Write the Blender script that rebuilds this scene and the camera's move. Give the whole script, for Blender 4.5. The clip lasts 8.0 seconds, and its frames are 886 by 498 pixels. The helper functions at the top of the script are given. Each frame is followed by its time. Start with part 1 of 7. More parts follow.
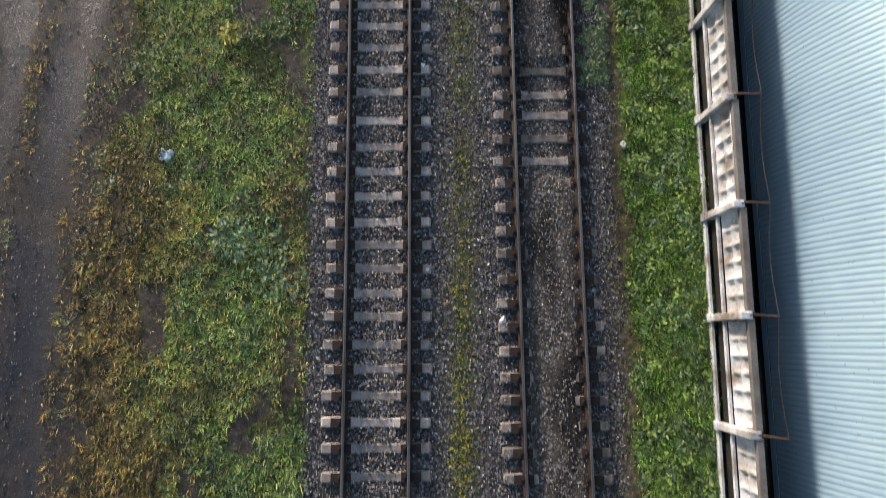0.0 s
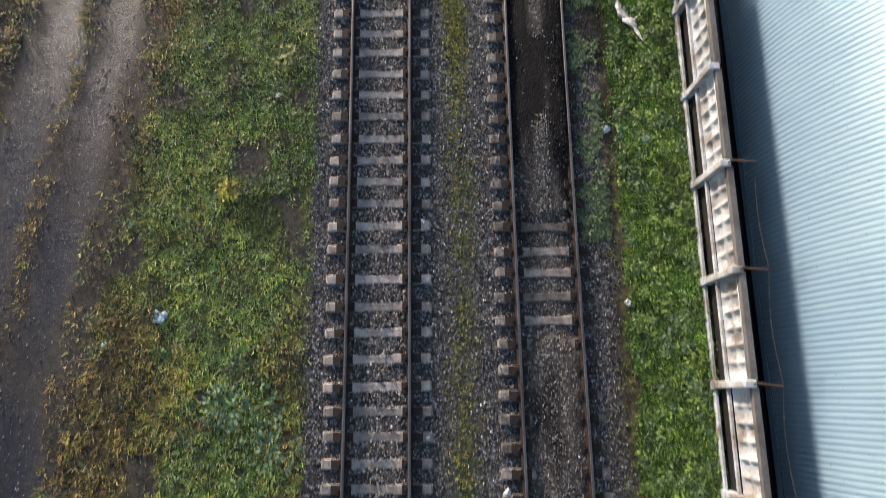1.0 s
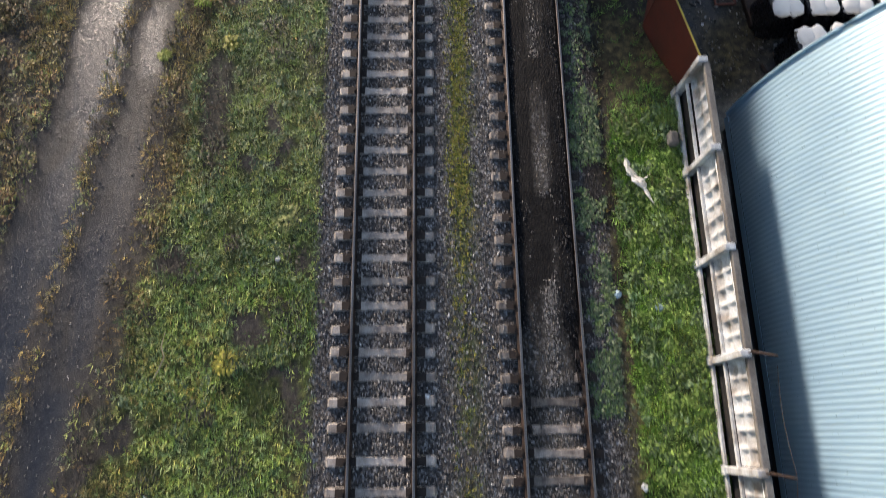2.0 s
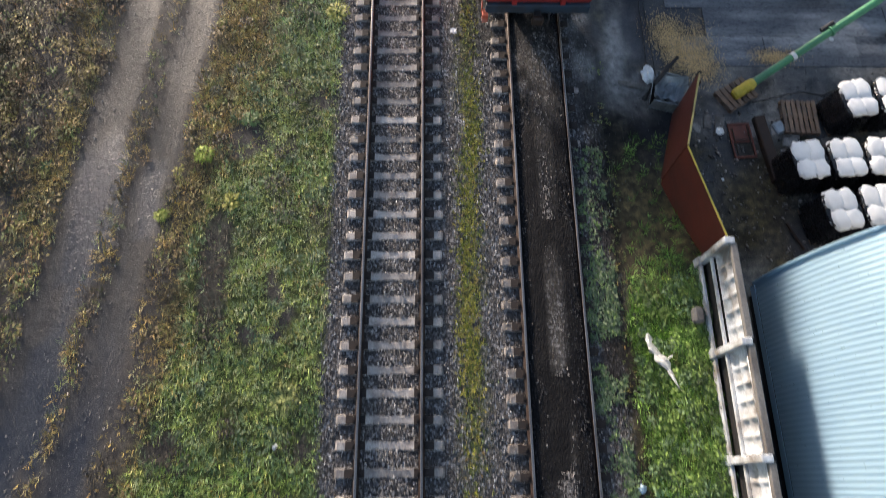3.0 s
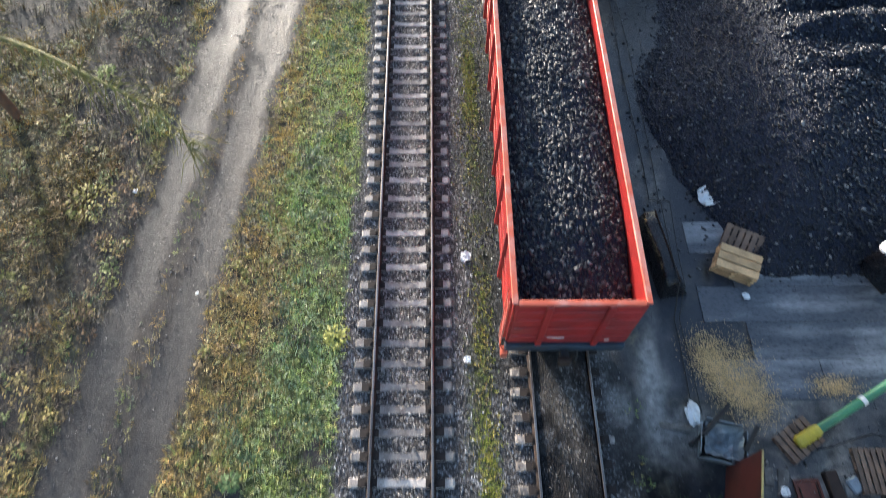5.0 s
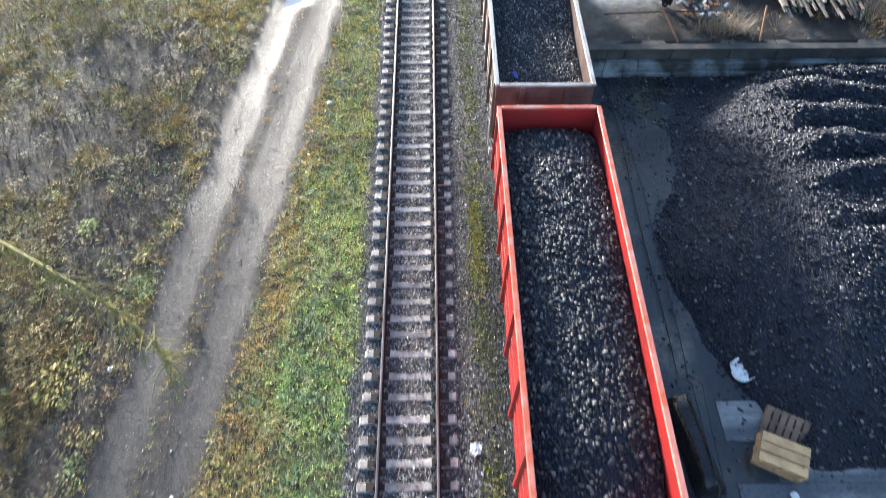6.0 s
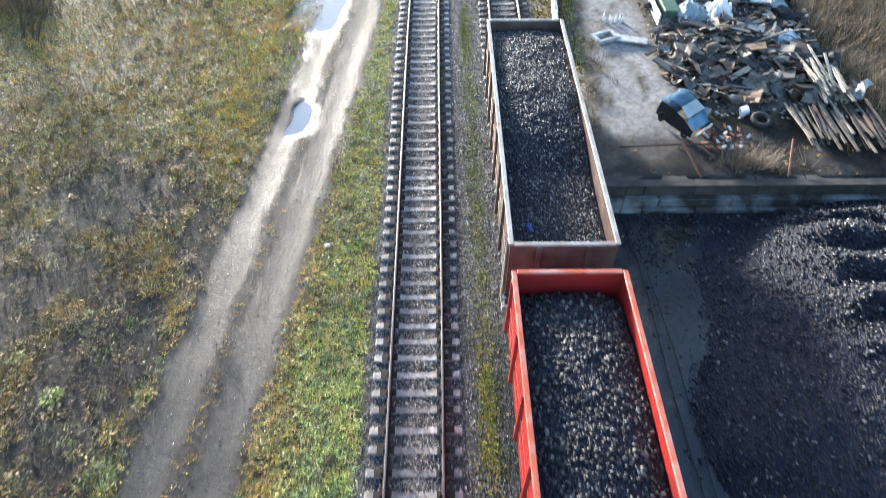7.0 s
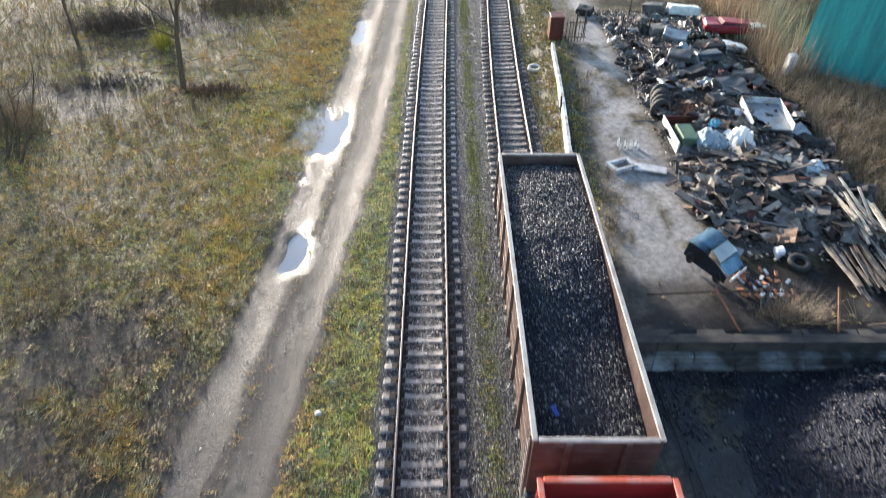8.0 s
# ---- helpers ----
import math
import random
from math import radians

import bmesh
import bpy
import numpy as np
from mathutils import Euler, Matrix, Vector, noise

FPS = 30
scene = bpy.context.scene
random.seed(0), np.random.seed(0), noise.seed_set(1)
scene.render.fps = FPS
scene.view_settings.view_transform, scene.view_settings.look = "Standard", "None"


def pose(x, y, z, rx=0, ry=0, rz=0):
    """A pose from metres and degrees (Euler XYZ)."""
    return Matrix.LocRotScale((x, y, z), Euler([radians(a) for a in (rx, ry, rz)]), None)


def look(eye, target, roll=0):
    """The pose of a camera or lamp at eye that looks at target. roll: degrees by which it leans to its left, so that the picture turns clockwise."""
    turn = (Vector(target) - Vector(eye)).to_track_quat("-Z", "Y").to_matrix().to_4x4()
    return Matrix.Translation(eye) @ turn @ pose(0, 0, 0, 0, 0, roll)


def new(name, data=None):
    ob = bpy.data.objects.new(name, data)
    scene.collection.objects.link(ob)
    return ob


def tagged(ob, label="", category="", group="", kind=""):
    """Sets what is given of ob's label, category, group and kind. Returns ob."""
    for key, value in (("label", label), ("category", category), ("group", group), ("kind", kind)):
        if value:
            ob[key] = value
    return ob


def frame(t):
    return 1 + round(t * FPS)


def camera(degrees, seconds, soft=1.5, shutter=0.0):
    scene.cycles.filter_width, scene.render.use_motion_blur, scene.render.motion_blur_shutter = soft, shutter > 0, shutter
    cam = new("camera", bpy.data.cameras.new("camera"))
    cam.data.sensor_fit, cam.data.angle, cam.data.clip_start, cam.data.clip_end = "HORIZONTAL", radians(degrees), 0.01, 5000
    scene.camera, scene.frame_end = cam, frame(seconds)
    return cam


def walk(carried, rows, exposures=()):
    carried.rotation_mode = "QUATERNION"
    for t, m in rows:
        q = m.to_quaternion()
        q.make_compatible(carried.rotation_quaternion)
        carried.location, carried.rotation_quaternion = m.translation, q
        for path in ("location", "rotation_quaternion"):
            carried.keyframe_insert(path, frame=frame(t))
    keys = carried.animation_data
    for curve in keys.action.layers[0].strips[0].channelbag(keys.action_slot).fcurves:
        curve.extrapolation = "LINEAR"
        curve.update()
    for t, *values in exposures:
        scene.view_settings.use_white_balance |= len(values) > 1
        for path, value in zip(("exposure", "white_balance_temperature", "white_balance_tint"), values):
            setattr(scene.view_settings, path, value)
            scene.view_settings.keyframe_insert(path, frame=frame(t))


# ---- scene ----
cam = camera(69.6, 8.0, soft=0.7, shutter=0.46)
PATH = [
    (0, (1.389, -2.174, 16.073), (1.421, -1.891, 14.093), 6.2),
    (0.5, (1.368, -0.788, 16.115), (1.403, -0.429, 14.148), 5.1),
    (1, (1.356, 0.657, 16.16), (1.393, 1.098, 14.21), 4.3),
    (1.5, (1.28, 2.217, 16.275), (1.323, 2.735, 14.344), 4.3),
    (1.7, (1.286, 2.937, 16.303), (1.326, 3.475, 14.377), 3.7),
    (2.8, (1.131, 7.059, 16.439), (1.163, 7.725, 14.553), 2.4),
    (3, (1.112, 7.779, 16.454), (1.141, 8.471, 14.578), 2.1),
    (3.2, (1.098, 8.472, 16.471), (1.124, 9.196, 14.607), 1.9),
    (3.5, (1.092, 9.52, 16.501), (1.116, 10.29, 14.655), 1.5),
    (4, (1.098, 11.333, 16.588), (1.116, 12.175, 14.775), 1.0),
    (4.5, (1.006, 13.191, 16.689), (1.027, 14.106, 14.911), 1.0),
    (4.7, (0.96, 13.943, 16.725), (0.983, 14.889, 14.963), 1.1),
    (5.8, (0.819, 18.167, 17.013), (0.836, 19.293, 15.361), -0.1),
    (6, (0.813, 18.897, 17.033), (0.831, 20.059, 15.406), 0.2),
    (6.5, (0.773, 20.684, 17.054), (0.788, 21.938, 15.497), -0.0),
    (7, (0.743, 22.512, 17.04), (0.75, 23.855, 15.559), -0.2),
    (7.5, (0.627, 24.289, 16.984), (0.634, 25.722, 15.589), 0.0),
    (8, (0.507, 26.163, 16.925), (0.514, 27.691, 15.634), 0.2),
]
walk(cam, [(t, look(eye, aim, roll)) for t, eye, aim, roll in PATH],
     exposures=[(0.0, 1.12, 6850, 17), (1.7, 1.17, 6850, 17), (3.0, 1.45, 6750, 16), (4.7, 1.87, 6350, 11), (6.0, 2.38, 5950, 10), (7.0, 2.3, 6000, 9), (8.0, 1.95, 6350, 12)])

# ---- light: hazy low sun ahead and a little to the left, broad sky ----
SUN_EL, SUN_AZ = radians(10.3), radians(-28)
world = bpy.data.worlds.new("world")
scene.world = world
world.use_nodes = True
_wn = world.node_tree.nodes
_sky = _wn.new("ShaderNodeTexSky")
_sky.sky_type, _sky.sun_disc = "NISHITA", False
_sky.sun_elevation, _sky.sun_rotation = SUN_EL, SUN_AZ
_sky.air_density, _sky.dust_density, _sky.ozone_density = 1.0, 1.2, 1.5
world.node_tree.links.new(_sky.outputs[0], _wn["Background"].inputs[0])
_wn["Background"].inputs[1].default_value = 0.125
sun = new("sun", bpy.data.lights.new("sun", "SUN"))
sun.data.energy, sun.data.angle, sun.data.color = 3.5, radians(6), (1.0, 0.90, 0.77)
sun.matrix_world = look((0, 0, 0), (-math.sin(SUN_AZ) * math.cos(SUN_EL), -math.cos(SUN_AZ) * math.cos(SUN_EL), -math.sin(SUN_EL)))

# ---- small tools ----
rng = np.random.default_rng(7)


def hashed(ix, iy, seed):
    h = (ix.astype(np.int64) * 374761393 + iy.astype(np.int64) * 668265263 + seed * 1442695041) & 0xFFFFFFFF
    h = ((h ^ (h >> 13)) * 1274126177) & 0xFFFFFFFF
    return ((h ^ (h >> 16)) & 0xFFFFFF) / float(0xFFFFFF)


def vnoise(x, y, seed=0):
    """Smooth noise from 0 to 1 over arrays of places."""
    x, y = np.asarray(x, float), np.asarray(y, float)
    ix, iy = np.floor(x), np.floor(y)
    u, v = x - ix, y - iy
    u, v = u * u * (3 - 2 * u), v * v * (3 - 2 * v)
    a, b = hashed(ix, iy, seed), hashed(ix + 1, iy, seed)
    c, d = hashed(ix, iy + 1, seed), hashed(ix + 1, iy + 1, seed)
    return (a * (1 - u) + b * u) * (1 - v) + (c * (1 - u) + d * u) * v


def fbm(x, y, seed=0, octaves=3):
    total, amp, norm = 0.0, 1.0, 0.0
    for k in range(octaves):
        total = total + amp * vnoise(np.asarray(x) * 2**k, np.asarray(y) * 2**k, seed + 17 * k)
        norm += amp
        amp *= 0.55
    return total / norm


def smooth(x, a, b):
    """0 below a, 1 above b (a may be the larger one)."""
    u = np.clip((np.asarray(x, float) - a) / (b - a), 0, 1)
    return u * u * (3 - 2 * u)


def along(y, table):
    ys, xs = zip(*table)
    return np.interp(y, ys, xs)


def fast_mesh(name, verts, faces, tints=None):
    """A mesh from arrays: verts n x 3, faces m x k (k = 3 or 4) or a list of such arrays."""
    verts = np.asarray(verts, np.float32)
    faces = [np.asarray(f, np.int32) for f in (faces if isinstance(faces, list) else [faces]) if len(f)]
    me = bpy.data.meshes.new(name)
    me.vertices.add(len(verts))
    me.vertices.foreach_set("co", verts.ravel())
    loops = np.concatenate([f.ravel() for f in faces])
    sizes = np.concatenate([np.full(len(f), f.shape[1], np.int32) for f in faces])
    me.loops.add(len(loops))
    me.loops.foreach_set("vertex_index", loops)
    me.polygons.add(len(sizes))
    me.polygons.foreach_set("loop_start", np.concatenate([[0], np.cumsum(sizes)[:-1]]).astype(np.int32))
    me.update(calc_edges=True)
    for key, value in (tints or {}).items():
        layer = me.attributes.new(key, "FLOAT_COLOR", "POINT")
        rgba = np.ones((len(verts), 4), np.float32)
        rgba[:, : value.shape[1]] = value
        layer.data.foreach_set("color", rgba.ravel())
    me.validate()
    return me


def part(name, data, material, parent=None, label="", smooth_faces=False, m=None):
    """Links a mesh or bmesh as one object, under its thing if one is given."""
    if isinstance(data, bmesh.types.BMesh):
        me = bpy.data.meshes.new(name)
        data.to_mesh(me)
        data.free()
        data = me
    if material and not data.materials:
        data.materials.append(material)
    if smooth_faces:
        data.polygons.foreach_set("use_smooth", [True] * len(data.polygons))
    ob = new(name, data)
    if parent:
        ob.parent = parent
    if m is not None:
        ob.matrix_basis = m
    return tagged(ob, label=label)


def thing(name, label, category, group="", kind="", m=None):
    ob = new(name)
    ob.empty_display_size = 0.2
    if m is not None:
        ob.matrix_basis = m
    return tagged(ob, label, category, group, kind)


def box(x0, x1, y0, y1, z0, z1, bevel=0.0, bm=None, turn=None):
    """A box, bevelled if asked, added to bm or in a bmesh of its own."""
    bm = bm or bmesh.new()
    m = Matrix.Translation(((x0 + x1) / 2, (y0 + y1) / 2, (z0 + z1) / 2)) @ Matrix.Diagonal((x1 - x0, y1 - y0, z1 - z0, 1))
    made = bmesh.ops.create_cube(bm, size=1, matrix=(turn @ m) if turn else m)
    if bevel:
        edges = list({e for v in made["verts"] for e in v.link_edges})
        bmesh.ops.bevel(bm, geom=edges, offset=bevel, segments=1, affect="EDGES")
    return bm


def tube(points, radii, sides=6, bm=None):
    """A tapered tube through points."""
    bm = bm or bmesh.new()
    pts = [Vector(p) for p in points]
    radii = radii if hasattr(radii, "__len__") else [radii] * len(pts)
    rings = []
    for i, p in enumerate(pts):
        d = (pts[min(i + 1, len(pts) - 1)] - pts[max(i - 1, 0)]).normalized()
        a = d.cross(Vector((0, 0, 1)) if abs(d.z) < 0.9 else Vector((1, 0, 0))).normalized()
        b = d.cross(a)
        rings.append([bm.verts.new(p + radii[i] * (math.cos(k * math.tau / sides) * a + math.sin(k * math.tau / sides) * b)) for k in range(sides)])
    for r, s in zip(rings, rings[1:]):
        for k in range(sides):
            bm.faces.new((r[k], r[(k + 1) % sides], s[(k + 1) % sides], s[k]))
    bm.faces.new(rings[0][::-1])
    bm.faces.new(rings[-1])
    return bm


def ring(radius, thick, width, m=None, bm=None, n=20, k=8):
    """A tyre-like ring about z."""
    bm = bm or bmesh.new()
    m = m or Matrix()
    rows = []
    for i in range(n):
        a = i * math.tau / n
        rows.append([])
        for j in range(k):
            b = j * math.tau / k
            r, z = radius + thick * math.copysign(abs(math.cos(b)) ** 0.6, math.cos(b)), width * math.copysign(abs(math.sin(b)) ** 0.6, math.sin(b))
            rows[-1].append(bm.verts.new(m @ Vector((r * math.cos(a), r * math.sin(a), z))))
    for i in range(n):
        for j in range(k):
            bm.faces.new((rows[i][j], rows[(i + 1) % n][j], rows[(i + 1) % n][(j + 1) % k], rows[i][(j + 1) % k]))
    return bm


def stones(places, sizes, seed=0, flat=0.75):
    """Angular lumps at the places: verts and faces of all of them."""
    r = np.random.default_rng(seed)
    octa = np.array([(1, 0, 0), (-1, 0, 0), (0, 1, 0), (0, -1, 0), (0, 0, 1), (0, 0, -1)], float)
    tris = np.array([(0, 2, 4), (2, 1, 4), (1, 3, 4), (3, 0, 4), (2, 0, 5), (1, 2, 5), (3, 1, 5), (0, 3, 5)])
    n = len(places)
    v = octa[None] + r.uniform(-0.35, 0.35, (n, 6, 3))
    v *= (np.asarray(sizes)[:, None] * 0.5 * np.stack([r.uniform(0.8, 1.3, n), r.uniform(0.6, 1.0, n), flat * r.uniform(0.6, 1.1, n)], 1))[:, None, :]
    a, b = r.uniform(0, math.tau, n), r.uniform(-0.7, 0.7, n)
    ca, sa, cb, sb = np.cos(a), np.sin(a), np.cos(b), np.sin(b)
    x, y, z = v[..., 0], v[..., 1], v[..., 2]
    x, z = x * cb[:, None] + z * sb[:, None], z * cb[:, None] - x * sb[:, None]
    x, y = x * ca[:, None] - y * sa[:, None], x * sa[:, None] + y * ca[:, None]
    v = np.stack([x, y, z], -1) + np.asarray(places)[:, None, :]
    return v.reshape(-1, 3), (tris[None] + 6 * np.arange(n)[:, None, None]).reshape(-1, 3)


def chunks(places, sizes, seed=0):
    """Sharp broken lumps: skewed blocks at the places."""
    r = np.random.default_rng(seed)
    cube = np.array([(x, y, z) for z in (-1, 1) for y in (-1, 1) for x in (-1, 1)], float)
    quads = np.array([(0, 2, 3, 1), (4, 5, 7, 6), (0, 1, 5, 4), (2, 6, 7, 3), (0, 4, 6, 2), (1, 3, 7, 5)])
    n = len(places)
    v = cube[None] * (1 + r.uniform(-0.45, 0.25, (n, 8, 1))) + r.uniform(-0.25, 0.25, (n, 8, 3))
    v *= (np.asarray(sizes)[:, None] * 0.38 * np.stack([r.uniform(0.8, 1.7, n), r.uniform(0.6, 1.0, n), r.uniform(0.35, 0.8, n)], 1))[:, None, :]
    a, b = r.uniform(0, math.tau, n), r.uniform(-0.9, 0.9, n)
    ca, sa, cb, sb = np.cos(a)[:, None], np.sin(a)[:, None], np.cos(b)[:, None], np.sin(b)[:, None]
    x, y, z = v[..., 0], v[..., 1], v[..., 2]
    x, z = x * cb + z * sb, z * cb - x * sb
    x, y = x * ca - y * sa, x * sa + y * ca
    v = np.stack([x, y, z], -1) + np.asarray(places)[:, None, :]
    return v.reshape(-1, 3), (quads[None] + 8 * np.arange(n)[:, None, None]).reshape(-1, 4)


def tufts(places, heights, spread, blades, width, colours, seed=0):
    """Tufts of leaning blades: verts, faces and a tint for every vert."""
    r = np.random.default_rng(seed)
    n = len(places)
    a = r.uniform(0, math.tau, (n, blades))
    h = np.asarray(heights)[:, None] * r.uniform(0.5, 1.1, (n, blades))
    out = np.asarray(spread)[:, None] * r.uniform(0.25, 1.0, (n, blades))
    w = width * r.uniform(0.6, 1.4, (n, blades))
    base = np.asarray(places)[:, None, :] + np.stack([np.cos(a), np.sin(a), 0 * a], -1) * (0.25 * out)[..., None]
    side = np.stack([-np.sin(a), np.cos(a), 0 * a], -1) * w[..., None]
    tip = base + np.stack([np.cos(a) * out, np.sin(a) * out, h], -1)
    v = np.stack([base + side, tip, base - side], 2).reshape(-1, 3)
    f = np.arange(n * blades)[:, None] * 3 + np.array([[0, 1, 2]])
    c = np.repeat(np.asarray(colours)[:, None, :], blades * 3, 1).reshape(-1, 3)
    c = c * np.repeat(r.uniform(0.7, 1.4, n * blades), 3)[:, None]
    return v, f, c


# ---- materials ----
class Nodes:
    """Short names for the nodes of one material."""

    def __init__(self, name):
        self.mat = bpy.data.materials.new(name)
        self.mat.use_nodes = True
        self.tree = self.mat.node_tree
        self.bsdf = self.tree.nodes["Principled BSDF"]
        self.place = self.tree.nodes.new("ShaderNodeNewGeometry").outputs["Position"]

    def put(self, socket, value):
        if isinstance(value, bpy.types.NodeSocket):
            self.tree.links.new(value, socket)
        elif socket.type == "RGBA":
            socket.default_value = (*value, 1) if hasattr(value, "__len__") else (value, value, value, 1)
        else:
            socket.default_value = value

    def noise(self, scale, detail=3, stretch=None, rough=0.55):
        n = self.tree.nodes.new("ShaderNodeTexNoise")
        n.inputs["Scale"].default_value, n.inputs["Detail"].default_value, n.inputs["Roughness"].default_value = scale, detail, rough
        where = self.place
        if stretch:
            mp = self.tree.nodes.new("ShaderNodeMapping")
            mp.inputs["Scale"].default_value = stretch
            self.put(mp.inputs["Vector"], where)
            where = mp.outputs[0]
        self.put(n.inputs["Vector"], where)
        return n.outputs["Fac"]

    def cells(self, scale, what="Color"):
        n = self.tree.nodes.new("ShaderNodeTexVoronoi")
        n.inputs["Scale"].default_value = scale
        self.put(n.inputs["Vector"], self.place)
        return n.outputs[what]

    def attribute(self, name):
        n = self.tree.nodes.new("ShaderNodeAttribute")
        n.attribute_name = name
        return n.outputs["Color"]

    def split(self, colour):
        n = self.tree.nodes.new("ShaderNodeSeparateColor")
        self.put(n.inputs[0], colour)
        return n.outputs[0], n.outputs[1], n.outputs[2]

    def ramp(self, fac, stops):
        n = self.tree.nodes.new("ShaderNodeValToRGB")
        self.put(n.inputs[0], fac)
        while len(n.color_ramp.elements) < len(stops):
            n.color_ramp.elements.new(0.5)
        for e, (at, colour) in zip(n.color_ramp.elements, stops):
            e.position = at
            e.color = (*colour, 1) if hasattr(colour, "__len__") else (colour, colour, colour, 1)
        return n.outputs[0]

    def mix(self, fac, a, b, how="MIX"):
        n = self.tree.nodes.new("ShaderNodeMix")
        n.data_type, n.blend_type = "RGBA", how
        self.put(n.inputs[0], fac), self.put(n.inputs[6], a), self.put(n.inputs[7], b)
        return n.outputs[2]

    def calc(self, how, a, b=0.0):
        n = self.tree.nodes.new("ShaderNodeMath")
        n.operation = how
        self.put(n.inputs[0], a), self.put(n.inputs[1], b)
        return n.outputs[0]

    def chance(self):
        return self.tree.nodes.new("ShaderNodeObjectInfo").outputs["Random"]

    def island(self):
        return self.tree.nodes.new("ShaderNodeNewGeometry").outputs["Random Per Island"]

    def finish(self, colour, rough=0.8, metal=0.0, bump=None, strength=0.4, distance=0.02, **other):
        self.put(self.bsdf.inputs["Base Color"], colour)
        self.put(self.bsdf.inputs["Roughness"], rough)
        self.put(self.bsdf.inputs["Metallic"], metal)
        for key, value in other.items():
            self.put(self.bsdf.inputs[key.replace("_", " ")], value)
        if bump is not None:
            n = self.tree.nodes.new("ShaderNodeBump")
            n.inputs["Strength"].default_value, n.inputs["Distance"].default_value = strength, distance
            self.put(n.inputs["Height"], bump)
            self.put(self.bsdf.inputs["Normal"], n.outputs[0])
        return self.mat


def surface(name, base, worn, scale=2.0, fine=30.0, rough=0.7, metal=0.0, amount=0.55, speck=0.35, vary=0.0, bump=0.3, distance=0.01, stretch=None):
    """A worn surface: base colour, a second colour in patches, fine grain and relief."""
    n = Nodes(name)
    patch = n.ramp(n.noise(scale, 4, stretch), [(amount - 0.12, 0.0), (amount + 0.12, 1.0)])
    grain = n.noise(fine, 3, stretch)
    colour = n.mix(patch, base, worn)
    colour = n.mix(speck, colour, n.mix(1.0, colour, n.ramp(grain, [(0.25, 0.35), (0.75, 1.6)]), "MULTIPLY"))
    if vary:
        colour = n.mix(vary, colour, n.mix(1.0, colour, n.ramp(n.chance(), [(0.0, 0.3), (1.0, 1.7)]), "MULTIPLY"))
    return n.finish(colour, n.ramp(grain, [(0.2, max(rough - 0.15, 0.05)), (0.8, min(rough + 0.12, 1.0))]), metal, grain, bump, distance)


def tinted(name, rough=0.78, through=0.0):
    """Leaves and blades, coloured by their own tint."""
    n = Nodes(name)
    return n.finish(n.attribute("tint"), rough, Subsurface_Weight=0.0)


def lumps(name, dark, light, rough, metal=0.0, share=0.8, bias=0.5):
    """Loose stones or lumps, each of its own shade."""
    n = Nodes(name)
    shade = n.ramp(n.island(), [(0.0, dark), (share, tuple((a * (1 - bias) + b * bias) for a, b in zip(dark, light))), (1.0, light)])
    return n.finish(n.mix(0.5, shade, n.mix(1.0, shade, n.ramp(n.noise(25, 3), [(0.3, 0.4), (0.7, 1.5)]), "MULTIPLY")), rough, metal)


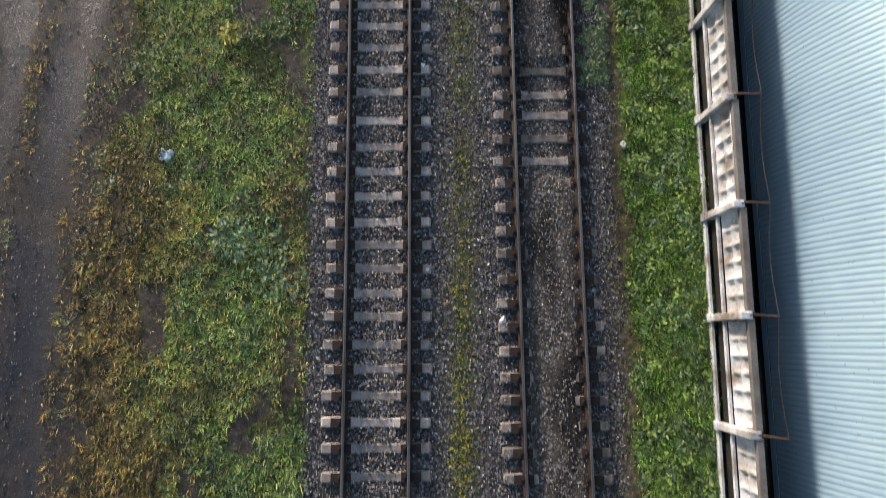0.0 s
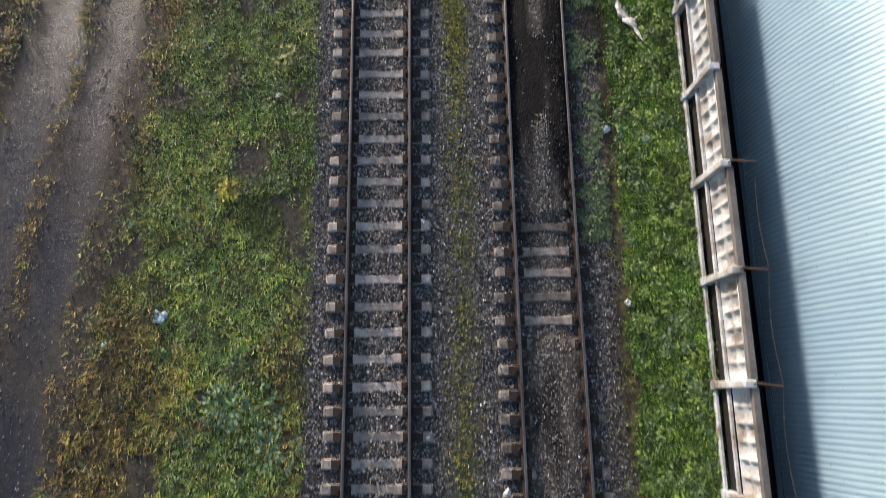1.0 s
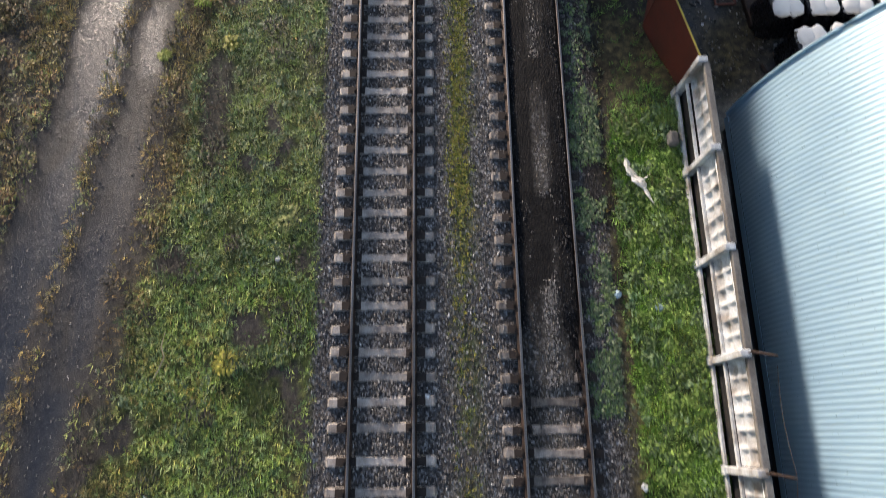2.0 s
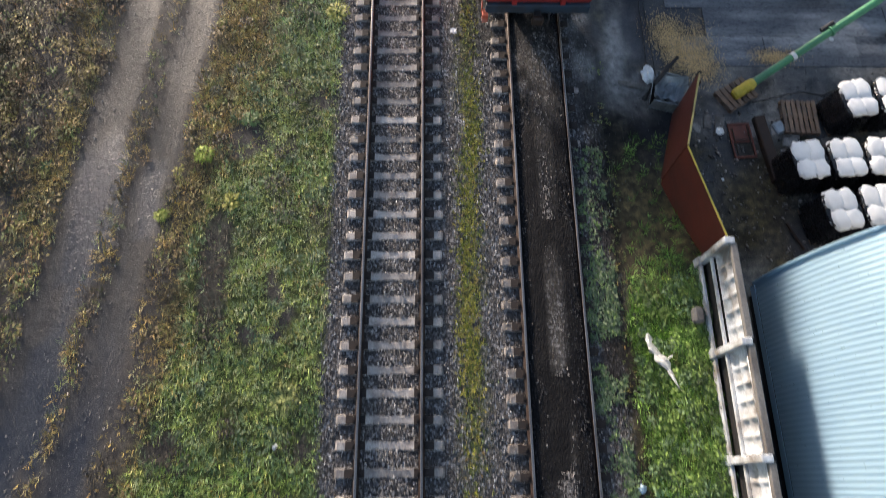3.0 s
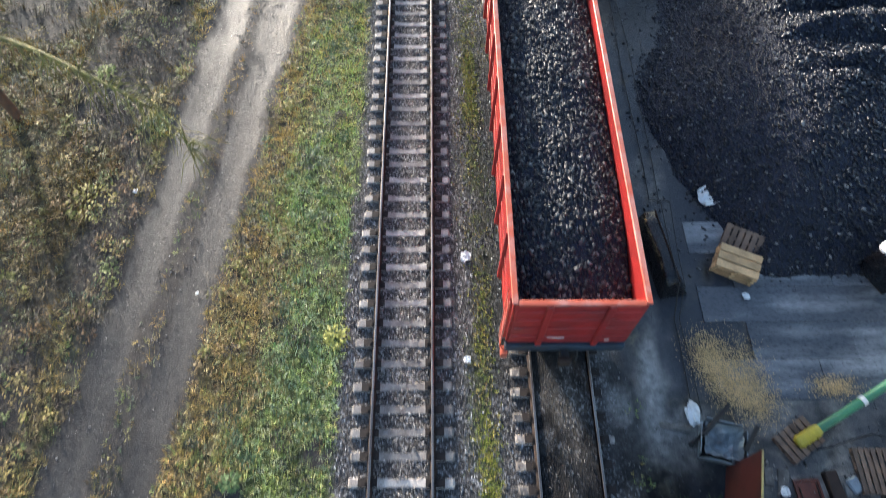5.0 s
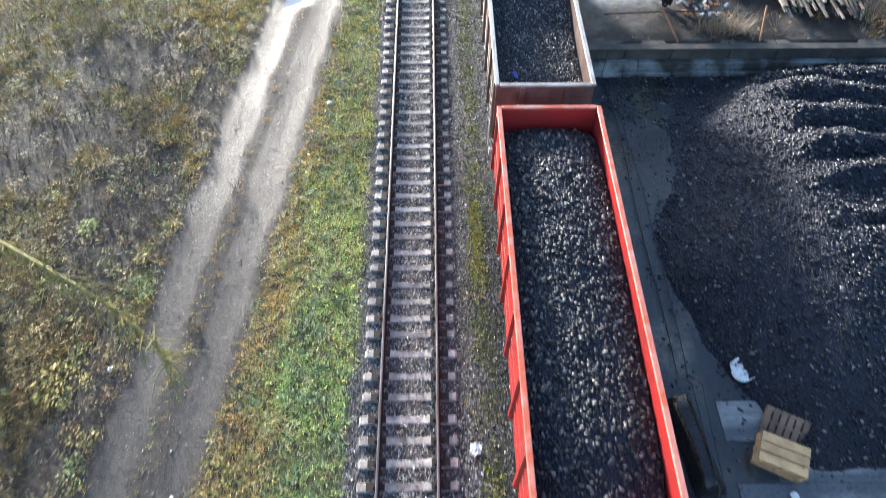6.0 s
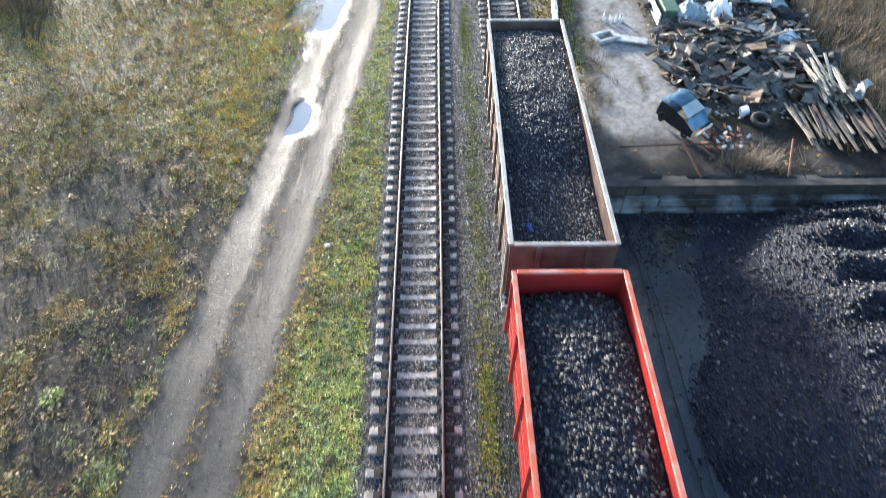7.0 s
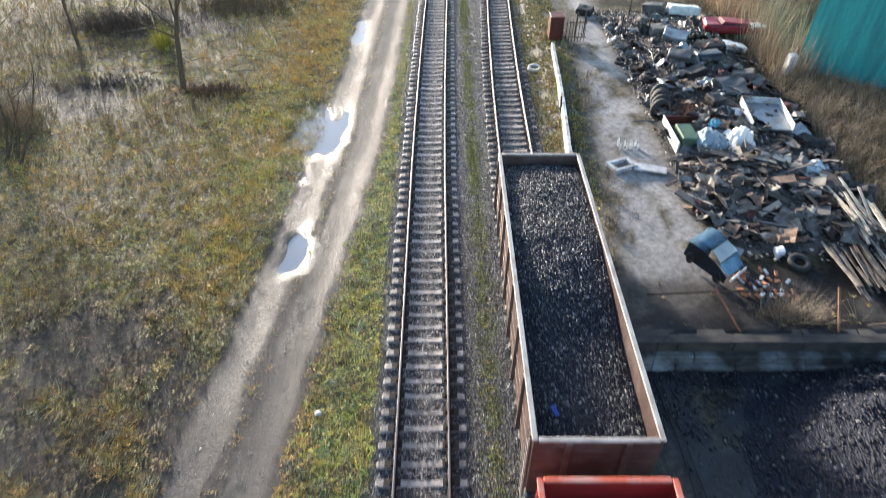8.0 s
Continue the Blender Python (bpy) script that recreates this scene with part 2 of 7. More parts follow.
def ground_material():
    n = Nodes("ground_earth")
    road, ballast, coal = n.split(n.attribute("zone_a"))
    green, slab, wet = n.split(n.attribute("zone_b"))
    big, mid, fine = n.noise(0.7, 4), n.noise(5, 4), n.noise(38, 3)
    dry = n.ramp(mid, [(0.32, (0.016, 0.013, 0.008)), (0.5, (0.065, 0.052, 0.026)), (0.68, (0.155, 0.12, 0.055))])
    lush = n.ramp(mid, [(0.3, (0.014, 0.018, 0.006)), (0.52, (0.055, 0.07, 0.015)), (0.7, (0.13, 0.15, 0.035))])
    colour = n.mix(green, dry, lush)
    colour = n.mix(0.6, colour, n.mix(1.0, colour, n.ramp(fine, [(0.32, 0.12), (0.68, 1.7)]), "MULTIPLY"))
    soil = n.ramp(n.mix(0.6, mid, fine), [(0.3, (0.016, 0.013, 0.011)), (0.5, (0.050, 0.042, 0.036)), (0.72, (0.115, 0.098, 0.085))])
    colour = n.mix(n.ramp(road, [(0.12, 0.0), (0.42, 1.0)]), colour, soil)
    streak = n.noise(1.0, 5, (5.0, 0.55, 1.0), 0.65)
    dirt = n.ramp(n.mix(0.5, n.mix(0.45, mid, fine), streak), [(0.30, (0.013, 0.012, 0.012)), (0.47, (0.026, 0.024, 0.0235)), (0.6, (0.041, 0.038, 0.036)), (0.75, (0.074, 0.069, 0.066))])
    tracked = n.calc("ADD", road, n.calc("MULTIPLY", n.calc("SUBTRACT", streak, 0.5), 0.45))
    colour = n.mix(n.ramp(tracked, [(0.50, 0.0), (0.90, 1.0)]), colour, dirt)
    cell = n.split(n.cells(22))[0]
    gravel = n.ramp(cell, [(0.0, (0.010, 0.010, 0.012)), (0.6, (0.055, 0.052, 0.054)), (0.85, (0.16, 0.155, 0.16)), (1.0, (0.50, 0.49, 0.49))])
    colour = n.mix(ballast, colour, n.mix(n.ramp(big, [(0.35, 0.08), (0.7, 0.5)]), gravel, n.mix(1.0, (0.085, 0.073, 0.064), n.ramp(fine, [(0.3, 0.35), (0.7, 1.6)]), "MULTIPLY")))
    plate = n.ramp(n.mix(0.4, mid, fine), [(0.3, (0.11, 0.105, 0.10)), (0.5, (0.29, 0.275, 0.262)), (0.7, (0.50, 0.475, 0.45))])
    colour = n.mix(slab, colour, plate)
    soot = n.ramp(n.mix(0.5, mid, fine), [(0.33, (0.003, 0.003, 0.004)), (0.55, (0.009, 0.009, 0.010)), (0.72, (0.028, 0.026, 0.026))])
    colour = n.mix(coal, colour, soot)
    # Wet ground goes dark; the blue in this colour stands for reflected sky.
    colour = n.mix(n.calc("MULTIPLY", wet, 0.93), colour, (0.014, 0.019, 0.031))
    dryness = n.ramp(fine, [(0.25, 0.6), (0.7, 0.95)])
    trod = n.calc("MAXIMUM", n.ramp(tracked, [(0.5, 0.0), (0.85, 1.0)]), slab)
    damp = n.mix(trod, dryness, n.ramp(fine, [(0.25, 0.5), (0.7, 0.64)]))
    rough = n.mix(wet, n.mix(coal, damp, 0.8), 0.34)
    height = n.mix(ballast, n.mix(0.5, mid, fine), n.cells(22, "Distance"))
    return n.finish(colour, rough, 0.0, height, 0.8, 0.05, Specular_IOR_Level=n.mix(wet, n.mix(coal, n.mix(trod, 0.3, 0.36), 0.12), 0.42))


def coal_material():
    n = Nodes("coal_fines")
    cell = n.split(n.cells(17))[0]
    colour = n.ramp(n.mix(0.4, cell, n.noise(30, 3)), [(0.2, (0.003, 0.0045, 0.011)), (0.64, (0.009, 0.013, 0.029)), (0.88, (0.034, 0.039, 0.058))])
    return n.finish(colour, n.ramp(cell, [(0.0, 0.38), (1.0, 0.75)]), 0.0, n.cells(17, "Distance"), 0.9, 0.06, Specular_IOR_Level=0.32)


GROUND = ground_material()
COAL = coal_material()
COAL_DUSTY = lumps("dusty_coal_lumps", (0.005, 0.007, 0.014), (0.32, 0.32, 0.32), 0.36, 0.0, 0.74, 0.11)
COAL_DULL = lumps("dull_coal_lumps", (0.004, 0.005, 0.009), (0.20, 0.19, 0.175), 0.5, 0.0, 0.7, 0.16)
COAL_LUMP = lumps("coal_lumps", (0.003, 0.0045, 0.011), (0.22, 0.216, 0.21), 0.33, 0.0, 0.84, 0.06)
STONE = lumps("ballast_stones", (0.015, 0.016, 0.021), (0.75, 0.75, 0.76), 0.42, 0.0, 0.86, 0.2)
STONE_BROWN = lumps("dirty_stones", (0.034, 0.029, 0.026), (0.50, 0.46, 0.43), 0.55, 0.0, 0.85, 0.42)
STONE_DUSTY = lumps("dusty_stones", (0.12, 0.104, 0.092), (0.58, 0.55, 0.52), 0.42, 0.0, 0.85, 0.42)
LEAF = tinted("leaves_and_blades", 0.7)
CONCRETE = surface("sleeper_concrete", (0.36, 0.325, 0.295), (0.20, 0.168, 0.148), 3.2, 40, 0.5, amount=0.54, speck=0.7, vary=0.5, bump=0.5)
RUST = surface("rusty_steel", (0.05, 0.029, 0.021), (0.026, 0.018, 0.015), 3, 60, 0.7, 0.4)
RAIL_TOP = surface("worn_rail_head", (0.30, 0.27, 0.25), (0.16, 0.13, 0.115), 1.2, 50, 0.34, 0.9, stretch=(8, 0.6, 8), bump=0.05)
RED = surface("red_wagon_paint", (0.36, 0.027, 0.025), (0.25, 0.03, 0.028), 1.3, 45, 0.36, speck=0.3, bump=0.08)
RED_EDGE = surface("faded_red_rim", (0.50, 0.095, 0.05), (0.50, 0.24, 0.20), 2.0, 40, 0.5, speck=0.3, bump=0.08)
BROWN = surface("old_brown_wagon_paint", (0.08, 0.047, 0.039), (0.14, 0.10, 0.088), 1.4, 40, 0.6, speck=0.4, bump=0.1)
GREY_EDGE = surface("dusty_grey_rim", (0.38, 0.36, 0.34), (0.24, 0.20, 0.18), 1.5, 40, 0.6, speck=0.4, bump=0.1)
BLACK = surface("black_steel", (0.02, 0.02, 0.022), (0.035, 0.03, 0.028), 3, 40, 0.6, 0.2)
BLUE_STEEL = surface("blue_grey_steel", (0.03, 0.05, 0.075), (0.03, 0.03, 0.035), 2, 40, 0.55, 0.1)
WHITE = surface("white_paint", (0.75, 0.75, 0.75), (0.55, 0.54, 0.52), 3, 40, 0.6, speck=0.15)
PRECAST = surface("pale_precast_concrete", (0.50, 0.53, 0.56), (0.19, 0.165, 0.145), 1.5, 18, 0.85, amount=0.54, speck=0.4)
DARK_PRECAST = surface("stained_concrete", (0.16, 0.15, 0.14), (0.08, 0.07, 0.065), 1.1, 22, 0.9, speck=0.5)
ROOF = surface("blue_white_roof_sheet", (0.35, 0.53, 0.66), (0.30, 0.47, 0.61), 0.35, 12, 0.38, 0.4, speck=0.04, bump=0.03)
RUST_PLATE = surface("rust_red_plate", (0.10, 0.020, 0.013), (0.05, 0.013, 0.010), 0.9, 35, 0.6, 0.1, speck=0.45)
YELLOW = surface("yellow_paint", (0.55, 0.44, 0.04), (0.40, 0.32, 0.06), 3, 40, 0.55)
GREEN = surface("green_paint", (0.06, 0.26, 0.12), (0.05, 0.19, 0.10), 1.5, 30, 0.45)
WOOD = surface("pale_pallet_wood", (0.60, 0.38, 0.19), (0.44, 0.27, 0.13), 3, 40, 0.8, vary=0.3, stretch=(1, 1, 4))
OLD_WOOD = surface("weathered_wood", (0.20, 0.13, 0.09), (0.12, 0.08, 0.06), 3, 40, 0.85, vary=0.5)
GREY_WOOD = surface("grey_scrap_wood", (0.20, 0.17, 0.14), (0.08, 0.065, 0.055), 2.5, 40, 0.85, vary=0.9)
WRAP = surface("black_plastic_wrap", (0.006, 0.006, 0.008), (0.012, 0.012, 0.015), 4, 20, 0.28, bump=0.5, distance=0.03)
SACK = surface("white_woven_sack", (0.80, 0.80, 0.79), (0.70, 0.70, 0.70), 2, 50, 0.6, speck=0.1)
RUBBER = surface("tyre_rubber", (0.022, 0.022, 0.023), (0.04, 0.038, 0.036), 3, 50, 0.8)
GALV = surface("dull_galvanised_sheet", (0.33, 0.36, 0.38), (0.20, 0.21, 0.22), 2, 30, 0.4, 0.6)
BARK = surface("grey_brown_bark", (0.10, 0.075, 0.05), (0.05, 0.038, 0.028), 5, 40, 0.9)
TWIG = surface("yellow_green_twig_bark", (0.22, 0.19, 0.045), (0.14, 0.11, 0.04), 5, 40, 0.8)
BRUSH = surface("dry_brush_stems", (0.22, 0.15, 0.09), (0.13, 0.085, 0.05), 2, 40, 0.9)
TEAL = surface("turquoise_sheet", (0.03, 0.33, 0.33), (0.02, 0.20, 0.22), 1.6, 20, 0.5, stretch=(1.5, 1.5, 0.15))
GREY_STEEL = surface("dull_grey_steel", (0.11, 0.11, 0.11), (0.055, 0.05, 0.046), 2, 40, 0.5, 0.3)
CAR_BLUE = surface("blue_car_paint", (0.15, 0.29, 0.43), (0.10, 0.19, 0.29), 1.5, 40, 0.25, 0.1)
PALE_BLUE = surface("pale_blue_sheet", (0.42, 0.55, 0.62), (0.30, 0.42, 0.48), 2, 30, 0.4)
BRICK = surface("broken_brick", (0.34, 0.14, 0.07), (0.22, 0.10, 0.06), 3, 40, 0.9, vary=0.5)
SAWDUST = surface("tan_sawdust", (0.74, 0.52, 0.27), (0.60, 0.40, 0.19), 3, 60, 0.95)

# ---- the plan: lines of the tracks and the dirt road (y, x) ----
MAIN = [(-40, -0.3), (-20, -0.05), (0, 0.01), (20, 0.0), (40, -0.04), (52, -0.09), (60, -0.04), (68, 0.05), (76, 0.18), (90, 0.6), (130, 2.2)]
SIDE = [(-40, 4.8), (-20, 4.6), (-6, 4.43), (0, 4.36), (10, 4.29), (20, 4.26), (35, 4.26), (48, 4.22), (56, 4.26), (65, 4.46), (76, 4.86), (90, 5.6), (130, 8.4)]
ROAD = [(-40, -10.2), (-5, -8.7), (0, -8.75), (7, -7.95), (11, -7.35), (15.4, -6.95), (22, -6.3), (25, -5.97), (36, -5.05), (42.4, -4.4), (48, -3.9), (55, -3.3), (61, -3.1), (66, -2.95), (73, -2.75), (100, -1.6)]
PUDDLES = [(-6.1, 55.6, 1.6, 3.3), (-5.4, 46.2, 0.62, 1.9), (-5.2, 69.0, 0.5, 3.0)]
FENCE_X, FENCE_END = 8.2, 13.25
YARD_Z, SCRAP_Z = -0.35, 0.5


def puddle_field(x, y):
    """Above 0 inside the puddles of the road."""
    best = np.full(np.shape(x), -1.0)
    for px, py, rx, ry in PUDDLES:
        wob = 1.2 * (fbm(x * 1.3, y * 0.8, 41) - 0.5)
        best = np.maximum(best, 1 - np.sqrt(((x - px) / rx) ** 2 + ((y - py) / ry) ** 2) + wob)
    return best


def dead_field(x, y):
    """1 in the withered, half bare patches of the meadow."""
    dead = np.zeros(np.shape(x))
    for px, py, rx, ry in ((-10.0, 33.0, 2.4, 4.5), (-13.5, 36.5, 2.6, 3.0), (-9.0, 25.0, 1.0, 4.0), (-12.0, 41.0, 3.0, 2.5), (-20.0, 60.0, 4.0, 3.0), (-19.0, 71.0, 6.0, 3.0), (-8.1, 38.5, 0.9, 3.0), (-4.9, 13.5, 0.5, 2.2), (-10.6, 20.0, 0.7, 3.0)):
        dead = np.maximum(dead, smooth(1.15 - np.hypot((x - px) / rx, (y - py) / ry) + 1.3 * (fbm(x * 0.9, y * 0.9, 58) - 0.5), 0.0, 0.5))
    return dead


def yard_mask(x, y):
    """1 in the sunk coal yard."""
    a = smooth(x, 6.2, 7.6) * smooth(y, 15.5, 18.5)
    b = smooth(x, 8.5, 9.2) * smooth(y, -30, -29)
    return np.maximum(a, b) * (1 - smooth(y, 40.7, 40.95))


def scrap_mask(x, y):
    return smooth(x, 5.9, 7.6) * smooth(y, 40.7, 40.95)


def ground_z(x, y):
    x, y = np.asarray(x, float), np.asarray(y, float)
    bed = smooth(x, -2.6, -1.7) * (1 - smooth(x, 5.8, 6.6))
    z = -0.09 + 0.015 * bed + 0.05 * (fbm(x * 0.35, y * 0.35, 3) - 0.5) * (1 - bed)
    z = z + 0.03 * (fbm(x * 2.3, y * 2.3, 5) - 0.5) * (1 - 0.75 * bed)
    z = z + 0.024 * smooth(np.abs(x - along(y, MAIN)), 0.85, 0.6)
    bank = smooth(x, 6.0, 8.0) * (1 - smooth(y, 12.5, 16.0)) * (1 - smooth(x, 8.5, 9.2))
    z = z + 0.68 * bank
    yard = yard_mask(x, y)
    z = z * (1 - yard) + (YARD_Z - 0.3 * smooth(y, 34, 40) + 0.03 * (fbm(x * 0.8, y * 0.8, 9) - 0.5)) * yard
    scrap = scrap_mask(x, y)
    z = z * (1 - scrap) + (SCRAP_Z + 0.12 * (fbm(x * 0.5, y * 0.5, 11) - 0.5)) * scrap
    off = x - along(y, SIDE)
    z = z + 0.075 * smooth(y, -6.0, 1.0) * smooth(off, 0.85, 1.0) * (1 - smooth(off, 1.5, 2.2)) * (1 - smooth(y, 48, 52))
    road = along(y, ROAD)
    near = np.exp(-(((x - road) / 0.38) ** 2)) + np.exp(-(((x - road + 1.75) / 0.38) ** 2))
    z = z - 0.05 * near * (x < 0)
    z = z - 0.11 * smooth(puddle_field(x, y), -0.15, 0.35)
    return z


def zones(x, y):
    road = along(y, ROAD)
    n1, n2, n3 = fbm(x * 0.5, y * 0.25, 21), fbm(x * 2.2, y * 0.9, 22), fbm(x * 1.2, y * 1.2, 23)
    left = x < -1.5
    broad = 0.40 + 0.17 * smooth(y, 26, 36)
    r1, r2 = np.exp(-(((x - road) / (broad + 0.35 * n2)) ** 2)), np.exp(-(((x - road + 1.75) / (broad + 0.05 + 0.35 * n2)) ** 2))
    mottle = 0.62 + 0.75 * fbm(x * 2.4, y * 0.9, 24, 4)
    r1, r2 = r1 * mottle, r2 * (0.62 + 0.75 * fbm(x * 2.4, y * 0.9, 25, 4))
    shoulder = smooth(np.abs(x - road + 0.85 - 0.25 * (n1 - 0.5)), 2.3 + 1.2 * (n3 - 0.5), 1.2)
    wide = 1 - smooth(y, 12, 20)
    shoulder = np.maximum(shoulder, wide * smooth(x - road, 1.9 + 1.5 * (n3 - 0.5), 0.9) * smooth(x - road, -6.5, -4))
    roadness = np.clip(np.maximum(np.maximum(r1, r2) * (1.05 + 0.5 * n1), shoulder * (0.30 + 0.20 * n3)), 0, 1) * left
    roadness = np.minimum(roadness, 1 - 0.27 * (1 - smooth(y, 8, 14)))
    bald = smooth(fbm(x * 0.9, y * 0.7, 61), 0.58, 0.70) * (x < -1.9) * (1 - 0.7 * smooth(y, 45, 58) * smooth(road - x, 2.4, 4.0))
    west = smooth(road - x, 2.4, 4.0) * smooth(y, 4, 12)
    bald = np.maximum(bald, west * (1 - 0.75 * smooth(y, 42, 56)) * smooth(fbm(x * 0.42, y * 0.33, 67), 0.50, 0.60))
    bald = np.maximum(bald * (1 - 0.8 * smooth(y, 18, 30)), 0.85 * dead_field(x, y))
    roadness = np.maximum(roadness, 0.44 * bald)
    roadness = np.maximum(roadness, 0.5 * scrap_mask(x, y) * (1 - smooth(y, 43.6, 45.0)))
    side, main = along(y, SIDE), along(y, MAIN)
    edge = (0.12 + 0.45 * (fbm(x * 2.5, y * 1.1, 79) - 0.3)) * smooth(y, 20, 32)
    bed = smooth(x - main, -1.95 - 0.3 * (n2 - 0.5) + edge, -1.65 + edge) * (1 - smooth(x - side, 1.55 + 0.5 * (n2 - 0.5), 2.0 + 0.5 * (n2 - 0.5)))
    mossy = np.exp(-(((x - 2.15 - 0.2 * (n1 - 0.5)) / 0.33) ** 2)) * smooth(n3, 0.32, 0.55) * (1 - smooth(y, 55, 57) * 0)
    ballast = bed * (1 - 0.75 * mossy)
    yard, scrap = yard_mask(x, y), scrap_mask(x, y)
    coal_side = np.exp(-(((x - side) / 0.62) ** 4)) * smooth(y, 4.5, 9) * (1 - smooth(y, 49, 52)) * smooth(n2, 0.25, 0.42)
    lane = smooth(x, 5.6, 6.4) * (1 - smooth(x, 9.4, 10.6)) * smooth(y, 19.0, 21.0) * (1 - 0.8 * smooth(y, 31, 37)) * smooth(n2 + n3, 0.45, 0.85) * 0.85
    spill = smooth(x, 5.4, 6.4) * smooth(y, 14.5, 18) * (1 - smooth(y, 40.6, 41)) * smooth(n3 + 0.25 * n2, 0.35, 0.6)
    grey = np.exp(-(((x - 7.0) / 1.5) ** 4)) * smooth(y, 17.6, 19.2) * (1 - smooth(y, 26, 30)) * smooth(n2 + n3, 0.68, 1.05)
    coal = np.clip(np.maximum(coal_side, np.maximum((1 - grey) * spill * (1 - 0.92 * lane), yard * (1 - 0.95 * lane) * smooth(n1 + 0.4 * n3, 0.5, 0.8))) , 0, 1)
    slab = yard * smooth(n3, 0.3, 0.55) * 0.65 + np.exp(-(((x - 6.4) / 0.9) ** 2)) * smooth(y, 17.5, 19.5) * (1 - smooth(y, 26, 30)) * smooth(n3, 0.3, 0.6)
    apron = smooth(x, 8.6, 9.4) * smooth(y, 16.8, 18.0) * (1 - smooth(y, 20.5, 21.5)) * smooth(n2 + n3, 0.7, 1.0)
    coal = coal * (1 - 0.8 * apron)
    slab = np.maximum(np.maximum(np.maximum(slab, lane * 0.55), grey), 0.75 * apron)
    path = scrap * smooth(x - 0.08 * (y - 42) + 1.1 * (n3 - 0.5), 7.0, 8.2) * smooth(x, 12.6 + 1.6 * (n3 - 0.5), 10.6) * smooth(n3, 0.2, 0.5) * smooth(y, 43.2, 44.5)
    slab = np.clip(np.maximum(slab, path), 0, 1)
    coal = np.maximum(coal, scrap * smooth(x, 10.5, 12.5) * (1 - smooth(x, 19, 20.5)) * 0.75 * smooth(n3, 0.3, 0.5))
    coal = np.maximum(coal, 0.7 * scrap * (1 - smooth(y, 42.6, 44)) * smooth(n3, 0.35, 0.6))
    coal = coal * (1 - path)
    entry = np.exp(-(((x - 10.4) / 1.6) ** 2) - (((y - 15.3) / 2.2) ** 2)) * smooth(n3, 0.25, 0.5)
    coal, slab = coal * (1 - 0.75 * entry), slab * (1 - entry)
    coal = np.maximum(coal, 0.8 * smooth(x - side, 0.95, 1.2) * (1 - smooth(x - side, 1.9, 2.6)) * smooth(y, 6, 10) * (1 - smooth(y, 48, 50)) * smooth(n3, 0.35, 0.55))
    coal = np.maximum(coal, 0.55 * smooth(x, 1.5, 2.4) * (x < 3.4) * smooth(y, 18.5, 21) * (1 - smooth(y, 31, 37)) * smooth(n3, 0.2, 0.45))
    d = np.clip(x - road, -30, 30)
    green = smooth(fbm(x * 0.45, y * 0.3, 31) + 0.34 * smooth(d, 1.2, 5.2) - 0.10 + 0.30 * smooth(d, 0.8, 2.2) * smooth(y, 2.5, 6) * (1 - smooth(y, 17, 24)) - 0.25 * smooth(-d, 2.0, 6.0) - 0.10 * smooth(y, 30, 60), 0.35, 0.75)
    green = np.clip(green + 0.75 * smooth(x, -4.3, -2.6) * smooth(y, 8, 14) * (1 - smooth(y, 62, 80)) * (0.4 + fbm(x * 0.7, y * 0.3, 35)), 0, 1)
    green = np.where(x > 5.5, np.where(x < 8.5, 0.04 + 0.9 * smooth(x + 0.6 * (n2 - 0.5), 6.2, 6.7) * (1 - smooth(y + n3, 12.4, 14.2)), 0.04), green)
    wet = np.zeros_like(x)
    for px, py, rx, ry in [(-8.42, 14.9, 0.85, 2.7), (-6.98, 15.5, 0.46, 1.4), (-8.8, 10.0, 0.5, 1.9), (-9.6, 7.0, 0.45, 2.2)]:
        wet = np.maximum(wet, smooth(1 - np.sqrt(((x - px) / rx) ** 2 + ((y - py) / ry) ** 2) + 0.6 * (n2 - 0.5), -0.02, 0.16))
    wet = np.maximum(wet, smooth(puddle_field(x, y), -0.3, 0.0))
    wet = np.maximum(wet, 0.4 * np.maximum(r1, r2) * smooth(y, 28, 50) * left * smooth(fbm(x * 1.1, y * 0.35, 34), 0.35, 0.6))
    wet = np.maximum(wet, 0.75 * yard * smooth(fbm(x * 0.6, y * 0.35, 33), 0.42, 0.6))
    wet = np.maximum(wet, 0.85 * np.maximum(r1, r2) * (1 - smooth(y, 8, 14)) * left * smooth(fbm(x * 1.6, y * 0.45, 37), 0.25, 0.5))
    wet = np.maximum(wet * (1 - 0.5 * lane), np.minimum(1.0, 1.2 * lane) * smooth(fbm(x * 0.9, y * 0.4, 38) + 0.25 * smooth(y, 28, 32), 0.25, 0.5))
    wet = np.maximum(wet, 0.2 * path * smooth(fbm(x * 0.6, y * 0.4, 36), 0.42, 0.6))
    return np.stack([roadness, ballast, coal], -1), np.stack([green, slab, wet], -1), bed, mossy


# ---- ground ----
def spread_axis(a, b, step, far):
    inner = list(np.arange(a, b + step / 2, step))
    lo, hi, d = [], [], step
    while d < far:
        d *= 1.6
        lo.insert(0, (lo[0] if lo else a) - d)
        hi.append((hi[-1] if hi else b) + d)
    return np.array(lo + inner + hi)


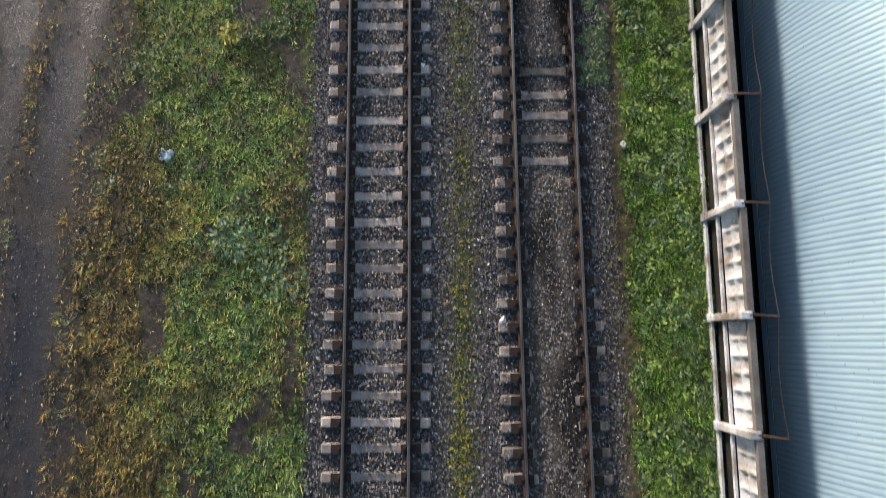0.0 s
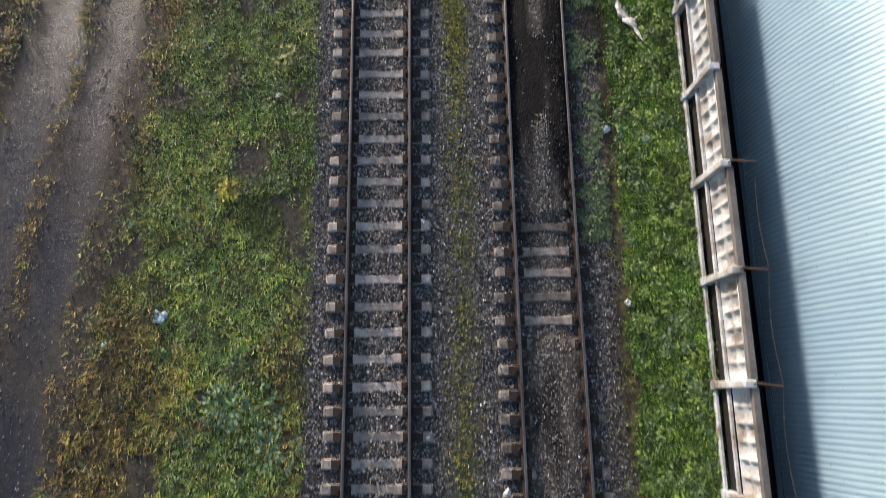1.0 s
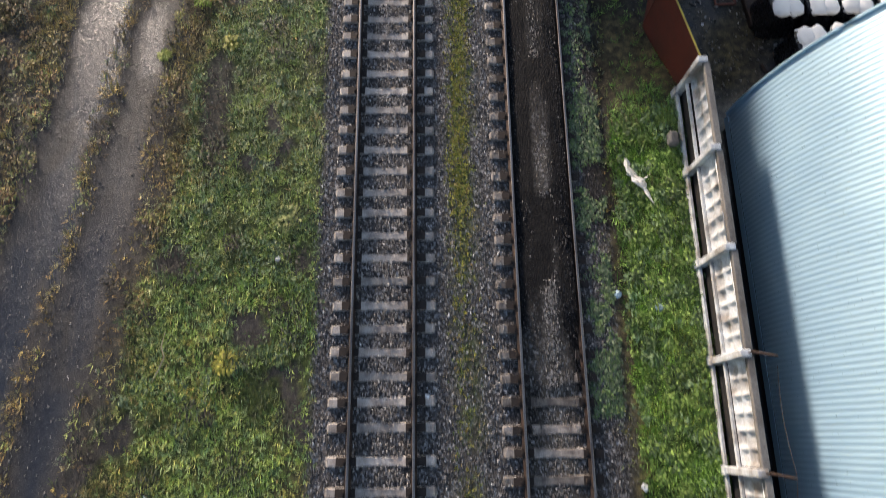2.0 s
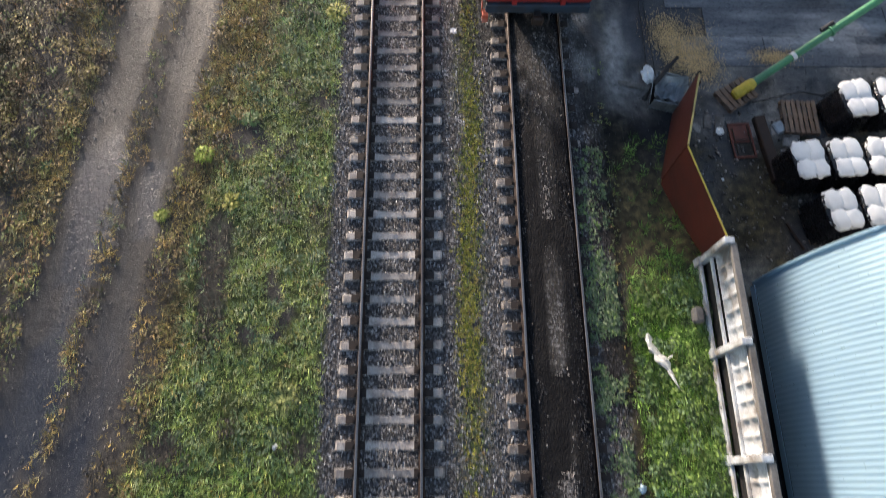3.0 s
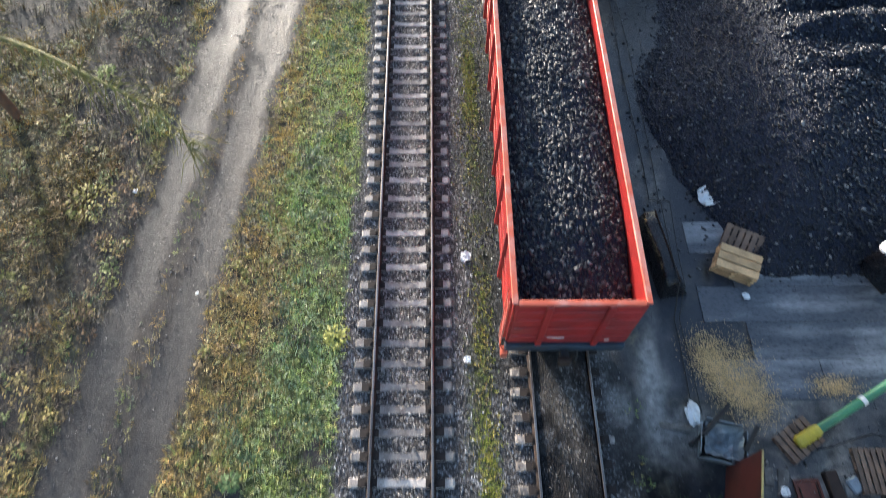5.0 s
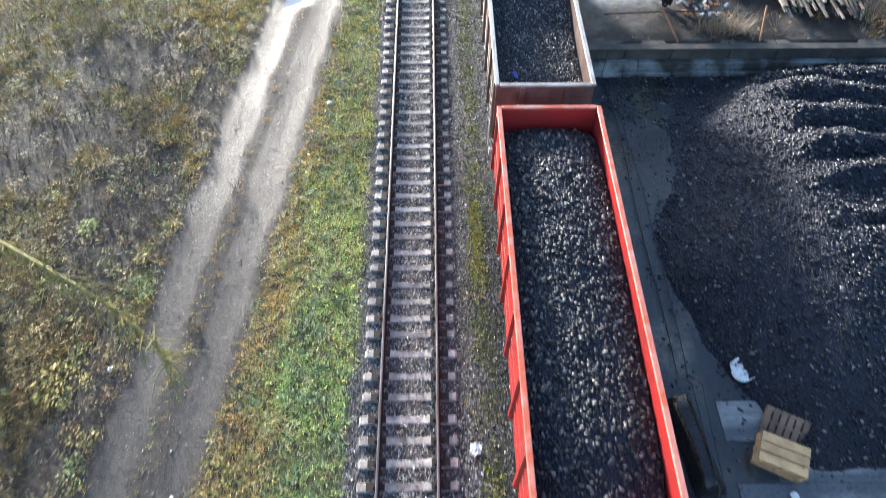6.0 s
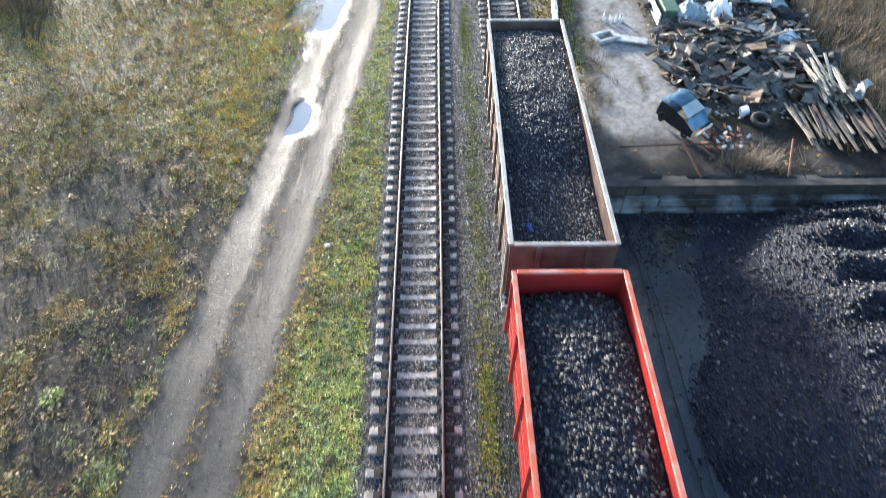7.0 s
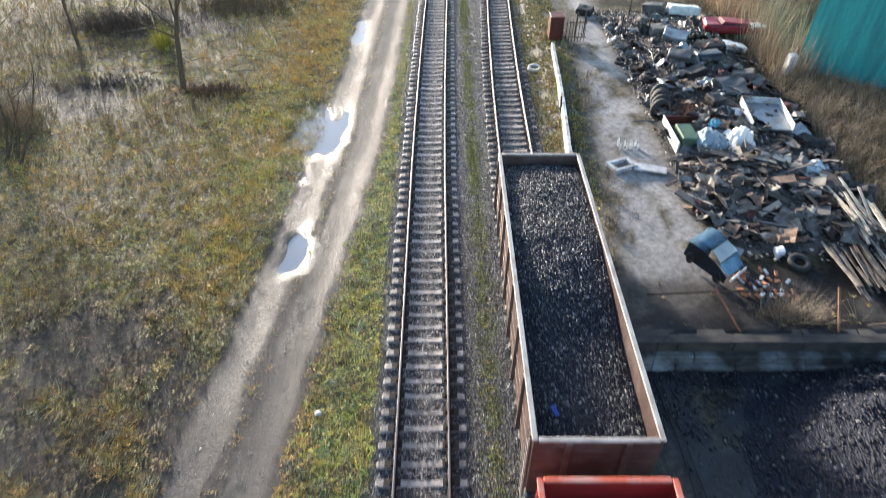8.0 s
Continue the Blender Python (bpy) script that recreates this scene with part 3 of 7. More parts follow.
def build_ground():
    xs, ys = spread_axis(-30, 32, 0.27, 700), spread_axis(-14, 92, 0.27, 700)
    gx, gy = np.meshgrid(xs, ys)
    x, y = gx.ravel(), gy.ravel()
    za, zb, _, _ = zones(x, y)
    nx, ny = len(xs), len(ys)
    i = (np.arange(ny - 1)[:, None] * nx + np.arange(nx - 1)[None]).ravel()
    faces = np.stack([i, i + 1, i + nx + 1, i + nx], 1)
    me = fast_mesh("ground", np.stack([x, y, ground_z(x, y)], 1), faces, {"zone_a": za, "zone_b": zb})
    ob = part("ground", me, GROUND, smooth_faces=True)
    tagged(ob, "muddy earth with grass, ballast bed and black coal dust", "ground", kind="structure")


build_ground()


def build_puddles():
    n = Nodes("sky_pale_water")
    # Pale blue-grey base carries the bright sky that the water reflects.
    mat = n.finish((0.26, 0.28, 0.31), 0.10, 0.0, n.noise(3, 2), 0.03, 0.01, IOR=1.45, Specular_IOR_Level=0.9)
    for px, py, rx, ry in PUDDLES:
        bm = bmesh.new()
        level = float(np.min(ground_z(np.linspace(px - rx, px + rx, 9), np.full(9, py)))) + 0.055
        loop = [bm.verts.new((px + 1.25 * rx * math.cos(a), py + 1.2 * ry * math.sin(a), level)) for a in np.linspace(0, math.tau, 40, endpoint=False)]
        bm.faces.new(loop)
        tagged(part("puddle", bm, mat), "still rain puddle on the muddy track", "puddle", "puddles on the dirt road", kind="structure")


build_puddles()

# ---- railway tracks ----
SLEEPER_GAPS = [67, 61, 64, 65, 60, 70, 58, 63, 60, 59, 68, 66, 66, 71, 79, 62, 62, 61, 60, 61, 66, 64, 62, 65, 59, 64, 64, 61, 64, 61, 57, 65, 60, 60, 60, 60, 65, 65, 60, 60, 63, 65, 60, 60, 64,
                58, 60, 61, 59, 66, 62, 72, 65, 54, 59, 62, 65, 60, 65, 55, 62, 63, 60, 60, 60, 60, 60, 63, 60, 59]


def sleeper_mesh():
    """A concrete sleeper: wide seats under the rails, a lower and narrower middle, sloped ends."""
    rows = [(-1.35, 0.095, -0.05), (-1.30, 0.115, 0.0), (-0.60, 0.120, 0.01), (-0.40, 0.108, -0.02), (0.0, 0.098, -0.035), (0.40, 0.108, -0.02), (0.60, 0.120, 0.01), (1.30, 0.115, 0.0), (1.35, 0.095, -0.05)]
    v, f = [], []
    for x, half, top in rows:
        v += [(x, -half - 0.035, -0.2), (x, -half, top - 0.015), (x, -half + 0.02, top), (x, half - 0.02, top), (x, half, top - 0.015), (x, half + 0.035, -0.2)]
    for i in range(len(rows) - 1):
        for k in range(5):
            a = i * 6 + k
            f.append((a, a + 6, a + 7, a + 1))
    me = bpy.data.meshes.new("sleeper")
    me.from_pydata(v, [], f + [(0, 1, 2, 3, 4, 5), tuple(48 + k for k in (5, 4, 3, 2, 1, 0))])
    return me


def fastening_mesh():
    """Base plate with two bolted clips across a rail."""
    # Plate is widened and dark, so it also holds the shade beside the rail.
    bm = box(-0.19, 0.30, -0.115, 0.115, 0.008, 0.028)
    for s in (-1, 1):
        box(s * 0.10 - 0.035, s * 0.10 + 0.035, -0.045, 0.045, 0.028, 0.055, 0.0, bm)
        tube([(s * 0.10, 0, 0.05), (s * 0.10, 0, 0.095)], 0.018, 6, bm)
    me = bpy.data.meshes.new("fastening")
    bm.to_mesh(me)
    bm.free()
    return me


def rail_mesh(line, offset, lo, hi, step=1.0):
    """The flat-footed rail along a line, head polished on top."""
    prof = [(-0.075, 0.0), (-0.075, 0.012), (-0.02, 0.03), (-0.009, 0.045), (-0.009, 0.135), (-0.036, 0.147), (-0.036, 0.172), (-0.028, 0.18), (0.028, 0.18), (0.036, 0.172), (0.036, 0.147), (0.009, 0.135), (0.009, 0.045), (0.02, 0.03), (0.075, 0.012), (0.075, 0.0)]
    ys = np.arange(lo, hi + step, step)
    xs = along(ys, line)
    xs = np.convolve(np.pad(xs, 5, mode="reflect", reflect_type="odd"), np.ones(11) / 11, "valid") + offset
    p = np.array(prof)
    v = np.stack([xs[:, None] + p[None, :, 0], np.repeat(ys[:, None], len(p), 1), np.repeat(p[None, :, 1] + 0.002, len(ys), 0)], -1).reshape(-1, 3)
    k = len(p)
    i = (np.arange(len(ys) - 1)[:, None] * k + np.arange(k)[None])
    j = (np.arange(len(ys) - 1)[:, None] * k + (np.arange(k)[None] + 1) % k)
    f = np.stack([i, i + k, j + k, j], -1).reshape(-1, 4)
    me = fast_mesh("rail", v, f)
    me.materials.append(RUST), me.materials.append(RAIL_TOP)
    me.polygons.foreach_set("material_index", [1 if q % k in (6, 7, 8) else 0 for q in range(len(f))])
    return me


SLEEPER, FASTENING = sleeper_mesh(), fastening_mesh()
SLEEPER.materials.append(CONCRETE), FASTENING.materials.append(surface("dark_rust_and_rail_shade", (0.032, 0.022, 0.018), (0.02, 0.016, 0.015), 4, 60, 0.8, 0.2))


DIRTY_SLEEPER = SLEEPER.copy()
DIRTY_SLEEPER.materials[0] = surface("dirty_sleeper_concrete", (0.27, 0.24, 0.215), (0.12, 0.10, 0.088), 4.0, 30, 0.65, amount=0.5, speck=0.7, vary=0.7, bump=0.5)


def build_track(line, places, label, block):
    track = thing("railway_track", label, "track", "railway tracks", kind="structure")
    for s in (-1, 1):
        part("rail", rail_mesh(line, s * 0.796, -30, 120), None, track, "brown rusty rail with a worn bright head")
    for y in places:
        x = float(along(y, line))
        turn = random.uniform(-0.9, 0.9)
        sl = part("sleeper", block, None, track, m=pose(x + random.uniform(-0.025, 0.025), y, random.uniform(-0.012, 0.002), 0, 0, turn))
        for s in (-1, 1):
            part("fastening", FASTENING, None, sl, m=pose(s * 0.796, 0, 0.0, 0, 0, 0 if s > 0 else 180))


main_y = list(np.cumsum([-545] + SLEEPER_GAPS) / 100)
while main_y[-1] < 88:
    main_y.append(main_y[-1] + 0.605 + random.uniform(-0.03, 0.03))
while main_y[0] > -13:
    main_y.insert(0, main_y[0] - 0.635)
build_track(MAIN, main_y, "main railway track with grey concrete sleepers on ballast", SLEEPER)
side_y = list(np.arange(-12.9, 88, 0.613) + np.random.default_rng(3).uniform(-0.035, 0.035, len(np.arange(-12.9, 88, 0.613))))
build_track(SIDE, side_y, "siding track half buried in dirt and coal dust", DIRTY_SLEEPER)


def build_side_fill():
    """Dirt and coal slack that fills the siding between its rails."""
    xs, ys = np.linspace(-0.74, 0.74, 13), np.arange(-14, 54, 0.16)
    gx, gy = np.meshgrid(xs, ys)
    x, y = gx.ravel(), gy.ravel()
    level = 0.0 + 0.10 * smooth(y, 5.2, 8.0) - 0.145 * smooth(y, 47, 52)
    clear = smooth(y, 1.7, 2.3) * (1 - smooth(y, 5.0, 5.4))
    z = level + 0.012 - 0.075 * clear + 0.075 * (fbm(x * 1.6 + 4, y * 1.4, 51) - 0.4) - 0.04 * (np.abs(x) / 0.74) ** 3
    nx = len(xs)
    i = (np.arange(len(ys) - 1)[:, None] * nx + np.arange(nx - 1)[None]).ravel()
    za = np.zeros((len(x), 3))
    za[:, 1] = 0.8
    za[:, 2] = smooth(fbm(x * 1.3, y * 0.5, 52) + 0.45 * smooth(y, 4, 9), 0.50, 0.72) * np.where(y < 4, 0.75, 1.0)
    za[:, 2] = np.maximum(za[:, 2], smooth(y, 6.5, 9.5) * smooth(fbm(x * 1.5 + 9, y * 0.6, 54), 0.22, 0.36))
    za[:, 1] = 0.8
    za[:, 0] = 0.0
    za[:, 2] = np.maximum(za[:, 2], smooth(y, 5.5, 8.0) * smooth(np.abs(x - 0.08 * np.sin(y * 1.1)) + 0.25 * (fbm(x * 2, y * 1.1, 55) - 0.5), 0.12, 0.26))
    za[:, 2] *= 1 - 0.9 * smooth(y, 5.0, 7.0) * (1 - 0.35 * smooth(y, 14, 18)) * np.exp(-(((x - 0.05) / 0.2) ** 4)) * smooth(vnoise(x * 2, y * 0.7, 53), 0.3, 0.5)
    za[:, 2] = np.maximum(za[:, 2], 0.8 * smooth(y, 11, 14))
    brown = np.exp(-(((y - 19.6) / 1.3) ** 2)) * smooth(fbm(x * 2, y * 2, 56), 0.3, 0.5)
    za[:, 2] *= 1 - 0.8 * brown
    zb = np.zeros((len(x), 3))
    me = fast_mesh("track_fill", np.stack([x + along(y, SIDE), y, z], 1), np.stack([i, i + 1, i + nx + 1, i + nx], 1), {"zone_a": za, "zone_b": zb})
    tagged(part("track_fill", me, GROUND, smooth_faces=True), "black coal slack and dirt between the siding rails", "dirt", kind="stuff")


build_side_fill()


def build_ballast():
    r = np.random.default_rng(11)
    n = 112000
    y = -13 + 100 * r.random(n) ** 1.15
    x = r.uniform(-2.1, 6.5, n)
    za, zb, bed, mossy = zones(x, y)
    side, main = along(y, SIDE), along(y, MAIN)
    keep = r.random(n) < bed * (1 - 0.8 * mossy) * (1 - 0.9 * za[:, 2]) * (1 - 0.65 * (x > 5.1) * smooth(y, 5, 9))
    keep &= ~((np.abs(x - side) < 0.74) & (r.random(n) < 0.6))
    for line in (MAIN, SIDE):
        off = np.abs(np.abs(x - along(y, line)) - 0.796)
        keep &= off > 0.09
    near = np.min(np.abs(y[:, None] - np.array(main_y)[None]), 1)
    inside = np.abs(x - main) < 0.72
    keep &= ~((near < np.where(inside, 0.075 + 0.05 * r.random(n), 0.12)) & (np.abs(x - main) < 1.36) & (r.random(n) < 0.985))
    near = np.min(np.abs(y[:, None] - np.array(side_y)[None]), 1)
    keep &= ~((near < 0.13) & (np.abs(x - side) < 1.36) & (np.abs(x - side) > 0.8) & (x < side))
    x, y, za = x[keep], y[keep], za[keep]
    size = r.uniform(0.035, 0.075, len(x))
    inside = np.abs(x - along(y, MAIN)) < 0.74
    z = ground_z(x, y) + size * 0.12 + np.where(inside, 0.055 * r.random(len(x)) ** 0.5, 0)
    brown = r.random(len(x)) < np.where(x > 2.9, 0.6, np.where(inside, 0.8, 0.25))
    dusty = brown & inside
    # stones thrown up on the sleepers' edges
    m = 5500
    ys = np.array(main_y)[r.integers(0, len(main_y), m)] + np.where(r.random(m) < 0.5, -1, 1) * (0.115 - 0.07 * r.random(m) ** 2)
    xs = r.uniform(-1.4, 1.4, m)
    ok = np.abs(np.abs(xs) - 0.796) > 0.11
    v, f = stones(np.stack([xs + along(ys, MAIN), ys, np.where(np.abs(xs) < 0.5, -0.03, -0.008)], 1)[ok], r.uniform(0.03, 0.06, m)[ok], 8)
    k = 2600
    ye = np.array(side_y)[r.integers(0, len(side_y), k)] + r.uniform(-0.13, 0.13, k)
    xe = -r.uniform(0.92, 1.42, k)
    v2, f2 = stones(np.stack([xe + along(ye, SIDE), ye, np.full(k, 0.0)], 1), r.uniform(0.03, 0.06, k), 9)
    v, f = np.concatenate([v, v2]), np.concatenate([f, np.asarray(f2) + len(v)])
    tagged(part("loose_stones", fast_mesh("loose_stones", v, f), STONE_DUSTY), "loose stones lying on the sleepers", "stones", kind="stuff")
    for name, mask, mat, label in (("ballast", ~brown, STONE, "grey crushed stone ballast"), ("dirty_ballast", brown & ~dusty, STONE_BROWN, "brown dirty crushed stone ballast"), ("dusty_ballast", dusty, STONE_DUSTY, "dusty grey-brown ballast between the main rails")):
        v, f = stones(np.stack([x, y, z], 1)[mask], size[mask], 5)
        tagged(part(name, fast_mesh(name, v, f), mat), label, "ballast", kind="stuff")


build_ballast()


def build_siding_grit():
    """Grit on the siding's fill: stones down the middle, coal lumps along the rails."""
    r = np.random.default_rng(13)
    n = 9000
    y = r.uniform(-13, 48, n)
    x = np.clip(r.normal(0.04, 0.11 + 0.16 * (y < 5), n), -0.7, 0.7)
    keep = (vnoise(x * 2, y * 0.7, 53) > 0.3) & (r.random(n) > 0.8 * smooth(y, 13, 17))
    x, y = x[keep], y[keep]
    size = r.uniform(0.03, 0.06, len(x))
    z = 0.03 + 0.095 * smooth(y, 5.2, 8.0) - 0.075 * smooth(y, 1.7, 2.3) * (1 - smooth(y, 5.0, 5.4))
    v, f = stones(np.stack([x + along(y, SIDE), y, z - 0.008 + 0.0 * size], 1), size, 14)
    tagged(part("siding_grit", fast_mesh("siding_grit", v, f), STONE_DUSTY), "brown gravel scattered between the siding rails", "gravel", kind="stuff")
    n = 5000
    y = r.uniform(4, 48, n)
    x = np.where(r.random(n) < 0.5, -1, 1) * r.uniform(0.3, 0.72, n)
    size = r.uniform(0.02, 0.07, n)
    v, f = stones(np.stack([x + along(y, SIDE), y, 0.06 + 0.045 * smooth(y, 5.2, 8.0)], 1), size, 15)
    tagged(part("siding_coal", fast_mesh("siding_coal", v, f), COAL_LUMP), "spilt coal crumbs along the siding rails", "coal", kind="stuff")


build_siding_grit()


def build_road_gravel():
    r = np.random.default_rng(17)
    n = 19000
    y = -12 + 90 * r.random(n) ** 1.1
    x = along(y, ROAD) - 0.87 + r.normal(0, 1.25, n)
    za, zb, bed, _ = zones(x, y)
    keep = (za[:, 0] > 0.25) & (puddle_field(x, y) < -0.2) & (r.random(n) < np.where(za[:, 0] > 0.75, 0.25, 0.9)) & (x < -2.4)
    x, y = x[keep], y[keep]
    size = 0.018 + 0.05 * r.random(len(x)) ** 2.5
    v, f = stones(np.stack([x, y, ground_z(x, y) + size * 0.1], 1), size, 18)
    tagged(part("road_gravel", fast_mesh("road_gravel", v, f), STONE_BROWN), "loose gravel on the rutted dirt road", "gravel", kind="stuff")


build_road_gravel()


# ---- grass, weeds ----
def grass_colours(n, green, r, pale=0.0):
    lush = np.array([[0.115, 0.15, 0.03], [0.18, 0.21, 0.045], [0.03, 0.05, 0.014], [0.23, 0.27, 0.075], [0.15, 0.19, 0.09], [0.27, 0.245, 0.075], [0.24, 0.25, 0.13]])
    dry = np.array([[0.20, 0.145, 0.035], [0.32, 0.235, 0.055], [0.08, 0.058, 0.024], [0.25, 0.155, 0.035], [0.13, 0.082, 0.033], [0.34, 0.29, 0.12]])
    pick = r.random(n) < green
    c = np.where(pick[:, None], lush[r.integers(0, len(lush), n)], dry[r.integers(0, len(dry), n)])
    return c * (1 + 0.35 * pale * np.ones((n, 1)))


def leafy(places, sizes, colours, seed, per=26, leaf=0.6):
    """Low broad-leaved plants: rosettes of leaf quads."""
    r = np.random.default_rng(seed)
    n = len(places)
    a = r.uniform(0, math.tau, (n, per))
    d = np.sqrt(r.random((n, per))) * np.asarray(sizes)[:, None]
    z = np.asarray(sizes)[:, None] * r.uniform(0.15, 0.9, (n, per)) * (1 - 0.6 * d / np.asarray(sizes)[:, None])
    centre = np.asarray(places)[:, None, :] + np.stack([d * np.cos(a), d * np.sin(a), z], -1)
    ln, wd = leaf * r.uniform(0.05, 0.11, (n, per)), leaf * r.uniform(0.025, 0.05, (n, per))
    tilt = r.uniform(-0.5, 0.5, (n, per))
    u = np.stack([np.cos(a), np.sin(a), tilt], -1) * ln[..., None]
    s = np.stack([-np.sin(a), np.cos(a), r.uniform(-0.4, 0.4, (n, per))], -1) * wd[..., None]
    v = np.stack([centre - u, centre + s, centre + u, centre - s], 2).reshape(-1, 3)
    f = np.arange(n * per)[:, None] * 4 + np.array([[0, 1, 2, 3]])
    c = np.repeat(np.asarray(colours)[:, None, :], per * 4, 1).reshape(-1, 3) * np.repeat(r.uniform(0.6, 1.4, n * per), 4)[:, None]
    return v, f, c


def build_grass():
    r = np.random.default_rng(21)
    n = 168000
    y = -12 + 104 * r.random(n) ** 1.1
    x = np.where(r.random(n) < 0.54, -1.6 - np.abs(-3.8 + 2.9 * r.normal(0, 1, n)), -7.5 - np.minimum(28, 6 + 0.3 * np.clip(y, 0, 90)) * r.random(n))
    za, zb, bed, mossy = zones(x, y)
    keep = r.random(n) < np.clip(1.12 + 0.14 * smooth(y, 9, 14) - (2.3 - 0.2 * smooth(y, 9, 14)) * za[:, 0], 0, 1) * (1 - bed)
    mid = np.exp(-(((x - along(y, ROAD) + 0.87) / 0.55) ** 4))
    keep &= r.random(n) > 0.7 * mid * smooth(y, 14, 24)
    x, y, green = x[keep], y[keep], zb[keep, 0]
    clump = fbm(x * 1.3, y * 1.3, 62)
    west = smooth(along(y, ROAD) - x, 2.5, 4.5)
    h = (0.04 + 0.16 * clump * r.uniform(0.4, 1.4, len(x))) * (1 + 0.9 * west)
    green = np.clip(0.05 + 0.85 * green + 0.7 * (fbm(x * 0.8, y * 0.8, 63) - 0.5) + 0.3 * np.exp(-(((x + 2.6) / 1.1) ** 2)), 0.03, 0.97 - 0.3 * smooth(y, 26, 36))
    green = green * (1 - 0.75 * np.exp(-(((x + 6.7) / 1.2) ** 2)) * (1 - smooth(y, 2, 5)))
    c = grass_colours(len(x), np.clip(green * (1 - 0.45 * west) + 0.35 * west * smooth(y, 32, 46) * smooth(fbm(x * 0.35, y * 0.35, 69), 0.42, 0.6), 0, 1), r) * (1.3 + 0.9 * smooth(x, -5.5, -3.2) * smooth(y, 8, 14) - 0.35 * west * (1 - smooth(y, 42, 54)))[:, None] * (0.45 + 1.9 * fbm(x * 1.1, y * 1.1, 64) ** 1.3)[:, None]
    # Tint rises with y, which puts the low sun's haze into the far grass.
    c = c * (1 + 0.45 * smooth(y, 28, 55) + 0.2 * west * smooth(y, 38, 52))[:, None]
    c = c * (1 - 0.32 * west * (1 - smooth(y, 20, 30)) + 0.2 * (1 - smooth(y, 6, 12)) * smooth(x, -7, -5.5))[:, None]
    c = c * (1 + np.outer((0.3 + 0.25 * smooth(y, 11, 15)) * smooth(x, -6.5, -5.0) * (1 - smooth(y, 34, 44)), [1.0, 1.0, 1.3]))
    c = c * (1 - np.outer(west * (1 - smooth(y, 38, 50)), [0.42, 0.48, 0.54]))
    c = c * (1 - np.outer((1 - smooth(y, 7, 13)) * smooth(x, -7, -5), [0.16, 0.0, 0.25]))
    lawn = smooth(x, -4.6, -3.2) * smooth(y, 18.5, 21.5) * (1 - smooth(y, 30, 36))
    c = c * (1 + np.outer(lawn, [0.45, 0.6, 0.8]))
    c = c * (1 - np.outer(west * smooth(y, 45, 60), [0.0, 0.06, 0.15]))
    c = c * (1 - 0.72 * smooth(fbm(x * 1.5, y * 1.5, 65), 0.60, 0.70))[:, None] * (0.75 + 0.6 * fbm(x * 0.45, y * 0.45, 66))[:, None]
    dead = dead_field(x, y)
    withered = np.array([[0.075, 0.05, 0.036], [0.04, 0.03, 0.026], [0.13, 0.085, 0.05], [0.05, 0.045, 0.022]])[r.integers(0, 4, len(x))]
    late = (smooth(y, 18, 40) * (1 - 0.9 * dead))[:, None]
    c = np.where((r.random(len(x)) < 0.85 * dead)[:, None], withered, c)
    # Far tufts yellower, and lifted once more in part for that haze.
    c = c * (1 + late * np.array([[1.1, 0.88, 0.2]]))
    straw = (r.random(len(x)) < 0.16 * late[:, 0] * (0.3 + 1.4 * fbm(x * 0.6, y * 0.6, 68)))[:, None]
    c = np.where(straw, np.array([[0.52, 0.49, 0.27]]) * r.uniform(0.6, 1.2, (len(x), 1)), c)
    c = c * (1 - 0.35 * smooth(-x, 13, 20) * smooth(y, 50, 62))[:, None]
    c = c * np.minimum(1, (0.42 + 0.2 * late[:, 0]) / np.max(c, 1))[:, None]
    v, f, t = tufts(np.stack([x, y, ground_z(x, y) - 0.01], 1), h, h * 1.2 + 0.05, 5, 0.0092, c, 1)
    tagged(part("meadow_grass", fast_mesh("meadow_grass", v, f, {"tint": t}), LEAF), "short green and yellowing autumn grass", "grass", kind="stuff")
    # low lush bank beside the fence
    n = 22000
    y, x = r.uniform(-12, 17.5, n), r.uniform(5.6, 8.35, n)
    za, zb, bed, mossy = zones(x, y)
    keep = (r.random(n) < smooth(x + 0.5 * (vnoise(x * 2, y * 1.3, 83) - 0.5), 6.2, 6.7) * (1 - 0.9 * bed)) & (r.random(n) < 1 - 0.93 * smooth(y + 1.5 * (vnoise(x * 1.5, y * 1.5, 77) - 0.5), 11.9, 13.8))
    x, y = x[keep], y[keep]
    clump = fbm(x * 1.6, y * 1.6, 71)
    h = 0.04 + 0.34 * np.clip(clump - 0.2, 0, 1)
    c = np.array([[0.085, 0.13, 0.02], [0.13, 0.19, 0.03], [0.035, 0.06, 0.014], [0.20, 0.26, 0.07], [0.22, 0.205, 0.045]])[np.clip((r.random(len(x)) * 3.2 + 3.6 * (fbm(x * 0.9, y * 0.9, 76) - 0.25)).astype(int), 0, 4)] * (0.7 + 2.3 * fbm(x * 2.2, y * 2.2, 72) ** 1.3)[:, None] * np.array([[0.8, 1.0, 0.9]])
    v, f, t = tufts(np.stack([x, y, ground_z(x, y) - 0.01], 1), h, h + 0.05, 8, 0.009, c, 2)
    tagged(part("bank_grass", fast_mesh("bank_grass", v, f, {"tint": t}), LEAF), "lush green grass on the bank beside the fence", "grass", kind="stuff")
    # moss and weeds in the ballast, between and beside the tracks
    n = 42000
    y, x = -12 + 98 * r.random(n), r.uniform(1.4, 6.4, n)
    za, zb, bed, mossy = zones(x, y)
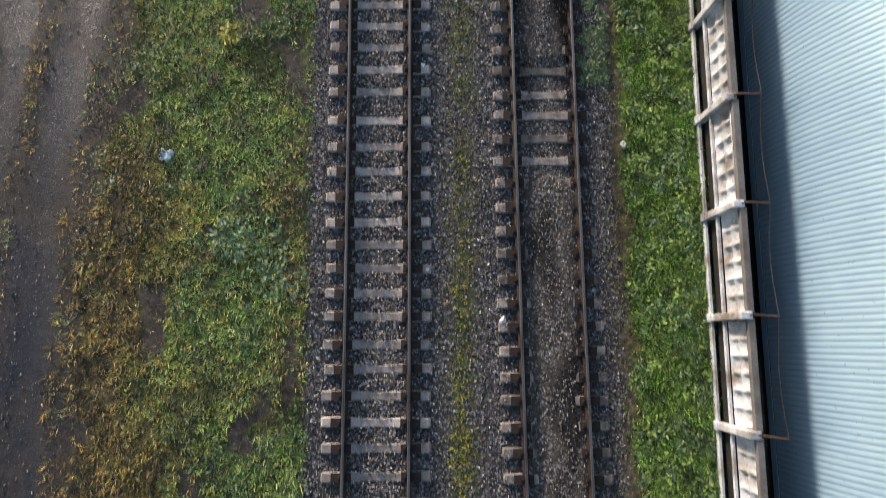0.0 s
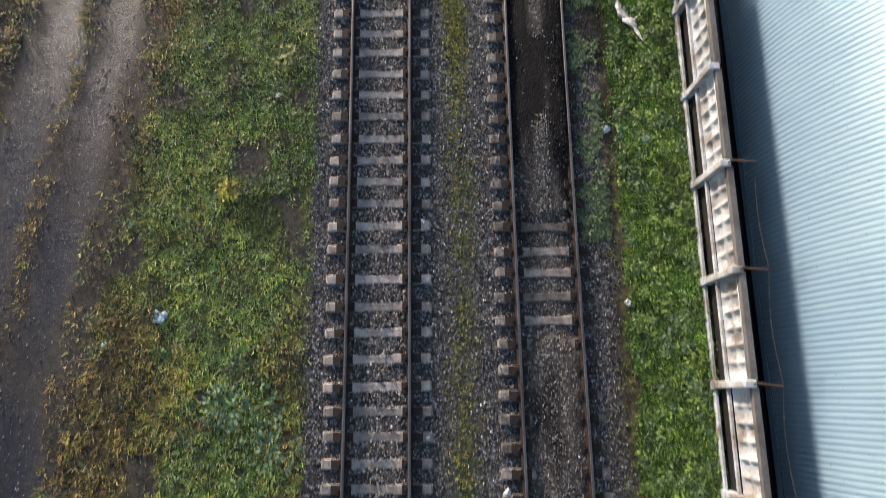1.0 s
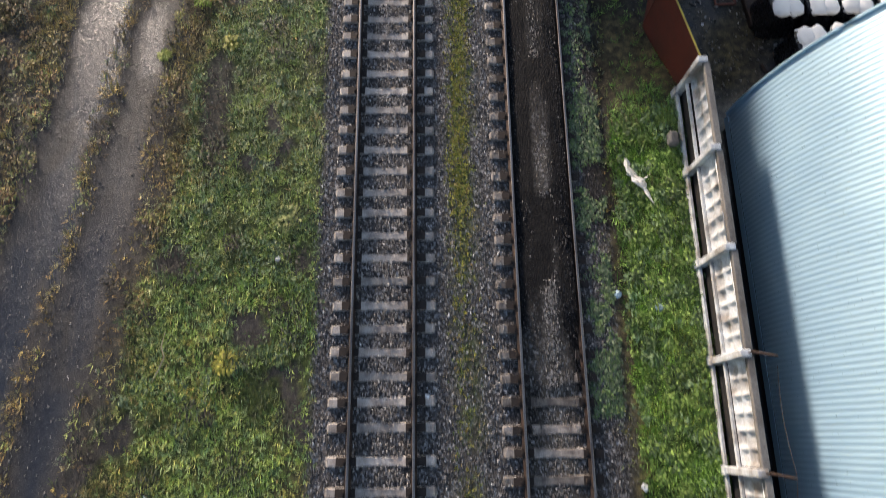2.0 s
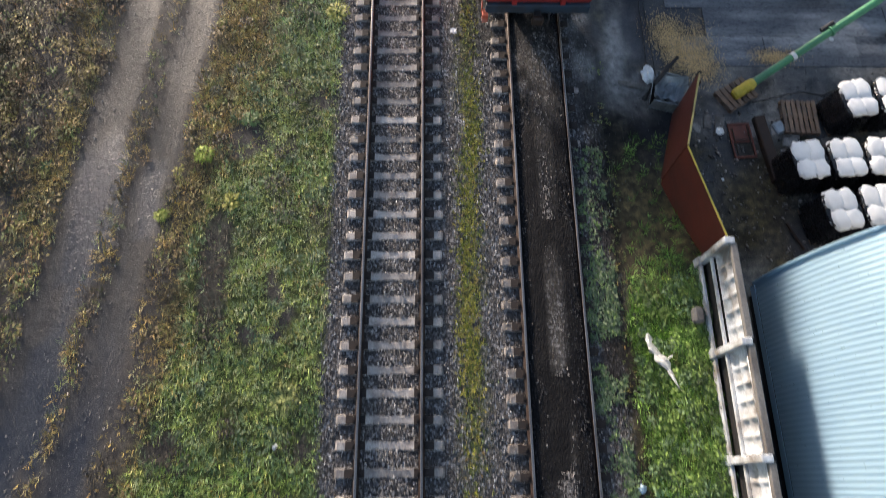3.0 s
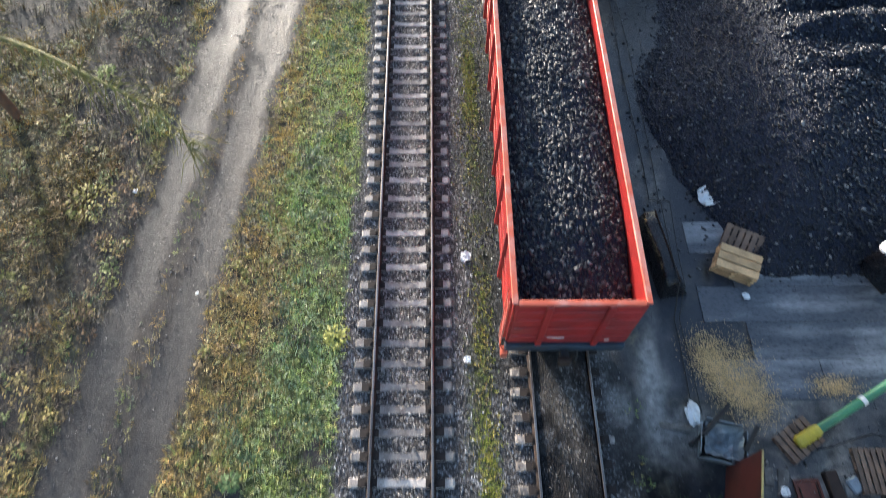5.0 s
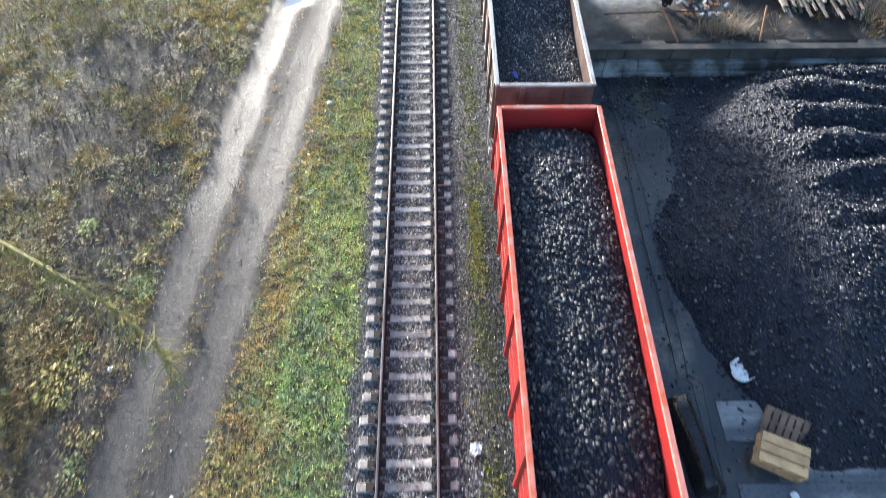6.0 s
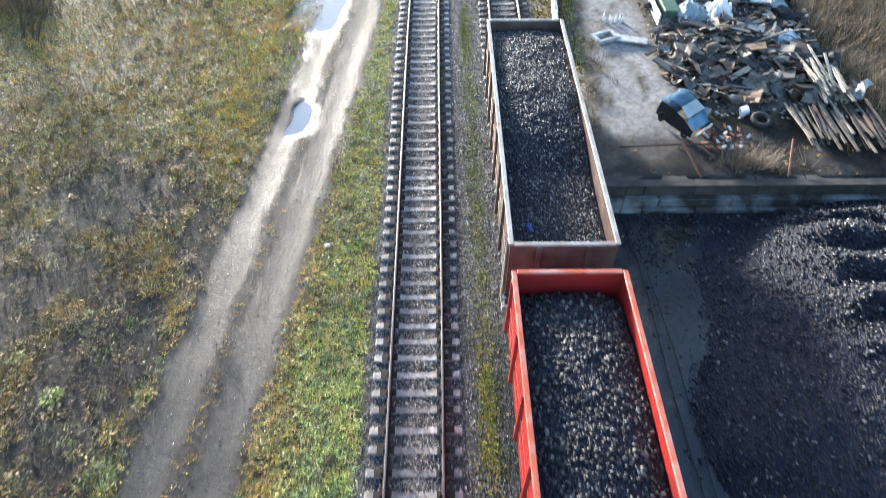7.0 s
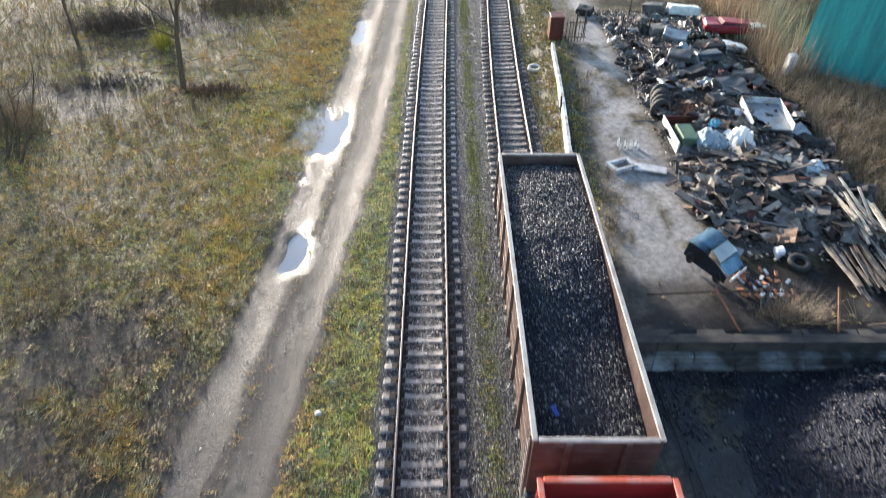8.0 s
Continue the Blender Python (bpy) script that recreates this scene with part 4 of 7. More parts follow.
    w = np.maximum(mossy * 0.9, 0.55 * smooth(y, 22, 30) * (x < 3.1) * smooth(fbm(x * 1.2, y * 0.6, 78), 0.38, 0.55)) + 0.5 * smooth(x, 5.7, 6.2) * (fbm(x * 1.1, y * 1.1, 73) > 0.48) * (y < 20) + smooth(x, 5.6, 6.3) * (y > 48) * 0.7
    keep = r.random(n) < w
    x, y = x[keep], y[keep]
    h = r.uniform(0.02, 0.06, len(x)) * np.where(x > 5.6, 1.6, 1.0)
    c = grass_colours(len(x), np.where(y > 45, 0.35, np.where(x > 5, 0.85, 0.6)), r)
    v, f, t = tufts(np.stack([x, y, ground_z(x, y)], 1), h, h + 0.02, 5, 0.010, c, 3)
    tagged(part("track_weeds", fast_mesh("track_weeds", v, f, {"tint": t}), LEAF), "low yellow-green weeds growing through the ballast", "weeds", kind="stuff")
    n = 2600
    y = r.uniform(4.5, 17, n)
    x = along(y, SIDE) + r.uniform(0.95, 1.75, n)
    keep = r.random(n) < smooth(fbm(x * 1.7, y * 1.1, 84), 0.36, 0.52) * (1 - 0.75 * smooth(y, 12, 14.5))
    x, y = x[keep], y[keep]
    c = np.array([[0.10, 0.15, 0.07], [0.16, 0.20, 0.11], [0.06, 0.10, 0.045], [0.13, 0.20, 0.06]])[r.integers(0, 4, len(x))]
    v, f, t = leafy(np.stack([x, y, ground_z(x, y) - 0.01], 1), r.uniform(0.04, 0.13, len(x)), c, 85, 6, 0.55)
    tagged(part("sleeper_weeds", fast_mesh("sleeper_weeds", v, f, {"tint": t}), LEAF), "grey-green weeds between the buried sleeper ends", "weeds", kind="stuff")
    n = 24000
    y = -12 + 98 * r.random(n)
    x = 2.12 + r.normal(0, 0.17, n) + 0.25 * (vnoise(0 * y, y * 0.22, 74) - 0.5) + along(y, MAIN)
    keep = r.random(n) < (0.4 + 0.6 * smooth(y, 5, 10)) * (1 - 0.8 * smooth(y, 17.5, 20.5) * (1 - smooth(y, 27, 32))) * (0.2 + 0.8 * smooth(fbm(x * 0.4, y * 0.35, 75) + 0.25 * np.exp(-(((y - 13) / 5) ** 2)), 0.42, 0.62))
    x, y = x[keep], y[keep]
    h = r.uniform(0.02, 0.075, len(x))
    c = np.array([[0.28, 0.28, 0.03], [0.18, 0.21, 0.025], [0.34, 0.30, 0.04], [0.08, 0.11, 0.02], [0.24, 0.18, 0.06]])[r.integers(0, 5, len(x))]
    v, f, t = tufts(np.stack([x, y, ground_z(x, y)], 1), h, h + 0.03, 6, 0.009, c, 5)
    tagged(part("moss_strip", fast_mesh("moss_strip", v, f, {"tint": t}), LEAF), "yellow-green mossy grass strip between the tracks", "grass", kind="stuff")
    # scrap yard margins
    n = 26000
    y, x = r.uniform(41.2, 88, n), r.uniform(5.6, 31, n)
    m = np.where(x < 9, smooth(x - 0.08 * (y - 42), 7.3, 6.3), smooth(x, 18.5, 21)) * smooth(fbm(x * 0.8, y * 0.8, 81), 0.3, 0.5)
    m = np.maximum(m, 0.3 * smooth(y, 44.0, 42.5) * smooth(fbm(x * 1.2, y * 1.2, 82), 0.5, 0.65))
    keep = r.random(n) < m
    x, y = x[keep], y[keep]
    xa, ya = r.uniform(5.75, 8.6, 9000), r.uniform(47, 78, 9000)
    wall_x = 6.62 + 0.063 * (ya - 50.6)
    ka = r.random(9000) < np.where(xa < wall_x, 0.85, 0.9 * smooth(xa - wall_x, 1.5, 0.5)) * smooth(fbm(xa * 1.1, ya * 0.7, 86), 0.3, 0.48)
    x, y = np.concatenate([x, xa[ka]]), np.concatenate([y, ya[ka]])
    h = np.where(x > 17, r.uniform(0.2, 0.6, len(x)), r.uniform(0.06, 0.2, len(x)))
    c = grass_colours(len(x), np.where(x > 9, 0.03, 0.25), r) * np.where(x > 17, 0.7, 1.5)[:, None]
    c = np.where((x > 17)[:, None], c * np.array([[1.0, 0.86, 0.85]]), c)
    v, f, t = tufts(np.stack([x, y, ground_z(x, y) - 0.02], 1), h, h * 0.7 + 0.05, 6, 0.016, c, 4)
    tagged(part("dry_grass", fast_mesh("dry_grass", v, f, {"tint": t}), LEAF), "dry yellow-brown grass round the scrap yard", "grass", kind="stuff")


build_grass()


def build_weeds():
    r = np.random.default_rng(31)
    n = 4200
    y = -11 + 95 * r.random(n)
    x = np.where(r.random(n) < 0.45, r.uniform(-8, -1.8, n), r.uniform(-26, -8, n))
    za, zb, bed, _ = zones(x, y)
    keep = (za[:, 0] < 0.35) & (bed < 0.3) & (fbm(x * 0.6, y * 0.6, 91) > 0.42)
    x, y, g = x[keep], y[keep], zb[keep, 0]
    tone = np.array([[0.05, 0.10, 0.03], [0.09, 0.14, 0.05], [0.20, 0.19, 0.04], [0.15, 0.10, 0.035], [0.08, 0.12, 0.06]])
    c = tone[np.where(r.random(len(x)) < g, r.choice([0, 1, 4], len(x)), r.choice([2, 3], len(x)))]
    v, f, t = leafy(np.stack([x, y, ground_z(x, y)], 1), r.uniform(0.12, 0.34, len(x)), c, 1)
    tagged(part("broadleaf_weeds", fast_mesh("broadleaf_weeds", v, f, {"tint": t}), LEAF), "patches of broad-leaved green and yellow weeds", "weeds", kind="stuff")
    n = 800
    x, y = r.uniform(6.45, 8.2, n), r.uniform(-11, 13.0, n)
    v, f, t = leafy(np.stack([x, y, ground_z(x, y) + 0.02], 1), r.uniform(0.12, 0.3, n), np.array([[0.10, 0.17, 0.03], [0.17, 0.26, 0.055], [0.13, 0.20, 0.09], [0.05, 0.09, 0.025]])[r.integers(0, 4, n)] * r.uniform(0.6, 1.5, (n, 1)), 2, 40)
    tagged(part("nettles", fast_mesh("nettles", v, f, {"tint": t}), LEAF), "dense green nettles beside the fence", "weeds", kind="stuff")
    n = 2600
    y = -10 + 70 * r.random(n) ** 1.1
    x = along(y, ROAD) - 2.6 - r.random(n) ** 1.3 * (8 + 0.35 * np.clip(y, 0, 60))
    keep = fbm(x * 0.5, y * 0.5, 92) > 0.38
    x, y = x[keep], y[keep]
    tone = np.array([[0.20, 0.14, 0.04], [0.13, 0.09, 0.035], [0.26, 0.20, 0.06], [0.09, 0.085, 0.03], [0.16, 0.085, 0.03], [0.12, 0.14, 0.04]])
    v, f, t = leafy(np.stack([x, y, ground_z(x, y)], 1), r.uniform(0.18, 0.45, len(x)), tone[r.integers(0, 6, len(x))] * r.uniform(0.7, 1.4, (len(x), 1)), 3, 30)
    tagged(part("autumn_shrubs", fast_mesh("autumn_shrubs", v, f, {"tint": t}), LEAF), "low brown and ochre autumn shrubs beside the dirt road", "shrubs", kind="stuff")
    # near-black weed clumps whose colour gives the shaded holes of the meadow
    n = 230
    y = -10 + 62 * r.random(n)
    x = np.where(r.random(n) < 0.6, r.uniform(-7.2, -2.0, n), r.uniform(-16, -7, n))
    x[:5], y[:5] = (-5.75, -3.3, -3.9, -2.3, -5.9), (2.7, 1.2, -5.4, 4.6, 9.2)
    keep = zones(x, y)[0][:, 0] < 0.45
    x, y = x[keep], y[keep]
    tone = np.array([[0.016, 0.018, 0.008], [0.030, 0.022, 0.012], [0.020, 0.032, 0.012]])[r.integers(0, 3, len(x))]
    v, f, t = leafy(np.stack([x, y, ground_z(x, y) + 0.05], 1), r.uniform(0.18, 0.5, len(x)), tone * 0.7, 6, 110, 0.45)
    tagged(part("shade_hole_weeds", fast_mesh("shade_hole_weeds", v, f, {"tint": t}), LEAF), "dark weed clumps standing for shaded holes in the meadow", "weeds", kind="stuff")
    # single plants that stand out, yellow or bright green
    for px, py, size, c in [(-3.99, 5.94, 0.32, (0.38, 0.34, 0.05)), (-5.54, 16.8, 0.28, (0.26, 0.32, 0.04)), (-1.9, 21.9, 0.38, (0.30, 0.30, 0.06)), (-10.9, 32.1, 0.35, (0.22, 0.26, 0.06)),
                            (-9.9, 26.5, 0.8, (0.26, 0.22, 0.04)), (-4.6, 15.3, 0.26, (0.30, 0.28, 0.05)), (-4.3, 18.0, 0.26, (0.10, 0.16, 0.05)), (-2.6, 9.8, 0.4, (0.22, 0.24, 0.07)), (-6.5, 14.9, 0.2, (0.28, 0.30, 0.05)),
                            (-3.0, 0.2, 0.8, (0.10, 0.19, 0.09)), (-2.5, -0.6, 0.7, (0.10, 0.18, 0.10)), (-3.7, 0.4, 0.6, (0.11, 0.19, 0.11))]:
        v, f, t = leafy(np.array([[px, py, float(ground_z(px, py))]]), [size], np.array([c]), int(abs(px * 100)), 110, 0.8)
        tagged(part("weed_plant", fast_mesh("weed_plant", v, f, {"tint": t}), LEAF), "bushy autumn weed with pale leaves in the grass", "plant", "single weeds", kind="stuff")


build_weeds()

# ---- wagons ----
def gondola(y0, y1, x0, x1, paint, rim_paint, label, marks):
    """An open coal wagon between the ends y0 and y1, on the siding."""
    turn = math.degrees(math.atan2(x0 - x1, y1 - y0))
    ln, half, floor, top = y1 - y0, 1.535, 1.30, 3.66
    wagon = thing("coal_wagon", label, "wagon", "coal wagons on the siding", m=pose((x0 + x1) / 2, (y0 + y1) / 2, 0.18, 0, 0, turn))
    floor, top = floor - 0.18, top - 0.18
    h = ln / 2
    part("floor_plate", box(-half, half, -h, h, floor - 0.05, floor), BLACK, wagon)
    for s in (-1, 1):
        wall = part("side_wall", box(s * half - 0.03, s * half + 0.03, -h, h, floor, top - 0.08), paint, wagon)
        pitch = (ln - 0.5) / 7
        for k in range(8):
            y = -h + 0.25 + k * pitch
            bm = bmesh.new()
            a = s * (half + 0.032)
            pts = [(a, y - 0.11, floor - 0.12), (a, y + 0.11, floor - 0.12), (a, y + 0.11, top - 0.09), (a, y - 0.11, top - 0.09),
                   (a + s * 0.10, y - 0.05, floor - 0.12), (a + s * 0.10, y + 0.05, floor - 0.12), (a + s * 0.06, y + 0.05, top - 0.12), (a + s * 0.06, y - 0.05, top - 0.12)]
            v = [bm.verts.new(p) for p in pts]
            for q in ((0, 1, 2, 3), (7, 6, 5, 4), (0, 4, 5, 1), (1, 5, 6, 2), (2, 6, 7, 3), (3, 7, 4, 0)):
                bm.faces.new([v[i] for i in q])
            bmesh.ops.recalc_face_normals(bm, faces=bm.faces)
            part("stake", bm, paint, wall)
        for k in range(7):
            y = -h + 0.25 + (k + 0.5) * pitch
            for z in (floor + 0.55, floor + 1.15):
                part("rib", box(s * half + s * 0.032 - 0.02, s * half + s * 0.032 + 0.02, y - pitch / 2 + 0.13, y + pitch / 2 - 0.13, z - 0.05, z + 0.05, 0.012), paint, wall)
            hatch = part("hatch", box(s * (half - 0.25) - 0.25, s * (half - 0.25) + 0.25, y - 0.6, y + 0.6, floor - 0.20, floor - 0.16), BLACK, wagon)
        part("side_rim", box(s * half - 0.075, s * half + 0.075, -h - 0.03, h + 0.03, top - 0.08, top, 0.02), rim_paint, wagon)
    for s in (-1, 1):
        wall = part("end_wall", box(-half + 0.032, half - 0.032, s * h - 0.03, s * h + 0.03, floor, top - 0.08), paint, wagon)
        for z in (0.45, 0.95, 1.45, 1.9):
            part("rib", box(-half + 0.08, half - 0.08, s * (h + 0.045) - 0.015, s * (h + 0.045) + 0.015, floor + z - 0.03, floor + z + 0.03, 0.01), paint, wall)
        for x in (-0.72, 0.72):
            part("end_post", box(x - 0.08, x + 0.08, s * (h + 0.07) - 0.04, s * (h + 0.07) + 0.04, floor - 0.1, top - 0.09, 0.015), paint, wall)
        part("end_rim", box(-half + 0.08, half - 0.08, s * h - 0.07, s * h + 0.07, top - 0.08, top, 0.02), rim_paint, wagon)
        part("buffer_beam", box(-half - 0.02, half + 0.02, s * (h + 0.02) - 0.11, s * (h + 0.02) + 0.11, floor - 0.38, floor - 0.055, 0.02), BLUE_STEEL, wagon)
        coupler = part("coupler", box(-0.11, 0.11, min(s * h, s * (h + 0.36)), max(s * h, s * (h + 0.36)), floor - 0.44, floor - 0.24, 0.03), BLACK, wagon)
        part("coupler_head", box(-0.19, 0.17, min(s * (h + 0.34), s * (h + 0.52)), max(s * (h + 0.34), s * (h + 0.52)), floor - 0.5, floor - 0.18, 0.05), RUST, coupler)
        part("brake_hose", tube([(0.35, s * (h + 0.1), floor - 0.35), (0.38, s * (h + 0.22), floor - 0.5), (0.36, s * (h + 0.3), floor - 0.72)], 0.03, 6), BLACK, wagon)
        for k, q in enumerate(marks):
            if s < 0:
                part("mark", box(q[0], q[1], -h - 0.036, -h - 0.031, floor + q[2], floor + q[3]), WHITE, wall, "white painted mark")
    # ladder and step at the corner
    for s, e in ((-1, -1), (1, 1)):
        ladder = part("ladder", tube([(s * (half + 0.12), e * (h - 0.06), floor - 0.55), (s * (half + 0.12), e * (h - 0.06), top - 0.1)], 0.02, 6), rim_paint, wagon)
        part("ladder_rail", tube([(s * (half + 0.12), e * (h - 0.40), floor - 0.55), (s * (half + 0.12), e * (h - 0.40), top - 0.1)], 0.02, 6), rim_paint, ladder)
        for k in range(8):
            z = floor - 0.5 + k * 0.33
            part("rung", tube([(s * (half + 0.12), e * (h - 0.06), z), (s * (half + 0.12), e * (h - 0.40), z)], 0.014, 5), rim_paint, ladder)
        part("corner_step", box(s * (half + 0.02) - 0.09, s * (half + 0.02) + 0.09, e * (h + 0.08) - 0.12, e * (h + 0.08) + 0.12, floor - 0.72, floor - 0.40, 0.02), rim_paint, wagon)
    part("centre_sill", box(-0.25, 0.25, -h + 0.1, h - 0.1, floor - 0.36, floor - 0.055), BLACK, wagon)
    for yc in (-h + 2.0, h - 2.0):
        bogie = part("bogie", box(-0.35, 0.35, yc - 0.25, yc + 0.25, 0.42, floor - 0.37, 0.04), BLACK, wagon)
        for s in (-1, 1):
            bm = box(s * 1.02 - 0.08, s * 1.02 + 0.08, yc - 1.2, yc + 1.2, 0.42, 0.62, 0.04)
            box(s * 1.02 - 0.08, s * 1.02 + 0.08, yc - 0.5, yc + 0.5, 0.28, 0.43, 0.03, bm)
            part("side_frame", bm, BLACK, bogie)
        for dy in (-0.925, 0.925):
            part("axle", tube([(-1.05, yc + dy, 0.475), (1.05, yc + dy, 0.475)], 0.08, 8), BLACK, bogie)
            for s in (-1, 1):
                bm = tube([(s * 0.73, yc + dy, 0.475), (s * 0.745, yc + dy, 0.475), (s * 0.76, yc + dy, 0.475), (s * 0.87, yc + dy, 0.475)], [0.50, 0.505, 0.475, 0.472], 24)
                part("wheel", bm, RUST, bogie)
    return wagon


def coal_load(y0, y1, x0, x1, shape, seed, n=13000, big=0.05, lump=None, fall=0.24):
    """The heaped coal in a wagon: a skin of fines and lumps."""
    xs, ys = np.linspace(-1.49, 1.49, 24), np.linspace(y0 + 0.04, y1 - 0.04, 90)
    gx, gy = np.meshgrid(xs, ys)

    def level(x, y):
        u = (y - y0) / (y1 - y0)
        z = np.interp(u, *zip(*shape))
        return z - fall * np.abs(x / 1.49) ** 2.4 + 0.16 * (fbm(x * 1.3 + seed, y * 1.3, seed, 3) - 0.5) * (1 - 0.5 * np.abs(x / 1.49))

    x, y = gx.ravel(), gy.ravel()
    mid = lambda yy: x0 + (x1 - x0) * (yy - y0) / (y1 - y0)
    nx = len(xs)
    i = (np.arange(len(ys) - 1)[:, None] * nx + np.arange(nx - 1)[None]).ravel()
    load = part("coal_load", fast_mesh("coal_load", np.stack([x + mid(y), y, level(x, y)], 1), np.stack([i, i + 1, i + nx + 1, i + nx], 1)), COAL, smooth_faces=True)
    tagged(load, "black lump coal filling the open wagon", "coal", "coal loads", kind="stuff")
    r = np.random.default_rng(seed)
    x, y = r.uniform(-1.44, 1.44, n), r.uniform(y0 + 0.08, y1 - 0.08, n)
    size = 0.035 + big * r.random(n) ** 2
    v, f = chunks(np.stack([x + mid(y), y, level(x, y) + size * 0.12], 1), size, seed)
    part("lumps", fast_mesh("lumps", v, f), lump or COAL_LUMP, load)


W1, W2 = (21.20, 33.80), (34.84, 47.66)
DIGITS = [(-0.52 + k * 0.055, -0.52 + k * 0.055 + 0.038, 0.28, 0.36) for k in range(8)] + [(0.98, 1.02, 0.36, 0.44), (1.04, 1.08, 0.36, 0.44), (0.97, 1.09, 0.12, 0.2)]
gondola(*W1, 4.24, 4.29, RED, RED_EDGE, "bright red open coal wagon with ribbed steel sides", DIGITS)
gondola(*W2, 4.30, 4.36, BROWN, GREY_EDGE, "old brown open coal wagon with dusty grey rim", DIGITS[:5])
coal_load(*W1, 4.24, 4.29, [(0, 2.7), (0.06, 2.9), (0.2, 3.2), (0.6, 3.32), (0.85, 3.32), (0.93, 3.2), (0.97, 3.0), (1, 2.75)], 5, 7000, 0.11, lump=COAL_DULL, fall=0.3)
coal_load(*W2, 4.30, 4.36, [(0, 2.8), (0.2, 2.85), (0.31, 2.93), (0.43, 3.28), (0.62, 3.5), (0.9, 3.48), (0.96, 3.35), (1, 3.15)], 9, lump=COAL_DUSTY, fall=0.08)
part("plastic_scrap", box(-0.07, 0.07, -0.16, 0.16, 0, 0.05, 0.02, turn=pose(3.49, 36.16, 2.92, 8, -6, 20)), surface("blue_plastic", (0.03, 0.07, 0.35), (0.02, 0.05, 0.25), 5, 40, 0.35))
tagged(bpy.data.objects["plastic_scrap"], "small blue plastic scrap lying on coal", "plastic scrap")

# ---- fence of precast panels ----
POSTS = [-11.65, -9.17, -6.68, -4.20, -1.68, 0.78, 3.27, 5.78, 8.24, 10.76, 13.20]


def panel_mesh(length):
    """A waffle panel: rows of sunk cells in a frame, facing the tracks."""
    nu, nv = 64, 18
    u, v = np.meshgrid(np.linspace(0, 1, nu), np.linspace(0, 1, nv))
    cu, cv = (u * 6) % 1, (v * 2) % 1
    cell = np.clip(1.25 * np.sqrt(np.clip(np.sin(np.pi * cu), 0, 1) * np.clip(np.sin(np.pi * cv), 0, 1)), 0, 1) ** 1.5
    edge = np.minimum(np.minimum(u, 1 - u) / 0.02, np.minimum(v, 1 - v) / 0.06)
    x = 0.075 * cell * np.clip(edge, 0, 1)
    verts = np.stack([x, (u - 0.5) * length, 1.36 + v * 0.84], -1).reshape(-1, 3)
    i = (np.arange(nv - 1)[:, None] * nu + np.arange(nu - 1)[None]).ravel()
    front = np.stack([i, i + nu, i + nu + 1, i + 1], 1)
    k = len(verts)
    back = np.array([(0.13, -length / 2, 1.36), (0.13, length / 2, 1.36), (0.13, length / 2, 2.20), (0.13, -length / 2, 2.20)])
    c = [0, nu - 1, nv * nu - 1, (nv - 1) * nu]
    rest = np.array([(k, k + 1, k + 2, k + 3), (c[0], c[1], k + 1, k), (c[1], c[2], k + 2, k + 1), (c[2], c[3], k + 3, k + 2), (c[3], c[0], k, k + 3)])
    return fast_mesh("panel", np.concatenate([verts, back]), np.concatenate([front, rest]))


def build_fence():
    fence = thing("concrete_fence", "weathered precast concrete fence with waffle panels and wire arms", "fence", m=pose(FENCE_X, 0, 0))
    waffle = panel_mesh(2.30)
    waffle.materials.append(PRECAST)
    for k, y in enumerate(POSTS):
        bm = bmesh.new()
        box(-0.16, 0.10, y - 0.085, y + 0.085, 0.0, 2.36, 0.02, bm)
        box(-0.20, -0.10, y - 0.11, y + 0.11, 0.0, 0.86, 0.02, bm)
        part("post", bm, PRECAST, fence, m=pose(0, 0, 0, 0, 0, 0))
        if y > -5 and y < 8:
            arm = part("wire_arm", tube([(0.02, y, 2.30), (0.06, y + 0.01, 2.48), (0.47, y + 0.03 - 0.02 * k, 2.72)], [0.03, 0.03, 0.022], 6), RUST, fence, "rusty angled steel arm")
    for k, (a, b) in enumerate(zip(POSTS, POSTS[1:])):
        mid, ln = (a + b) / 2, b - a - 0.18
        lean = random.uniform(-0.8, 0.8)
        part("waffle_panel", waffle, None, fence, m=pose(random.uniform(-0.01, 0.01), mid, random.uniform(-0.015, 0.015), 0, lean, 0))
        part("lower_rail", box(-0.09, -0.01, a + 0.09, b - 0.09, 1.26, 1.345, 0.012), PRECAST, fence)
        part("base_beam", box(-0.15, -0.07, a + 0.115, b - 0.115, 0.35, 0.81, 0.012), PRECAST, fence)
        # Black plate added behind the gap: the slot's shade is its colour.
        part("gap_shade_plate", box(0.02, 0.08, a + 0.09, b - 0.09, 0.4, 1.36), BLACK, fence, "black plate standing for the shade in the fence's gap")
        part("top_beam", box(-0.02, 0.15, a + 0.06, b - 0.06, 2.215, 2.34, 0.02), DARK_PRECAST, fence)
    pts = []
    arms = [y for y in POSTS if -5 < y < 8]
    for a, b in zip(arms, arms[1:]):
        for u in np.linspace(0, 1, 8, endpoint=False):
            pts.append((0.46, a + (b - a) * u, 2.73 - 0.18 * math.sin(math.pi * u)))
    part("wire", tube(pts, 0.007, 4), RUST, fence, "sagging wire between the arms")
    part("timber_block", box(-0.52, -0.24, 11.55, 11.95, 0.62, 0.9, 0.06), DARK_PRECAST, fence, "grey rough block at the foot")


build_fence()


